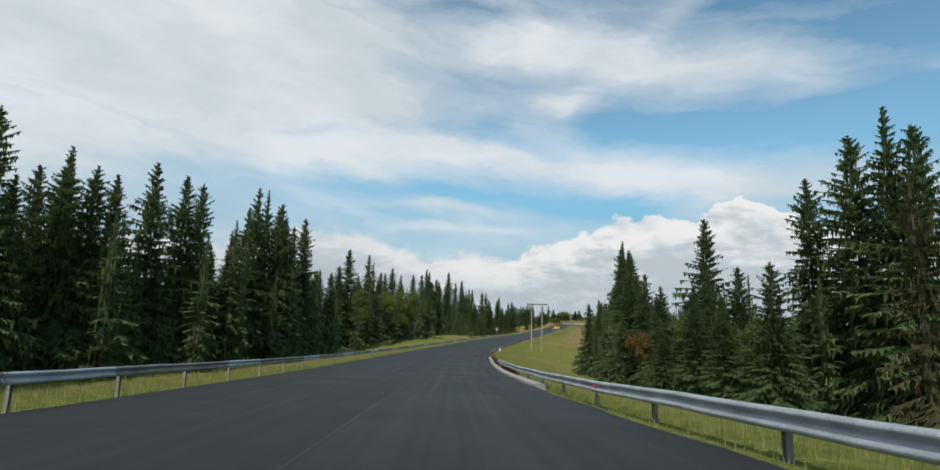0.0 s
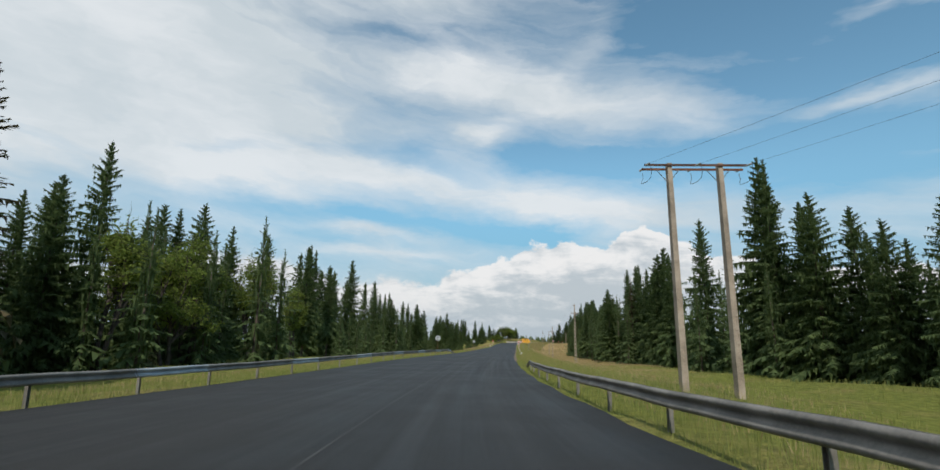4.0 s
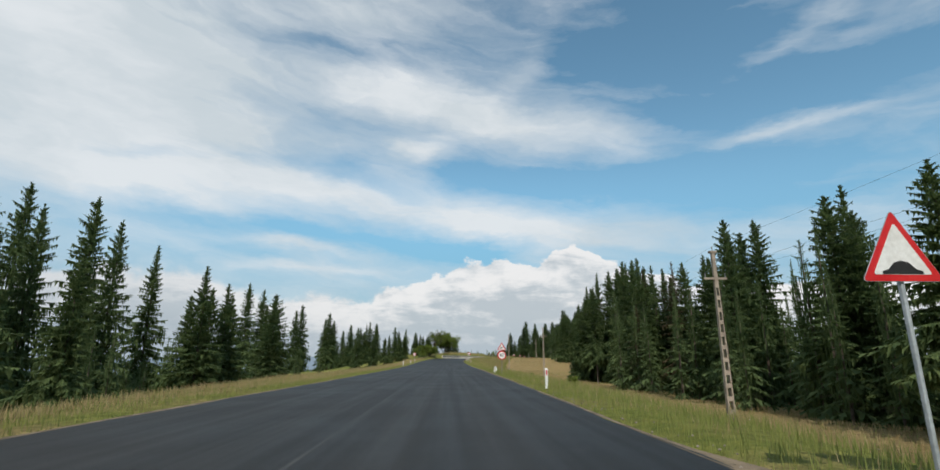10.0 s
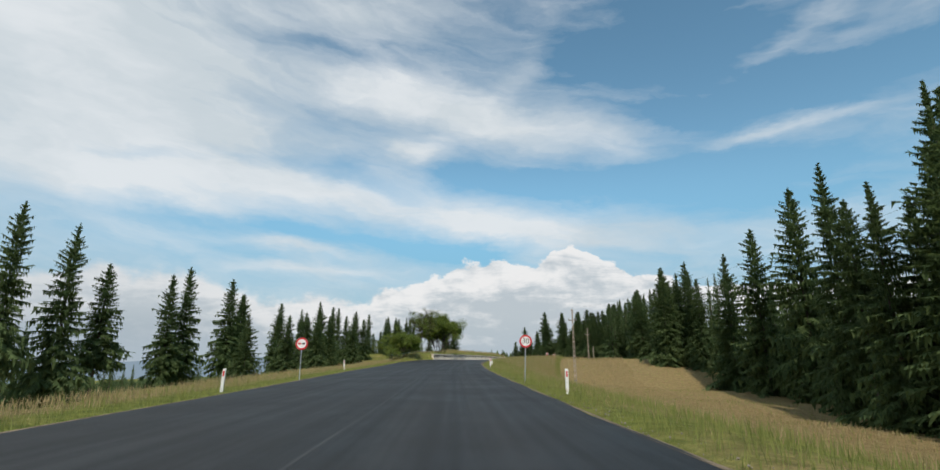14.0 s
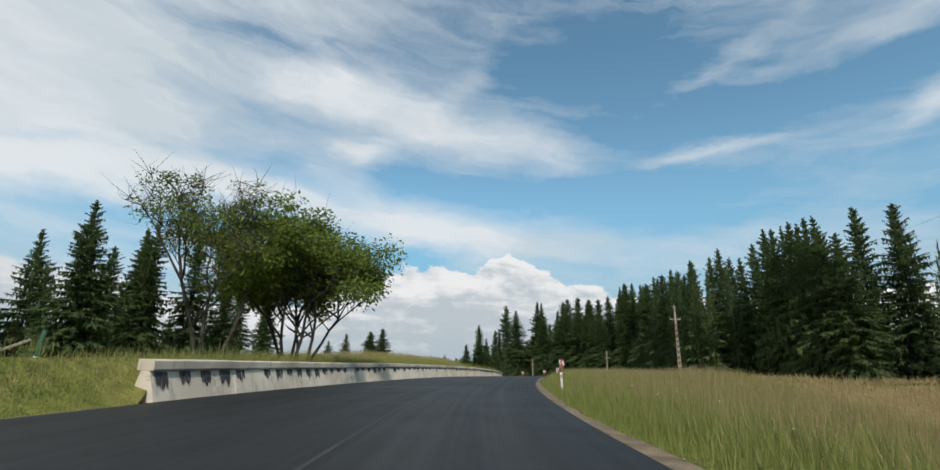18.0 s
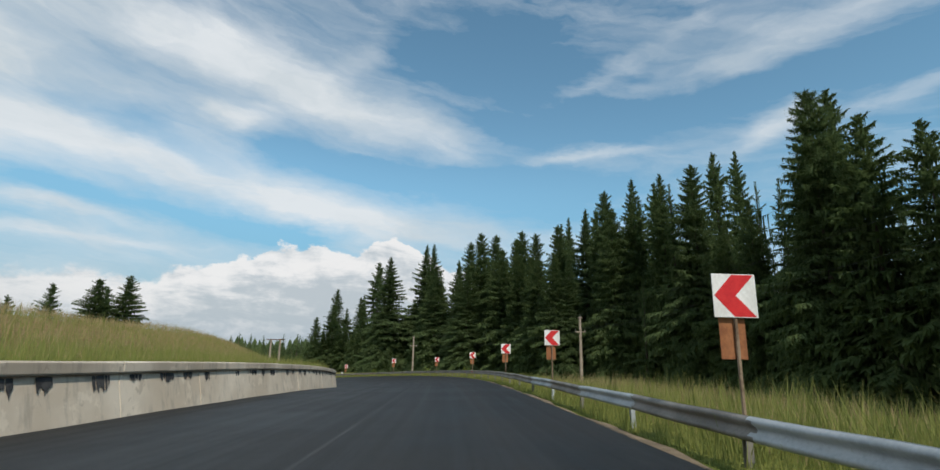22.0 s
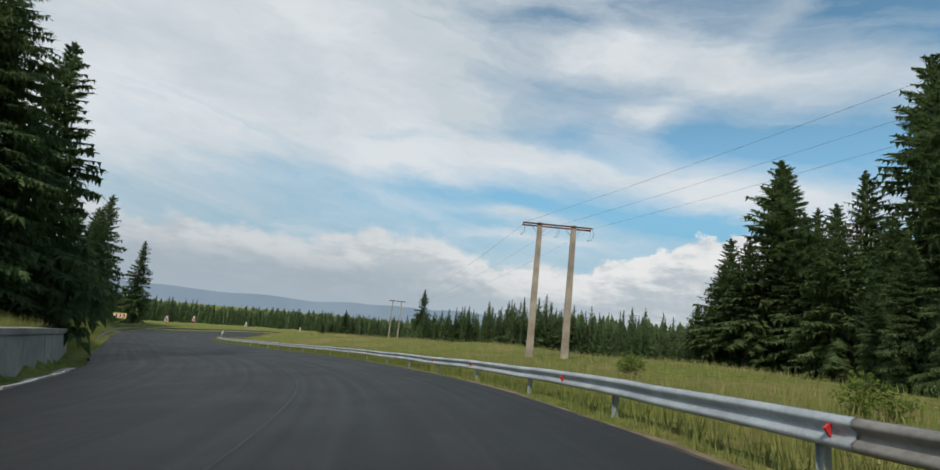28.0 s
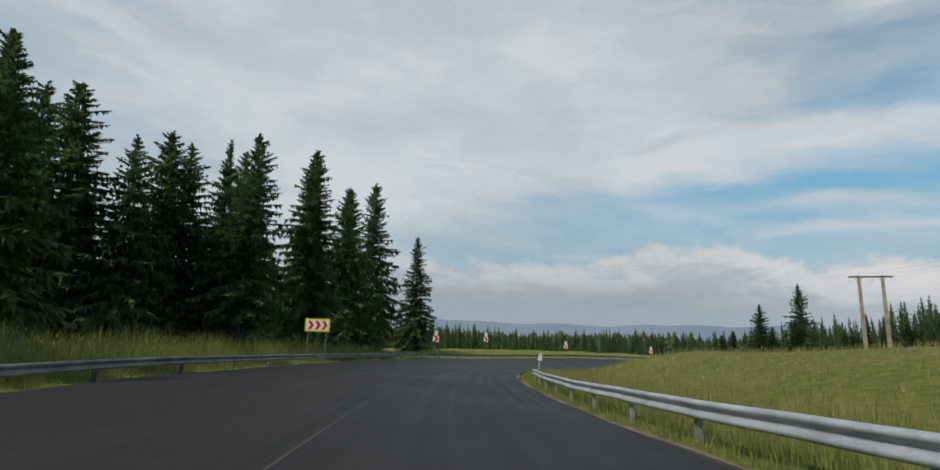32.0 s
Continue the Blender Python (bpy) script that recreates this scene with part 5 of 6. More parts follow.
def ladder_pole(x, y, top, turn, plain=False):
    g = grounded(x, y)
    hgt = top - g
    root = thing("power_pole", (x, y, g), "round grey concrete power pole with one short crossarm" if plain else "slender concrete power pole with ladder-like openings and one crossarm", "power pole", "concrete power poles", turn=turn)
    if plain:
        bm = bmesh.new()
        rings = tube(bm, [(0, 0, -0.6), (0, 0, hgt * 0.5), (0, 0, hgt)], (0.19, 0.165, 0.14), 8)
        bm.faces.new(rings[-1])
        part("pole", bm, POLE_CONCRETE, root)
    else:
        pocket_pole(root, hgt, 0.43, 0.18, 0.26, 0.18, 0.35, hgt - 2.0, max(8, int(hgt * 1.15)))
    part("cap", boxed((0.42, 0.26, 0.14), (0, 0, hgt + 0.07), bevel=0.015), POLE_CONCRETE, root)
    arm = part("crossarm", boxed((1.35, 0.14, 0.13), (0, 0, hgt - 1.55), bevel=0.015), POLE_CONCRETE, root)
    ends = []
    for px, pz in ((-0.60, hgt - 1.48), (0.60, hgt - 1.48), (0.0, hgt + 0.15)):
        tip = insulator(arm if px else root, (px, 0, pz))
        ends.append(pose(x, y, g, 0, 0, turn) @ tip)
    return ends


def twin_pole(ax, ay, bx, by, top, thick=1.0):
    mid = Vector(((ax + bx) / 2, (ay + by) / 2, 0))
    turn = math.degrees(math.atan2(by - ay, bx - ax))
    gap = math.hypot(bx - ax, by - ay)
    g = min(grounded(ax, ay), grounded(bx, by))
    hgt = top - g
    root = thing("twin_power_pole", (mid.x, mid.y, g), "pair of tall concrete power poles joined by a rusty steel crossbeam", "power pole", "twin power poles", turn=turn)
    for px in (-gap / 2, gap / 2):
        pocket_pole(root, hgt, 0.28 * thick, 0.20 * thick, 0.40, 0.28, 0.6, hgt - 1.6, 14, (px, 0), False)
    for y_, z_, mat in ((-0.17, hgt - 0.12, DARK_RUST), (0.17, hgt - 0.22, RUST)):
        bm = boxed((4.7, 0.05, 0.10), (0, y_, z_))
        box(bm, (4.7, 0.09, 0.012), (0, y_ + 0.03, z_ + 0.05))
        part("crossbeam", bm, mat, root)
    for px in (-gap / 2, gap / 2):
        for sg in (-1, 1):
            part("brace", rod((px + sg * 0.05, 0.13, hgt - 0.85), (px + sg * 0.55, 0.15, hgt - 0.22), 0.018, None, 5), OLD_STEEL, root)
    back, ahead = [], []
    for px in (-2.3, 0.0, 2.3):
        for sg, out in ((-1, back), (1, ahead)):
            tip = insulator(root, (px, sg * 0.22, hgt - 0.16), (0, sg, -0.12 if sg < 0 else 0.05), 6, 0.05)
            out.append(pose(mid.x, mid.y, g, 0, 0, turn) @ tip)
        # the slack jumper under the beam
        bm = bmesh.new()
        tube(bm, [(px + 0.15 * math.sin(k), y_, hgt - 0.22 - 0.75 * (1 - (y_ / 0.72) ** 2)) for k, y_ in enumerate(np.linspace(-0.72, 0.72, 9))], [0.012] * 9, 4)
        part("jumper", bm, WIRE, root)
    return back, ahead


def cable(a, b, sag, r=0.0055):
    bm = bmesh.new()
    a, b = Vector(a), Vector(b)
    pts = [a.lerp(b, k / 14) - Vector((0, 0, sag * 4 * (k / 14) * (1 - k / 14))) for k in range(15)]
    tube(bm, [p - a for p in pts], [r] * 15, 4)
    ob = part("cable", bm, WIRE)
    ob.location = a
    tagged(ob, "thin dark overhead cable between power poles", "cable", "overhead cables")


A_back, A_ahead = twin_pole(14.8, 110.7, 17.1, 110.25, 1.35)
J_back, J_ahead = twin_pole(162.75, 579.4, 165.05, 579.6, -16.8, 1.65)
L_back, L_ahead = twin_pole(121.3, 684.0, 123.7, 684.8, -23.75, 1.5)
for k in range(3):
    cable(A_back[k], Vector((40 + 2.2 * k, 55, 7.0)), 0.5)
    cable(J_back[k], Vector((196 + 2.2 * k, 532, -9.0)), 0.7)
    cable(J_ahead[k], L_back[k], 2.2)
POLES = [(39.3, 183.4, -1.55), (57.5, 248.5, -5.5), (80.6, 319.0, -7.36), (98.0, 381.0, -7.3), (134.0, 435.8, -8.0), (169.4, 490.0, -13.3), (173.6, 531.6, -15.8)]
ends = []
for k, (x, y, top) in enumerate(POLES):
    nx, ny, _ = POLES[min(k + 1, len(POLES) - 1)]
    px, py, _ = POLES[max(k - 1, 0)]
    ends.append(ladder_pole(x, y, top, math.degrees(math.atan2(-(nx - px), ny - py)), k >= 5))
for a, b in zip(ends, ends[1:]):
    for k in range(3):
        cable(a[k], b[k], 1.0, 0.0045)
far_ends = [ladder_pole(x, y, grounded(x, y) + 8, 40) for x, y in ((196, 655), (236, 640), (262, 672))]
for k in range(3):
    cable(ends[-1][k], (201 + k, 575, -14), 0.8, 0.0045)
    cable(far_ends[0][k], far_ends[1][k], 0.9, 0.0045)

# ---------------------------------------------------------------- signs
def sign_root(name, s, d, label, category, group="", turn=0.0):
    p = on_road(s, d)
    p.z = grounded(p.x, p.y)
    return thing(name, p, label, category, group, turn=along(s) + turn), on_road(s, d).z - p.z


def disc(root, r, z, ring, y=0.0):
    back = part("plate", plate(round_outline(r, 32, 0, z), 0.006, y), GALV, root)
    part("rim", plate(round_outline(r * 0.99, 32, 0, z), 0.002, y - 0.003), ring, back, "red border")
    part("face", plate(round_outline(r * 0.74, 32, 0, z), 0.002, y - 0.006), WHITE, back)
    return back


def triangle(root, side, cz, face=WHITE):
    back = part("plate", plate(triangle_outline(side, cz), 0.006), GALV, root)
    part("rim", plate(triangle_outline(side * 0.98, cz), 0.002, -0.003), RED, back, "red border")
    part("face", plate(triangle_outline(side * 0.72, cz), 0.002, -0.006), face, back)
    return back


def sign_post(root, top, x=0.0, mat=None, r=0.028):
    part("post", rod((x, 0.045, -0.4), (x, 0.045, top), r), mat or OLD_STEEL, root)
    return root


# bends-ahead triangle over the 40 disc
root, up = sign_root("speed_limit_sign", 273.1, 4.65, "round 40 speed limit sign below a red-edged double-bend triangle", "road sign")
sign_post(root, up + 2.5)
plate_40 = disc(root, 0.385, up + 1.53, RED)
lettering("40", 0.46, plate_40, (0, -0.009, up + 1.53), BLACK, "numerals", 0.95)
plate_bends = triangle(root, 0.80, up + 2.18)
part("symbol", plate([(-0.10, -0.10), (-0.04, -0.10), (-0.04, 0.03), (0.04, -0.03), (0.10, -0.03), (0.10, 0.09), (0.04, 0.12), (0.05, 0.03), (-0.04, 0.10), (-0.10, 0.08)], 0.002, -0.009), BLACK, plate_bends).location.z = up + 2.13
root, up = sign_root("speed_limit_sign", 347.2, 4.1, "round 30 speed limit sign on a leaning grey post", "road sign")
sign_post(root, up + 2.4, mat=GALV)
plate_30 = disc(root, 0.36, up + 2.08, RED)
lettering("30", 0.43, plate_30, (0, -0.009, up + 2.08), BLACK, "numerals", 0.95)
root.matrix_basis = root.matrix_basis @ pose(0, 0, 0, 0, 2.5, 0)
# bump triangle and the yellow board
root, up = sign_root("bump_warning_sign", 234.75, 4.72, "red-edged white warning triangle with a black hump", "road sign")
sign_post(root, up + 2.7, mat=GALV)
plate_bump = triangle(root, 0.89, up + 2.31)
part("symbol", plate([(-0.22, 0), (-0.15, 0.02), (-0.08, 0.09), (0.0, 0.11), (0.08, 0.09), (0.15, 0.02), (0.22, 0), (0.22, -0.03), (-0.22, -0.03)], 0.002, -0.009), BLACK, plate_bump).location.z = up + 2.16
root, up = sign_root("accident_zone_sign", 234.4, 6.56, "large yellow accident-zone warning board on two steel posts", "road sign")
part("board", boxed((2.45, 0.03, 1.19), (0, 0, up + 2.75), bevel=0.008), YELLOW, root)
for z0 in (2.17, 2.35, 2.92, 3.33):
    part("border_line", boxed((2.42, 0.004, 0.022), (0, -0.018, up + z0)), BLACK, root)
for x0 in (-1.21, 1.21):
    part("border_line", boxed((0.022, 0.004, 1.17), (x0, -0.018, up + 2.75)), BLACK, root)
    part("post", rod((x0 * 0.66, 0.05, -0.5), (x0 * 0.66, 0.05, up + 3.3), 0.035), GALV, root)
lettering("ATEN\u021aIE!", 0.33, root, (-0.05, -0.019, up + 3.12), BLACK)
lettering("Zon\u0103 cu risc", 0.22, root, (0.32, -0.019, up + 2.76), BLACK)
lettering("ridicat de accidente", 0.21, root, (0.32, -0.019, up + 2.50), BLACK, stretch=0.85)
lettering("1.0 km", 0.15, root, (0, -0.019, up + 2.255), BLACK, stretch=0.9)
for bx in (-0.36, 0.36):
    part("arrow", plate([(-0.012, -0.06), (0.012, -0.06), (0.012, 0.01), (0.045, 0.0), (0.0, 0.065), (-0.045, 0.0), (-0.012, 0.01)], 0.003, -0.019), BLACK, root).location = (bx, 0, up + 2.258)
part("symbol", plate(triangle_outline(0.50, up + 2.56), 0.003, -0.020), RED, root)
part("symbol_face", plate(triangle_outline(0.34, up + 2.56), 0.003, -0.023), WHITE, root)
part("symbol_dot", plate(round_outline(0.055, 16, 0, up + 2.54), 0.003, -0.026), BLACK, root)
for ob in [c for c in root.children if c.name.startswith("symbol")]:
    ob.location.x = -0.90
part("emblem", boxed((0.34, 0.004, 0.34), (0.98, -0.019, up + 3.12)), BLUE, root, "blue square emblem with a white curve")
bm = bmesh.new()
tube(bm, [(0.86 + 0.20 * k / 6, -0.022, up + 3.00 + 0.22 * (k / 6) ** 2) for k in range(7)], [0.022] * 7, 4)
part("emblem_curve", bm, WHITE, root)
# no-overtaking disc across the road
root, up = sign_root("no_overtaking_sign", 349.0, -8.9, "round red-edged no-overtaking sign with two small cars", "road sign")
sign_post(root, up + 2.35, mat=GALV)
plate_cars = disc(root, 0.36, up + 2.0, RED)
for x0, mat in ((-0.11, RED), (0.11, BLACK)):
    part("symbol", plate([(x0 - 0.085, -0.05), (x0 + 0.085, -0.05), (x0 + 0.085, 0.01), (x0 + 0.055, 0.055), (x0 - 0.055, 0.055), (x0 - 0.085, 0.01)], 0.002, -0.009), mat, plate_cars).location.z = up + 2.0
# backs of signs for the other direction
root, up = sign_root("warning_sign", 230.0, -8.25, "triangular warning sign seen from its bare grey back", "road sign", turn=180)
sign_post(root, up + 2.75, mat=OLD_STEEL)
triangle(root, 0.9, up + 2.35)
root, up = sign_root("round_sign", 172.3, -9.5, "round road sign with bare grey back on a rusty post", "road sign", turn=180)
sign_post(root, up + 2.9, mat=RUST)
disc(root, 0.44, up + 2.62, RED)
part("clamp", boxed((0.34, 0.03, 0.04), (0, 0.02, up + 2.70)), OLD_STEEL, root)


def chevron_board(x, y, s, up, left=True, w=0.66, h=0.64, lower=PLATE_RUST, upper=None, tilt=0.0):
    g = grounded(x, y)
    label = "square white board with a red chevron over a rusty plate" if lower else "square white board with a red chevron on a grey post"
    root = thing("chevron_sign", (x, y, g), label, "road sign", "chevron boards in the bends", turn=along(s))
    top = on_road(s, 3.5).z + up - g if left else up
    part("post", rod((0, 0.04, -0.4), (0, 0.04, top + h + (0.5 if upper else 0.0)), 0.030), POST_RUST if lower else OLD_STEEL, root)
    board = part("board", boxed((w, 0.012, h), (0, 0, top + h / 2), bevel=0.003), WHITE, root)
    k = -1 if left else 1
    pts = [(k * w * 0.47, 0.0), (k * w * 0.04, h * 0.48), (-k * w * 0.46, h * 0.48), (-k * w * 0.02, 0.0), (-k * w * 0.46, -h * 0.48), (k * w * 0.04, -h * 0.48)]
    bm = bmesh.new()
    # two arms of the arrow, each a four-cornered plate
    for quad in ((0, 1, 2, 3), (0, 3, 4, 5)):
        f = bm.faces.new([bm.verts.new((pts[i][0], -0.009, pts[i][1] + top + h / 2)) for i in quad])
    bmesh.ops.recalc_face_normals(bm, faces=bm.faces)
    for f in bm.faces:
        if f.normal.y > 0:
            f.normal_flip()
    part("chevron", bm, RED, board, "red chevron")
    if lower:
        part("lower_plate", boxed((w * 0.60, 0.010, h * 0.92), (-w * 0.06, 0.078, top - h * 0.47), bevel=0.003), lower, root, "bare rusty plate below the board")
    if upper:
        part("upper_plate", boxed((w * 0.6, 0.012, h * 0.85), (0, 0.0, top + h * 1.5), bevel=0.003), upper, root, "plain pale plate above the board")
    if tilt:
        root.matrix_basis = root.matrix_basis @ pose(0, 0, 0, 0, tilt, 0)


for s, d, z in ((485.3, 4.5, 1.95), (498.7, 4.5, 1.97), (511.4, 4.3, 1.95), (530.8, 4.75, 2.05), (548.5, 4.9, 2.0), (566.4, 5.55, 2.22), (581.9, 5.9, 1.68)):
    p = on_road(s, d)
    big = 1.2 if s > 560 else 1.08 if s < 490 else 1.0
    chevron_board(p.x, p.y, s, z, w=0.66 * big, h=0.64 * big)
for x, y, top in ((85.5, 640.1, -32.8), (79.9, 655.8, -33.6), (82.3, 674.2, -35.2), (90.5, 690.5, -36.2)):
    q = ground_z(x, y)
    chevron_board(x, y, float(q[1][0]) - 12, top - 0.33 - float(q[0][0]), left=False, lower=None, upper=WHITE, tilt=2.0)
# the yellow-edged triple chevron
g = grounded(92.6, 620.9)
root = thing("bend_sign", (92.6, 620.9, g), "yellow-edged board with three red chevrons on two thin posts", "road sign", turn=30)
up = -31.4 - g
part("board", boxed((1.95, 0.02, 0.92), (0, 0, up + 0.46), bevel=0.006), CHEV_YELLOW, root)
part("field", boxed((1.72, 0.004, 0.66), (0, -0.013, up + 0.46)), WHITE, root)
for k in range(3):
    x0 = -0.55 + 0.55 * k
    bm = bmesh.new()
    for quad in (((x0 - 0.20, 0.30), (x0 + 0.05, 0.30), (x0 + 0.27, 0.0), (x0 + 0.02, 0.0)), ((x0 + 0.02, 0.0), (x0 + 0.27, 0.0), (x0 + 0.05, -0.30), (x0 - 0.20, -0.30))):
        bm.faces.new([bm.verts.new((x, -0.018, up + 0.46 + z)) for x, z in quad][::-1])
    part("chevron", bm, RED, root, "red chevron")
for x0 in (-0.72, 0.72):
    part("post", rod((x0, 0.04, -0.4), (x0, 0.04, up + 0.9), 0.03), OLD_STEEL, root)

# ---------------------------------------------------------------- delineators and distance stones
DELIN = None
for s, d in ((214.0, 4.5), (252.5, 4.5), (338.0, 4.3), (372.0, 3.75), (403.0, 3.6), (427.6, 3.9), (320.0, -8.6), (339.5, -9.0), (366.0, -10.2)):
    p = on_road(s, d)
    p.z = grounded(p.x, p.y)
    if DELIN is None:
        DELIN = thing("delineator", p, "white plastic delineator post with a red reflector", "road post", "delineator posts", turn=along(s))
        bm = bmesh.new()
        prof = [(-0.06, -0.045), (0.06, -0.045), (0.05, 0.045), (-0.05, 0.045)]
        lo = [bm.verts.new((x, y, -0.3)) for x, y in prof]
        hi = [bm.verts.new((x, y, 0.84 + (0.05 if y > 0 else 0.0))) for x, y in prof]
        for i in range(4):
            bm.faces.new((lo[i], lo[(i + 1) % 4], hi[(i + 1) % 4], hi[i]))
        bm.faces.new(hi)
        bmesh.ops.bevel(bm, geom=list(bm.edges), offset=0.008, segments=1, affect="EDGES")
        stake = part("post", bm, WHITE, DELIN)
        part("reflector", boxed((0.055, 0.006, 0.20), (0, -0.048, 0.70), bevel=0.002), RED, stake, "red reflector")
    else:
        copy_thing(DELIN, pose(p.x, p.y, p.z, rng.uniform(-2, 2), rng.uniform(-3, 3), along(s)))


def stone(s, d, numeral, lift, tilt=0.0, at=None):
    p = on_road(s, d) if at is None else Vector(at)
    g = grounded(p.x, p.y)
    root = thing("distance_stone", (p.x, p.y, g), "white rounded distance stone with a small number panel", "road stone", "distance stones", turn=along(s))
    prof = [(-0.13, 0.0), (0.13, 0.0)] + [(0.13 * math.cos(a), 0.36 + 0.13 * math.sin(a)) for a in np.linspace(0, math.pi, 12)]
    bm = plate(prof, 0.13, -0.065)
    box(bm, (0.34, 0.20, 0.14), (0, 0, 0.02), bevel=0.012)
    bmesh.ops.translate(bm, vec=(0, 0, lift), verts=bm.verts)
    body = part("stone", bm, WHITE, root)
    part("number_panel", plate(round_outline(0.075, 4, 0, lift + 0.36), 0.003, -0.069), BLACK, body, "small dark-framed number panel")
    part("panel_face", plate(round_outline(0.062, 4, 0, lift + 0.36), 0.003, -0.072), WHITE, body)
    lettering(numeral, 0.13, body, (0, -0.074, lift + 0.36), BLACK, "numeral")
    if lift > 0.1:
        part("stub", boxed((0.12, 0.10, lift + 0.3), (0, 0, lift / 2 - 0.15)), CONCRETE, root)
    if tilt:
        root.matrix_basis = root.matrix_basis @ pose(0, 0, 0, 0, tilt, 0)


stone(81.5, 4.7, "3", on_road(81.5, 3).z + 0.55 - grounded(*on_road(81.5, 4.7).xy))
stone(181.7, 4.5, "4", 0.08)
stone(279.7, 4.6, "5", 0.03, 6)
stone(380.0, 4.2, "6", 0.05)
stone(477.2, 4.1, "7", 0.42, -10)
stone(581.4, 4.7, "8", on_road(581.4, 3).z + 0.62 - grounded(*on_road(581.4, 4.7).xy), -12)
stone(686.2, 4.3, "9", -33.1 - grounded(104.2, 632.2), 8, (104.2, 632.2, 0))

# ---------------------------------------------------------------- broken fence by the lay-by
FENCE_WOOD = material("grey fence wood", speckled((0.20, 0.18, 0.15), (0.38, 0.35, 0.30), 3.0, 0.9, 0, 30.0, 0.5))
FENCE_GREEN = material("faded green paint", speckled((0.03, 0.09, 0.05), (0.07, 0.15, 0.09), 3.0, 0.8, 0, 30.0, 0.3))
p0, p1 = on_road(413.5, -17.5), on_road(415.0, -11.6)
for p in (p0, p1):
    p.z = grounded(p.x, p.y)
fence = thing("broken_fence", p0, "broken low fence of green rails and bare poles in tall grass", "fence")
run = p1 - p0
for k in range(4):
    q = run * (k / 3)
    part("post", rod(q + Vector((0, 0, -0.3)), q + Vector((0.03 * k, 0, 0.15)), 0.075, 0.07, 7), WHITE, fence, "white-painted foot of a fence post")
    part("post_top", rod(q + Vector((0.03 * k, 0, 0.15)), q + Vector((0.05 * k, 0, 0.85)), 0.07, 0.06, 7), FENCE_GREEN, fence)
part("rail", rod(run * 0.0 + Vector((0, 0, 0.7)), run * 0.66 + Vector((0, 0, 0.62)), 0.05, 0.045, 6), FENCE_GREEN, fence)
for a, b in (((0.2, 0.75), (0.55, 0.25)), ((0.5, 0.3), (0.75, 0.7)), ((0.72, 0.72), (0.68, 0.1)), ((0.75, 0.2), (0.98, 0.6))):
    part("broken_rail", rod(run * a[0] + Vector((0, 0, a[1])), run * b[0] + Vector((0, 0, b[1])), 0.045, 0.04, 6), FENCE_WOOD, fence)

# ---------------------------------------------------------------- a boulder in the left verge
p = on_road(226, -9.9)
boulder = thing("boulder", (p.x, p.y, grounded(p.x, p.y)), "rounded reddish-brown boulder half hidden in grass", "stone")
bm = bmesh.new()
bmesh.ops.create_icosphere(bm, subdivisions=3, radius=0.5)
for v in bm.verts:
    v.co *= 1 + 0.28 * noise.noise(v.co * 2.1) + 0.08 * noise.noise(v.co * 6.0)
    v.co.x *= 1.25
    v.co.z = v.co.z * 0.75 + 0.22
    v.co *= 0.62
part("rock", bm, material("brown rock", speckled((0.13, 0.095, 0.07), (0.26, 0.20, 0.15), 2.5, 0.9, 0, 18.0, 0.6)), boulder)

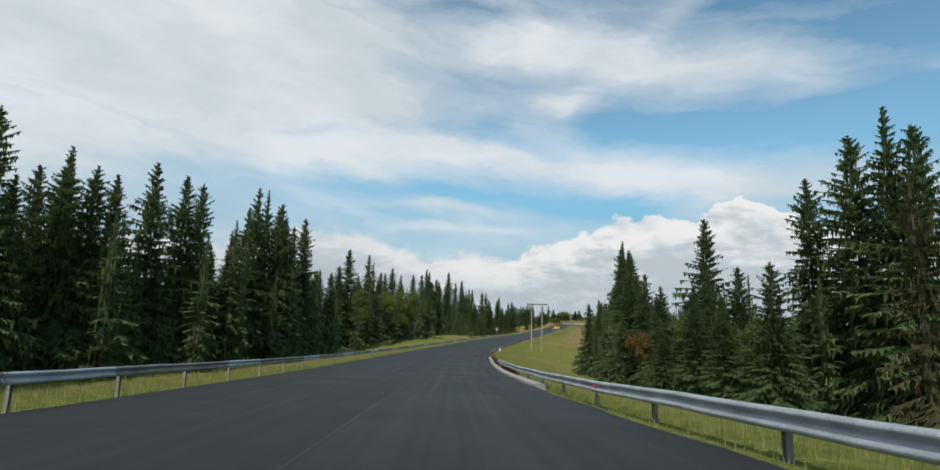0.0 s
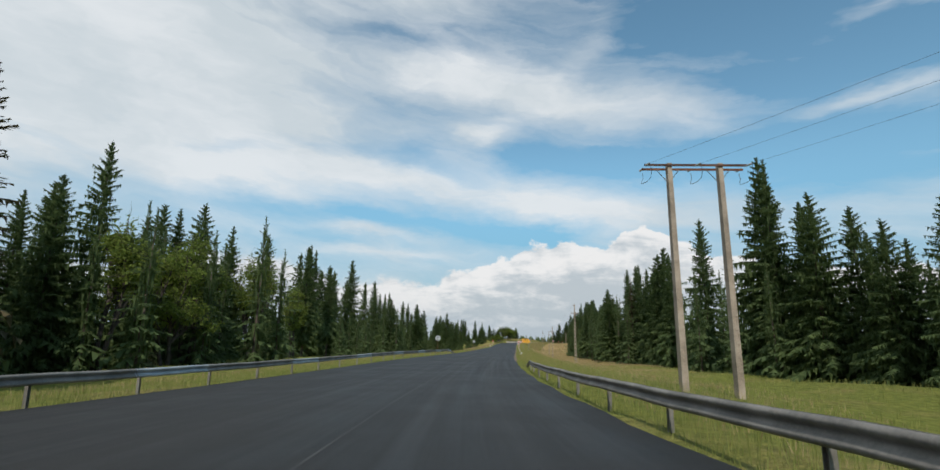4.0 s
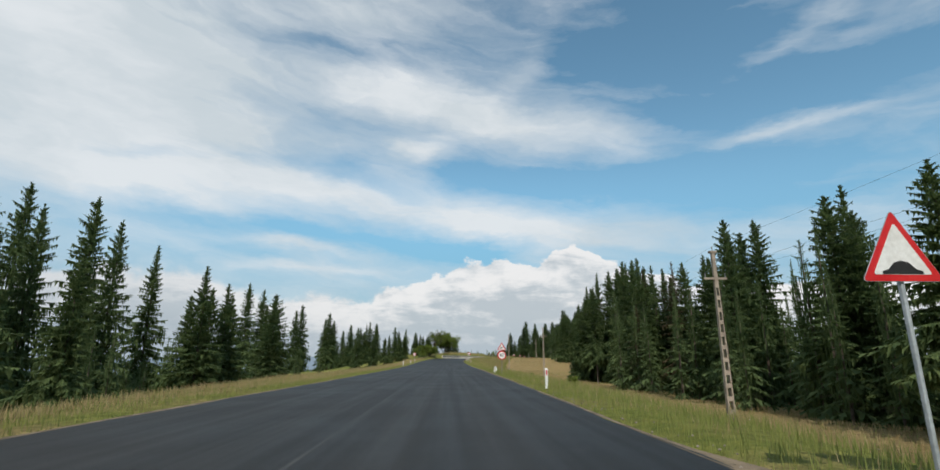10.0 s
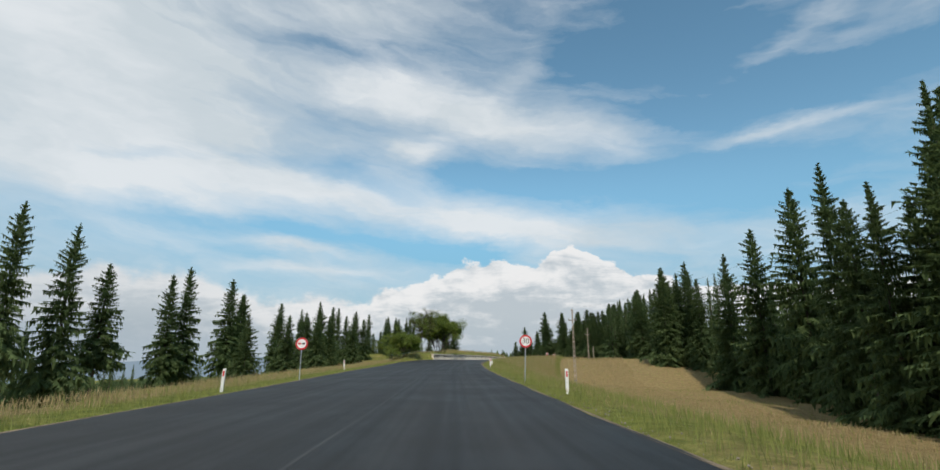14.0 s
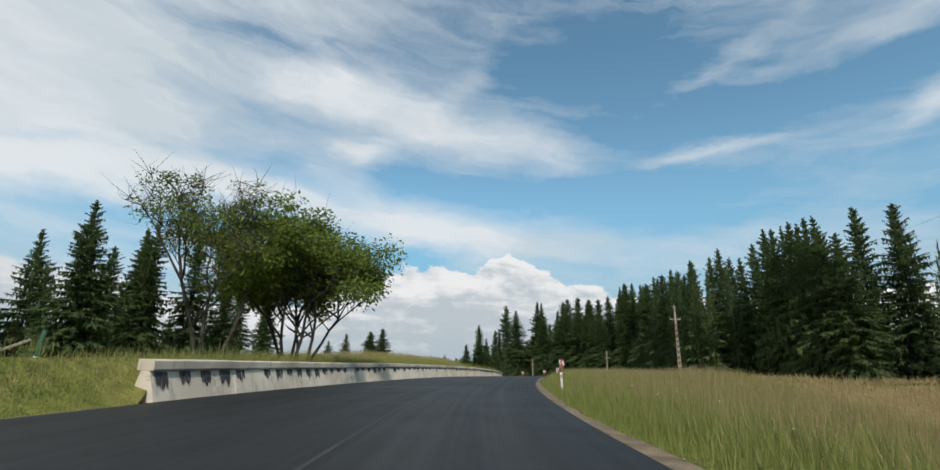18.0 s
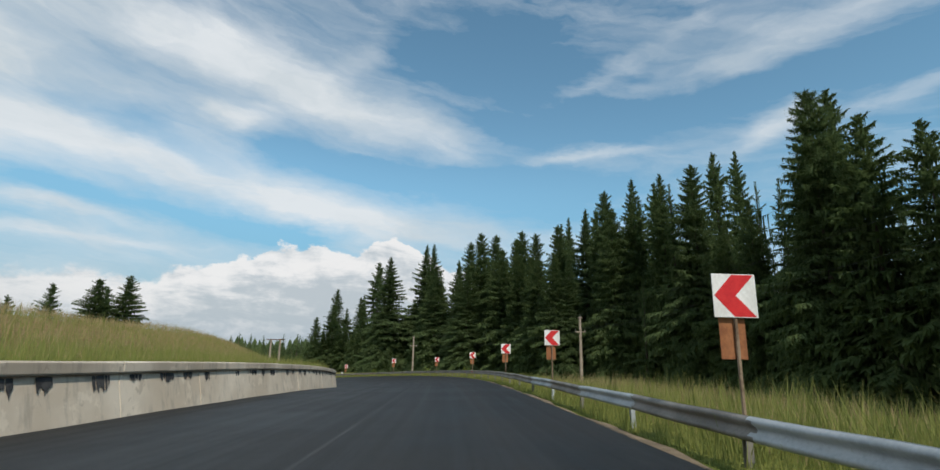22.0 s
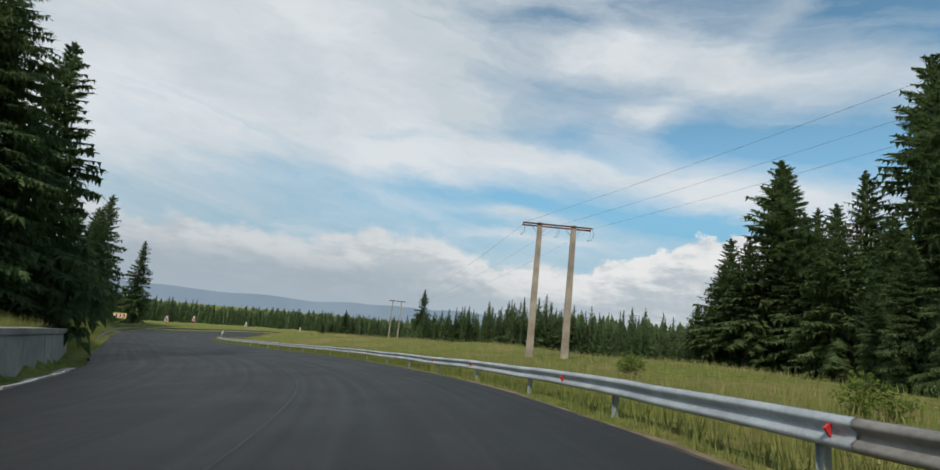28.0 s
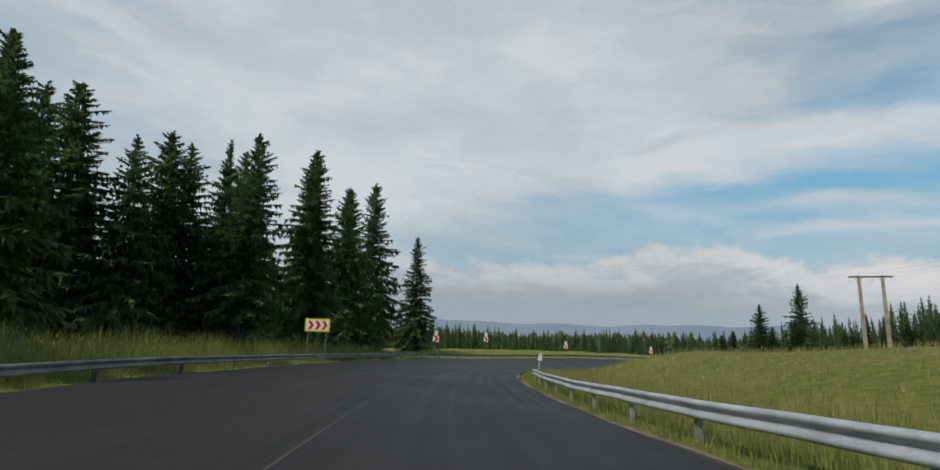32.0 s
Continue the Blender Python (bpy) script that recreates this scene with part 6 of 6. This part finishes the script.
# ---------------------------------------------------------------- broad-leaved trees
def broadleaf(name, x, y, height, spread, stems, leaves, label, mat=None, bare=0.35, seed=1, leaf=0.16, thin=0.0, category="tree", bark=None, puff=0.075, girth=1.0):
    """A tree with forked limbs; its leaves sit in rounded clumps about the ends of the twigs."""
    r = random.Random(seed)
    g = grounded(x, y)
    root = thing(name, (x, y, g - 0.05), label, category)
    tips, limbs = [], []

    def grow(p, way, length, rad, depth, wood):
        pts, q = [p], p
        for k in range(4):
            way = (way + Vector((r.uniform(-0.22, 0.22), r.uniform(-0.22, 0.22), r.uniform(-0.05, 0.16)))).normalized()
            q = q + way * length / 4
            pts.append(q)
        wood.append((pts, rad))
        if depth == 0:
            tips.append(pts[-1]), tips.append(pts[-2])
            return
        if depth == 1:
            tips.append(pts[-1])
        for k in range(5 if depth == 3 else r.choice((2, 3, 3))):
            out = (way + Vector((r.uniform(-1.2, 1.2), r.uniform(-1.2, 1.2), r.uniform(-0.45, 0.45)))).normalized()
            grow(pts[-1] if k == 0 else pts[r.choice((2, 3, 4))], out, length * r.uniform(0.50, 0.80), rad * 0.58, depth - 1, wood)

    for k in range(stems):
        a = 6.283 * k / stems + r.uniform(-0.4, 0.4)
        lean = Vector((math.cos(a) * spread * 0.45 / height, math.sin(a) * spread * 0.45 / height, 1.0)) if stems > 1 else Vector((r.uniform(-0.1, 0.1), r.uniform(-0.1, 0.1), 1))
        limbs.append([])
        grow(Vector((math.cos(a) * 0.03 * height * (stems > 1), math.sin(a) * 0.03 * height * (stems > 1), -0.2)), lean.normalized(), height * bare, 0.024 * girth * height / (stems ** 0.4), 3, limbs[-1])
    clump = puff * height
    up = (height - clump * 0.8) / max(t.z for t in tips)
    wide = (spread / 2 - clump * 0.7) / max(0.2, sorted(math.hypot(t.x, t.y) for t in tips)[int(len(tips) * 0.93)])

    def fit(p):
        return Vector((p.x * wide, p.y * wide, p.z * up))

    for wood in limbs:
        bm = bmesh.new()
        for pts, rad in wood:
            tube(bm, [fit(p) for p in pts], [rad, rad * 0.85, rad * 0.74, rad * 0.66, rad * 0.58], 7 if rad > 0.05 else 4)
        part("trunk" if stems == 1 else "stem", bm, bark or DARK_BARK, root)
    twigs = bmesh.new()
    for t in tips if category == "tree" else ():
        for k in range(4 if thin else 2):
            a = fit(t)
            w = Vector((r.gauss(0, 1), r.gauss(0, 1), r.gauss(0.5, 0.7))).normalized()
            m = height * r.uniform(0.04, 0.10)
            b = a + w * m
            c = b + (w + Vector((r.gauss(0, 0.5), r.gauss(0, 0.5), r.gauss(0.2, 0.4)))).normalized() * m * 0.8
            tube(twigs, [a, b, c], (0.0016 * height, 0.0010 * height, 0.0003 * height), 3)
    if category == "tree":
        tagged(part("twig_spray", twigs, bark or DARK_BARK, root), kind="stuff")
    else:
        twigs.free()
    verts, faces = [], []
    ends = [fit(t) for t in tips]
    ends = [e for e in ends if not (r.random() < thin and e.z > 0.45 * height)]
    sizes = [clump * r.uniform(0.6, 1.25) for e in ends]
    for k in range(leaves):
        j = r.randrange(len(ends))
        away = Vector((r.gauss(0, 1), r.gauss(0, 1), r.gauss(0, 1))).normalized() * sizes[j] * r.random() ** 0.4
        away.z *= 0.7
        c = ends[j] + away
        u = (away.normalized() + Vector((r.gauss(0, 1), r.gauss(0, 1), r.gauss(0, 0.6) - 0.4)) * 0.8).normalized()
        v = u.cross(Vector((r.gauss(0, 1), r.gauss(0, 1), r.gauss(0, 1)))).normalized()
        sz = leaf * r.uniform(0.6, 1.35)
        i = len(verts)
        verts += [c - u * sz, c + v * sz * 0.5, c + u * sz, c - v * sz * 0.5]
        faces.append((i, i + 1, i + 2, i + 3))
    part("crown", mesh_of("crown", verts, faces, mat or LEAVES), None, root)
    return root


def leafy(name, s, d, *rest, **more):
    p = on_road(s, d)
    return broadleaf(name, p.x, p.y, *rest, **more)


leafy("broadleaf_tree", 430.6, -11.6, 10.6, 12.2, 7, 52000, "many-stemmed green broadleaf tree leaning over the concrete wall", seed=5, bare=0.22, leaf=0.115, puff=0.11)
leafy("broadleaf_tree", 425.5, -13.6, 10.8, 11.0, 3, 9000, "half-bare broadleaf tree with thin grey-green foliage", seed=10, bare=0.26, leaf=0.085, thin=0.55, puff=0.075, girth=0.7)
leafy("broadleaf_tree", 406.5, -12.6, 6.0, 8.6, 6, 24000, "broad dense green tree with dark low branches", seed=13, bare=0.24, leaf=0.10, puff=0.11)
leafy("shrub", 397.5, -11.8, 2.4, 2.4, 4, 1600, "thin straggling shrub in tall grass", seed=17, bare=0.32, leaf=0.06, thin=0.3, category="shrub")
for s, d, h, w, sd in ((150, -38, 17, 9, 21), (144, -36, 14, 8, 22), (168, -40, 18, 9, 23), (118, -36, 15, 7, 24), (136, -37, 16, 8, 25), (196, -46, 17, 9, 26)):
    leafy("broadleaf_tree", s, d, h, w, 2, 9000, "fresh green broadleaf tree among dark spruces", seed=sd, bare=0.28, leaf=0.17, puff=0.08)
leafy("broadleaf_tree", 62, 23.0, 8.5, 5.5, 3, 7000, "brownish young tree beside dark spruces", mat=RUSSET, seed=31, bare=0.25, leaf=0.13, puff=0.09)
leafy("broadleaf_tree", 55, 27.5, 11.0, 6.5, 3, 9000, "yellow-green broadleaf tree among roadside spruces", seed=32, bare=0.24, leaf=0.13, puff=0.085)
leafy("broadleaf_tree", 46, 28.0, 10.0, 6.5, 3, 9000, "green broadleaf tree among roadside spruces", seed=33, bare=0.24, leaf=0.13, puff=0.085)
for k, (x, y, h) in enumerate(((147, 705, 5.0), (141, 700, 4.0), (152, 712, 4.5), (203, 600, 4.0), (199, 590, 3.2))):
    broadleaf("shrub", x, y, h, h * 1.1, 4, 2200, "pale green bush at the meadow's edge", seed=40 + k, bare=0.32, leaf=0.13, category="shrub", puff=0.13)
for k, (s, d, h) in enumerate(((588, 7.5, 1.0), (576, 8.0, 1.1), (596, 9.0, 1.1), (470, -12.5, 1.0), (502, -11.0, 1.1), (628, -14.0, 1.2), (262, 8.0, 0.9), (287, 9.5, 0.8), (560, 8.5, 1.2), (545, 8.0, 1.2), (646, -15.2, 1.2), (651, -16.0, 1.5), (657, -16.5, 1.1), (662, -16.0, 1.4), (668, -15.5, 1.2), (640, -15.0, 1.3))):
    leafy("shrub", s, d, h, h * 1.3, 4, 1100, "low green bush in roadside grass", seed=60 + k, bare=0.3, leaf=0.045, category="shrub", puff=0.15)

# thin, drying and bare-stemmed spruces in the front row
for s, d, h in ((314, 29, 17), (307, 30, 14), (318, 36, 22), (322, 37, 21), (312, 35.5, 19), (306, 36, 21), (120, -33, 22), (64, -32, 20), (66, -33, 19), (22, 22, 14), (17, 24, 13), (78, 24, 16), (205, 30, 19), (232, 30.5, 18), (524, 25, 22), (514, 28, 18)):
    p = on_road(s, d)
    plant(p.x, p.y, h, THIN[:1] if 290 < s < 312 else THIN, "drying spruce with thin brownish boughs and a bare stem", "drying spruces")
for s, d, h in ((50, 21, 9), (44, 21.5, 11), (56, 23, 10), (64, 24, 10), (38, 21, 10), (33, 22, 12), (69, 22, 10)):
    p = on_road(s, d)
    plant(p.x, p.y, h, SPRUCES, "low bushy spruce behind the crash barrier", "spruces right of the road", 1.3)
# young spruces by the lay-by, behind the wall and at the meadow
for s, d, h in ((414, -25, 7.2), (417, -28, 8.4), (410, -28, 8.4), (421, -26, 8.0), (425, -30, 10.5), (430, -24, 7.5), (405, -28, 8.0), (399, -30, 8.5), (435, -27, 9.5), (441, -23, 7.0), (394, -34, 9.0), (431, -22.9, 9.0), (427, -18.5, 8.5), (431.5, -19.5, 9.0), (423.5, -19.0, 8.0), (436, -20.5, 7.0)):
    p = on_road(s, d)
    h += 0.9 * float(np.interp(s, (400, 414, 428), (4.0, 2.0, 0.0)))
    plant(p.x, p.y, h, SPRUCES, "young bushy spruce behind the roadside fence", "young spruces", 1.25)
for x, y, h in ((135, 712, 9), (129, 716, 11), (139, 722, 7), (146, 716, 6), (120, 735, 14), (94, 854, 30), (158, 722, 10), (166, 730, 9), (180, 735, 12), (196, 737, 15), (207, 730, 14), (218, 722, 16), (226, 712, 14), (111, 730, 9)):
    h = min(h, 1.12 * (crest_top(x, y) - grounded(x, y)))
    if h < 3:
        continue
    plant(x, y, h, SPRUCES, "spruce standing free at the far side of the meadow", "meadow spruces", 1.1)
for x, y, top in [(97.7, 823.4, -15.9), (110.9, 675.7, -27.7), (99.0, 852.1, -29.0)]:
    plant(x, y, max(4.0, top - grounded(x, y)), SPRUCES[:4], "spruce standing free at the far side of the meadow", "meadow spruces", 2.0 if y < 700 else 1.2)
edge_trees = []
for k in range(900):
    bearing = -70 + 100 * k / 900 + rng.uniform(-0.9, 0.9)
    r = rng.uniform(185, 260) if bearing > -12 else rng.uniform(250, 420)
    x, y = 147.7 + r * math.sin(radians(bearing)), 576.7 + r * math.cos(radians(bearing))
    gz, gs, gd = (float(v[0]) for v in ground_z(x, y))
    tall = min(rng.uniform(18, 26), crest_top(x, y) - gz)
    if abs(gd) > 18 and tall > 3:
        edge_trees.append((x, y, gz - 0.2, tall * rng.choice((0.62, 0.75, 0.85, 0.92, 0.97, 1.0, 1.08, 1.2))))
massed("forest_edge", edge_trees, BACK, "row of dark spruces beyond the meadow", 1.45)
for x, y, top in [(108.0, 668.1, -31.7), (115.6, 669.5, -29.6), (112.5, 673.8, -30.6), (107.8, 674.4, -31.3)]:
    plant(x, y, max(2.5, top - grounded(x, y)), SPRUCES[:4], "small bushy young spruce at the edge of the meadow", "meadow spruces", 1.9)

# ---------------------------------------------------------------- grass
def blades(name, s, off, side, tall, wide, mat, label, lean=0.35, head=0.0):
    """Grass blades: arrays of s, distance out from the asphalt and side (+1 right, -1 left)."""
    gen = np.random.RandomState(len(s))
    i = s - ROAD_FROM
    k = np.arange(len(AXIS))
    x, y, hx, hy = (np.interp(i, k, c) for c in (AXIS[:, 0], AXIS[:, 1], HEADING[:, 0], HEADING[:, 1]))
    d = np.where(side > 0, np.interp(s, *RIGHT_EDGE) + off, np.interp(s, *LEFT_EDGE) - off)
    x, y = x + hy * d, y - hx * d
    z, ns, nd = ground_z(x, y)
    # behind the wall the turf lies at the coping's height
    behind_wall = (side < 0) & (s > WALL_FROM) & (s < WALL_TO)
    lz = np.interp(i, k, AXIS[:, 2]) + np.interp(i, k, AXIS[:, 3]) * np.clip(d, -12, 8)
    z = np.where(behind_wall & (off < 3.0 + 0.6 * wall_back(s)), lz + np.interp(s, *WALL_TOP), z)
    shoulder_s = (side < 0) & (s > WALL_FROM - 16) & (s <= WALL_FROM)
    z = np.where(shoulder_s & (off < 3.4), np.maximum(z, lz + smooth(s, WALL_FROM - 16, WALL_FROM - 1) * 1.3 * np.interp(off, (0.4, 1.2, 2.2), (0.0, 0.45, 1.0))), z)
    ok = ~(behind_wall & (off < 0.65 + wall_back(s)) & (off > 0.0)) & (np.sign(nd) == side)
    x, y, z, tall, wide = x[ok], y[ok], z[ok], tall[ok], wide[ok]
    n = len(x)
    a, b = gen.uniform(0, 6.283, n), gen.uniform(0, 6.283, n)
    dx, dy = np.cos(a) * wide / 2, np.sin(a) * wide / 2
    lx, ly = np.cos(b) * tall * lean * gen.uniform(0.1, 1, n), np.sin(b) * tall * lean * gen.uniform(0.1, 1, n)
    low = z + tall * head if head else z - 0.06
    v = np.stack([np.stack([x - dx + lx * head, y - dy + ly * head, low], 1), np.stack([x + dx + lx * head, y + dy + ly * head, low], 1),
                  np.stack([x + lx + dx * 0.2, y + ly + dy * 0.2, z + tall], 1)], 1).reshape(-1, 3)
    me = bpy.data.meshes.new(name)
    me.vertices.add(3 * n), me.loops.add(3 * n), me.polygons.add(n)
    me.vertices.foreach_set("co", v.ravel())
    me.loops.foreach_set("vertex_index", np.arange(3 * n, dtype=np.int32))
    me.polygons.foreach_set("loop_start", np.arange(0, 3 * n, 3, dtype=np.int32))
    me.materials.append(mat)
    me.update(calc_edges=True)
    return tagged(new(name, me), label, "flower" if "flower" in name else "grass", kind="stuff")


R = np.random.RandomState(8)


def scatter(n, s0, s1, near, far, side, power=1.6):
    s = R.uniform(s0, s1, n)
    clump = 0.5 + 0.5 * np.sin(s * 0.9 + 1.3 * np.sin(s * 0.23))
    off = near + (far - near) * R.uniform(0, 1, n) ** power
    clump = 0.5 * clump + 0.25 + 0.25 * np.sin(off * 2.1 + 1.7 * np.sin(s * 0.7)) * np.sin(s * 1.7 + off)
    return s, off, np.full(n, side, float), clump


for side in (1, -1):
    near_n = 150000 if side > 0 else 90000
    s, off, sd, clump = scatter(near_n, -15, 690, 0.10, 5.5, side)
    grow_in = smooth(off, 0.1, 1.3)
    tall = (0.08 + (0.14 + 0.22 * R.uniform(0, 1, len(s))) * grow_in) * (0.75 + 0.5 * clump)
    tall *= np.where((side > 0) & (s > 400) & (s < 460), 1.5, 1.0)
    blades("verge_grass", s, off, sd, tall, R.uniform(0.010, 0.028, len(s)), GRASS, "green roadside grass in uneven tufts")
    s, off, sd, clump = scatter(45000, -15, 690, 0.8, 12.0, side, 1.4)
    tall = (0.28 + 0.25 * R.uniform(0, 1, len(s))) * (0.7 + 0.5 * clump) * np.where((side > 0) & (s > 400) & (s < 480), 1.5, 1.0)
    off = np.where((s > 560) & (off > 7), off * 0.4, off)
    blades("dry_grass", s, off, sd, tall, R.uniform(0.006, 0.015, len(s)) * (1 + off / 10), STRAW, "straw-coloured flowering grass heads", 0.5, 0.40)
    s, off, sd, clump = scatter(60000, -15, 700, 4.5, 34.0, side, 1.2)
    tall = (0.18 + 0.22 * R.uniform(0, 1, len(s)))
    blades("meadow_grass", s, off, sd, tall, R.uniform(0.03, 0.07, len(s)), GRASS, "green meadow grass")
    s, off, sd, clump = scatter(1800, -15, 700, 1.5, 16.0, side, 1.2)
    drift = np.sin(s * 0.35) * np.sin(s * 0.11 + off * 0.6) > 0.35
    s, off, sd = s[drift], off[drift], sd[drift]
    blades("wildflowers", s, off, sd, 0.16 + 0.16 * R.uniform(0, 1, len(s)), R.uniform(0.015, 0.03, len(s)), PETALS, "scattered white wildflowers", 0.25, 0.95)
# tall uncut grass: right of the upper bend, on the bank behind the wall, on the left verge of the straight
s, off, sd, clump = scatter(90000, 384, 460, 0.5, 13.0, 1, 1.15)
tall = (0.40 + 0.60 * R.uniform(0, 1, len(s))) * (0.75 + 0.4 * clump) * smooth(off, 0.2, 2.4)
blades("tall_grass", s, off, sd, tall, R.uniform(0.012, 0.028, len(s)), GRASS, "tall uncut green grass", 0.65)
s, off, sd, clump = scatter(80000, 420, 615, 1.0, 15.0, -1, 1.5)
tall = (0.30 + 0.55 * R.uniform(0, 1, len(s)) ** 1.5) * (0.6 + 0.8 * clump)
blades("tall_grass", s, off, sd, tall, R.uniform(0.012, 0.030, len(s)), GRASS, "tall uncut grass on the bank behind the wall", 0.4)
s, off, sd, clump = scatter(40000, 436, 615, 5.0, 17.0, -1, 0.8)
tall = (0.45 + 0.40 * R.uniform(0, 1, len(s))) * (0.7 + 0.5 * clump)
blades("seeding_grass", s, off, sd, tall, R.uniform(0.010, 0.022, len(s)), STRAW, "straw-coloured seeding grass on the bank", 0.5, 0.40)
s, off, sd, clump = scatter(50000, 225, 400, 0.9, 6.5, -1, 0.9)
tall = (0.18 + 0.26 * R.uniform(0, 1, len(s))) * (0.7 + 0.5 * clump)
blades("seeding_grass", s, off, sd, tall, R.uniform(0.008, 0.018, len(s)) * (1 + off / 8), STRAW, "reddish seeding grass on the verge", 0.5, 0.40)
s, off, sd, clump = scatter(45000, 384, 462, 1.6, 12.0, 1, 0.62)
tall = (0.60 + 0.55 * R.uniform(0, 1, len(s))) * (0.75 + 0.4 * clump)
blades("seeding_grass", s, off, sd, tall, R.uniform(0.008, 0.018, len(s)), STRAW, "reddish seeding grass among the tall green", 0.55, 0.40)
s, off, sd, clump = scatter(420, 386, 462, 1.5, 10.0, 1, 1.0)
blades("wildflowers", s, off, sd, 0.55 + 0.35 * R.uniform(0, 1, len(s)), R.uniform(0.03, 0.06, len(s)), PETALS, "white umbels in the tall grass", 0.2, 0.965)
s, off, sd, clump = scatter(60000, 478, 700, 0.35, 4.5, 1, 1.3)
tall = (0.22 + 0.42 * R.uniform(0, 1, len(s)) ** 1.4) * (0.6 + 0.8 * clump) * smooth(off, 0.0, 0.9)
blades("tall_grass", s, off, sd, tall, R.uniform(0.010, 0.024, len(s)), GRASS, "tall green grass under the crash barrier", 0.55)
# the reddish seed heads of the uncut slope beside the straight
s, off, sd, clump = scatter(80000, 175, 482, 7.0, 26.0, 1, 0.9)
tall = (0.22 + 0.22 * R.uniform(0, 1, len(s))) * (0.75 + 0.4 * clump) * np.where(s > 385, 1.6, 1.0)
blades("seeding_grass", s, off, sd, tall, R.uniform(0.008, 0.020, len(s)) * (1 + off / 12), STRAW, "reddish seeding grass on the uncut slope", 0.45, 0.40)
s, off, sd, clump = scatter(16000, 596, 700, 3.0, 45.0, 1, 0.8)
tall = (0.16 + 0.22 * R.uniform(0, 1, len(s))) * (0.7 + 0.6 * clump)
blades("seeding_grass", s, off, sd, tall, R.uniform(0.008, 0.016, len(s)) * (1 + off / 20), STRAW, "reddish seeding grass of the uncut meadow", 0.5, 0.40)
# rank weeds along the forest's foot in the last bend
s, off, sd, clump = scatter(44000, 630, 700, 0.9, 7.5, -1, 1.0)
tall = (0.60 + 1.15 * R.uniform(0, 1, len(s)) ** 2) * smooth(off, 0.4, 2.6) * (0.5 + 0.9 * clump)
blades("tall_weeds", s, off, sd, tall, R.uniform(0.014, 0.04, len(s)), GRASS, "rank green weeds at the foot of the forest", 0.5)
s, off, sd, clump = scatter(900, 630, 700, 1.2, 6.0, -1, 1.0)
blades("yellow_flowers", s, off, sd, (0.8 + 0.6 * R.uniform(0, 1, len(s))) * smooth(off, 0.4, 2.6), R.uniform(0.03, 0.06, len(s)), YELLOW_PETALS, "small yellow flowers among the weeds", 0.3, 0.88)
# weeds and seeding grass between the barrier and the forest in the upper bend
WEEDS_FROM, WEEDS_TO = 472, 503
s, off, sd, clump = scatter(16000, WEEDS_FROM, WEEDS_TO, 1.1, 7.5, 1, 1.1)
tall = (0.30 + 0.70 * R.uniform(0, 1, len(s)) ** 2) * smooth(off, 0.6, 2.4) * (0.5 + 0.9 * clump) * smooth(WEEDS_TO - s, 0.0, 6.0)
blades("tall_weeds", s, off, sd, tall, R.uniform(0.012, 0.036, len(s)), GRASS, "rank green weeds behind the crash barrier", 0.55)
s, off, sd, clump = scatter(4000, WEEDS_FROM, WEEDS_TO + 5, 2.0, 8.0, 1, 0.8)
tall = (0.50 + 0.45 * R.uniform(0, 1, len(s))) * (0.6 + 0.6 * clump)
blades("seeding_grass", s, off, sd, tall, R.uniform(0.008, 0.016, len(s)), STRAW, "straw-coloured seeding grass behind the crash barrier", 0.5, 0.45)
# drifts of white flowers in the last meadow
s, off, sd, clump = scatter(2600, 622, 690, 6.0, 30.0, 1, 1.0)
drift = np.sin(s * 0.31 + 1.0) * np.sin(s * 0.13 + off * 0.35) > 0.25
s, off, sd = s[drift], off[drift], sd[drift]
blades("wildflowers", s, off, sd, 0.30 + 0.20 * R.uniform(0, 1, len(s)), R.uniform(0.04, 0.08, len(s)), PETALS, "white flowers in loose drifts over the meadow", 0.25, 0.93)
# loose stones in the gravel strip
gen = np.random.RandomState(3)
verts, faces = [], []
for k in range(1500):
    q = gen.uniform(150, 478)
    p = on_road(q, right_edge(q) + 0.05 + abs(gen.normal(0, 0.45)), 0.0)
    r, base = gen.uniform(0.010, 0.032), len(verts)
    for a in range(4):
        t = a * 1.571 + gen.uniform(-0.3, 0.3)
        verts.append((p.x + r * math.cos(t) * gen.uniform(0.7, 1.3), p.y + r * math.sin(t) * gen.uniform(0.7, 1.3), p.z + gen.uniform(-0.3, 0.3) * r))
    verts += [(p.x, p.y, p.z + 0.7 * r), (p.x, p.y, p.z - r)]
    faces += [(base + a, base + (a + 1) % 4, base + 4) for a in range(4)] + [(base + (a + 1) % 4, base + a, base + 5) for a in range(4)]
PEBBLE = material("pale pebbles", island_leaf((0.14, 0.115, 0.08), (0.36, 0.31, 0.25), (0.22, 0.185, 0.14), 0.0))
tagged(new("gravel_stones", mesh_of("gravel stones", verts, faces, PEBBLE)), "loose pale stones along the asphalt edge", "gravel", kind="stuff")
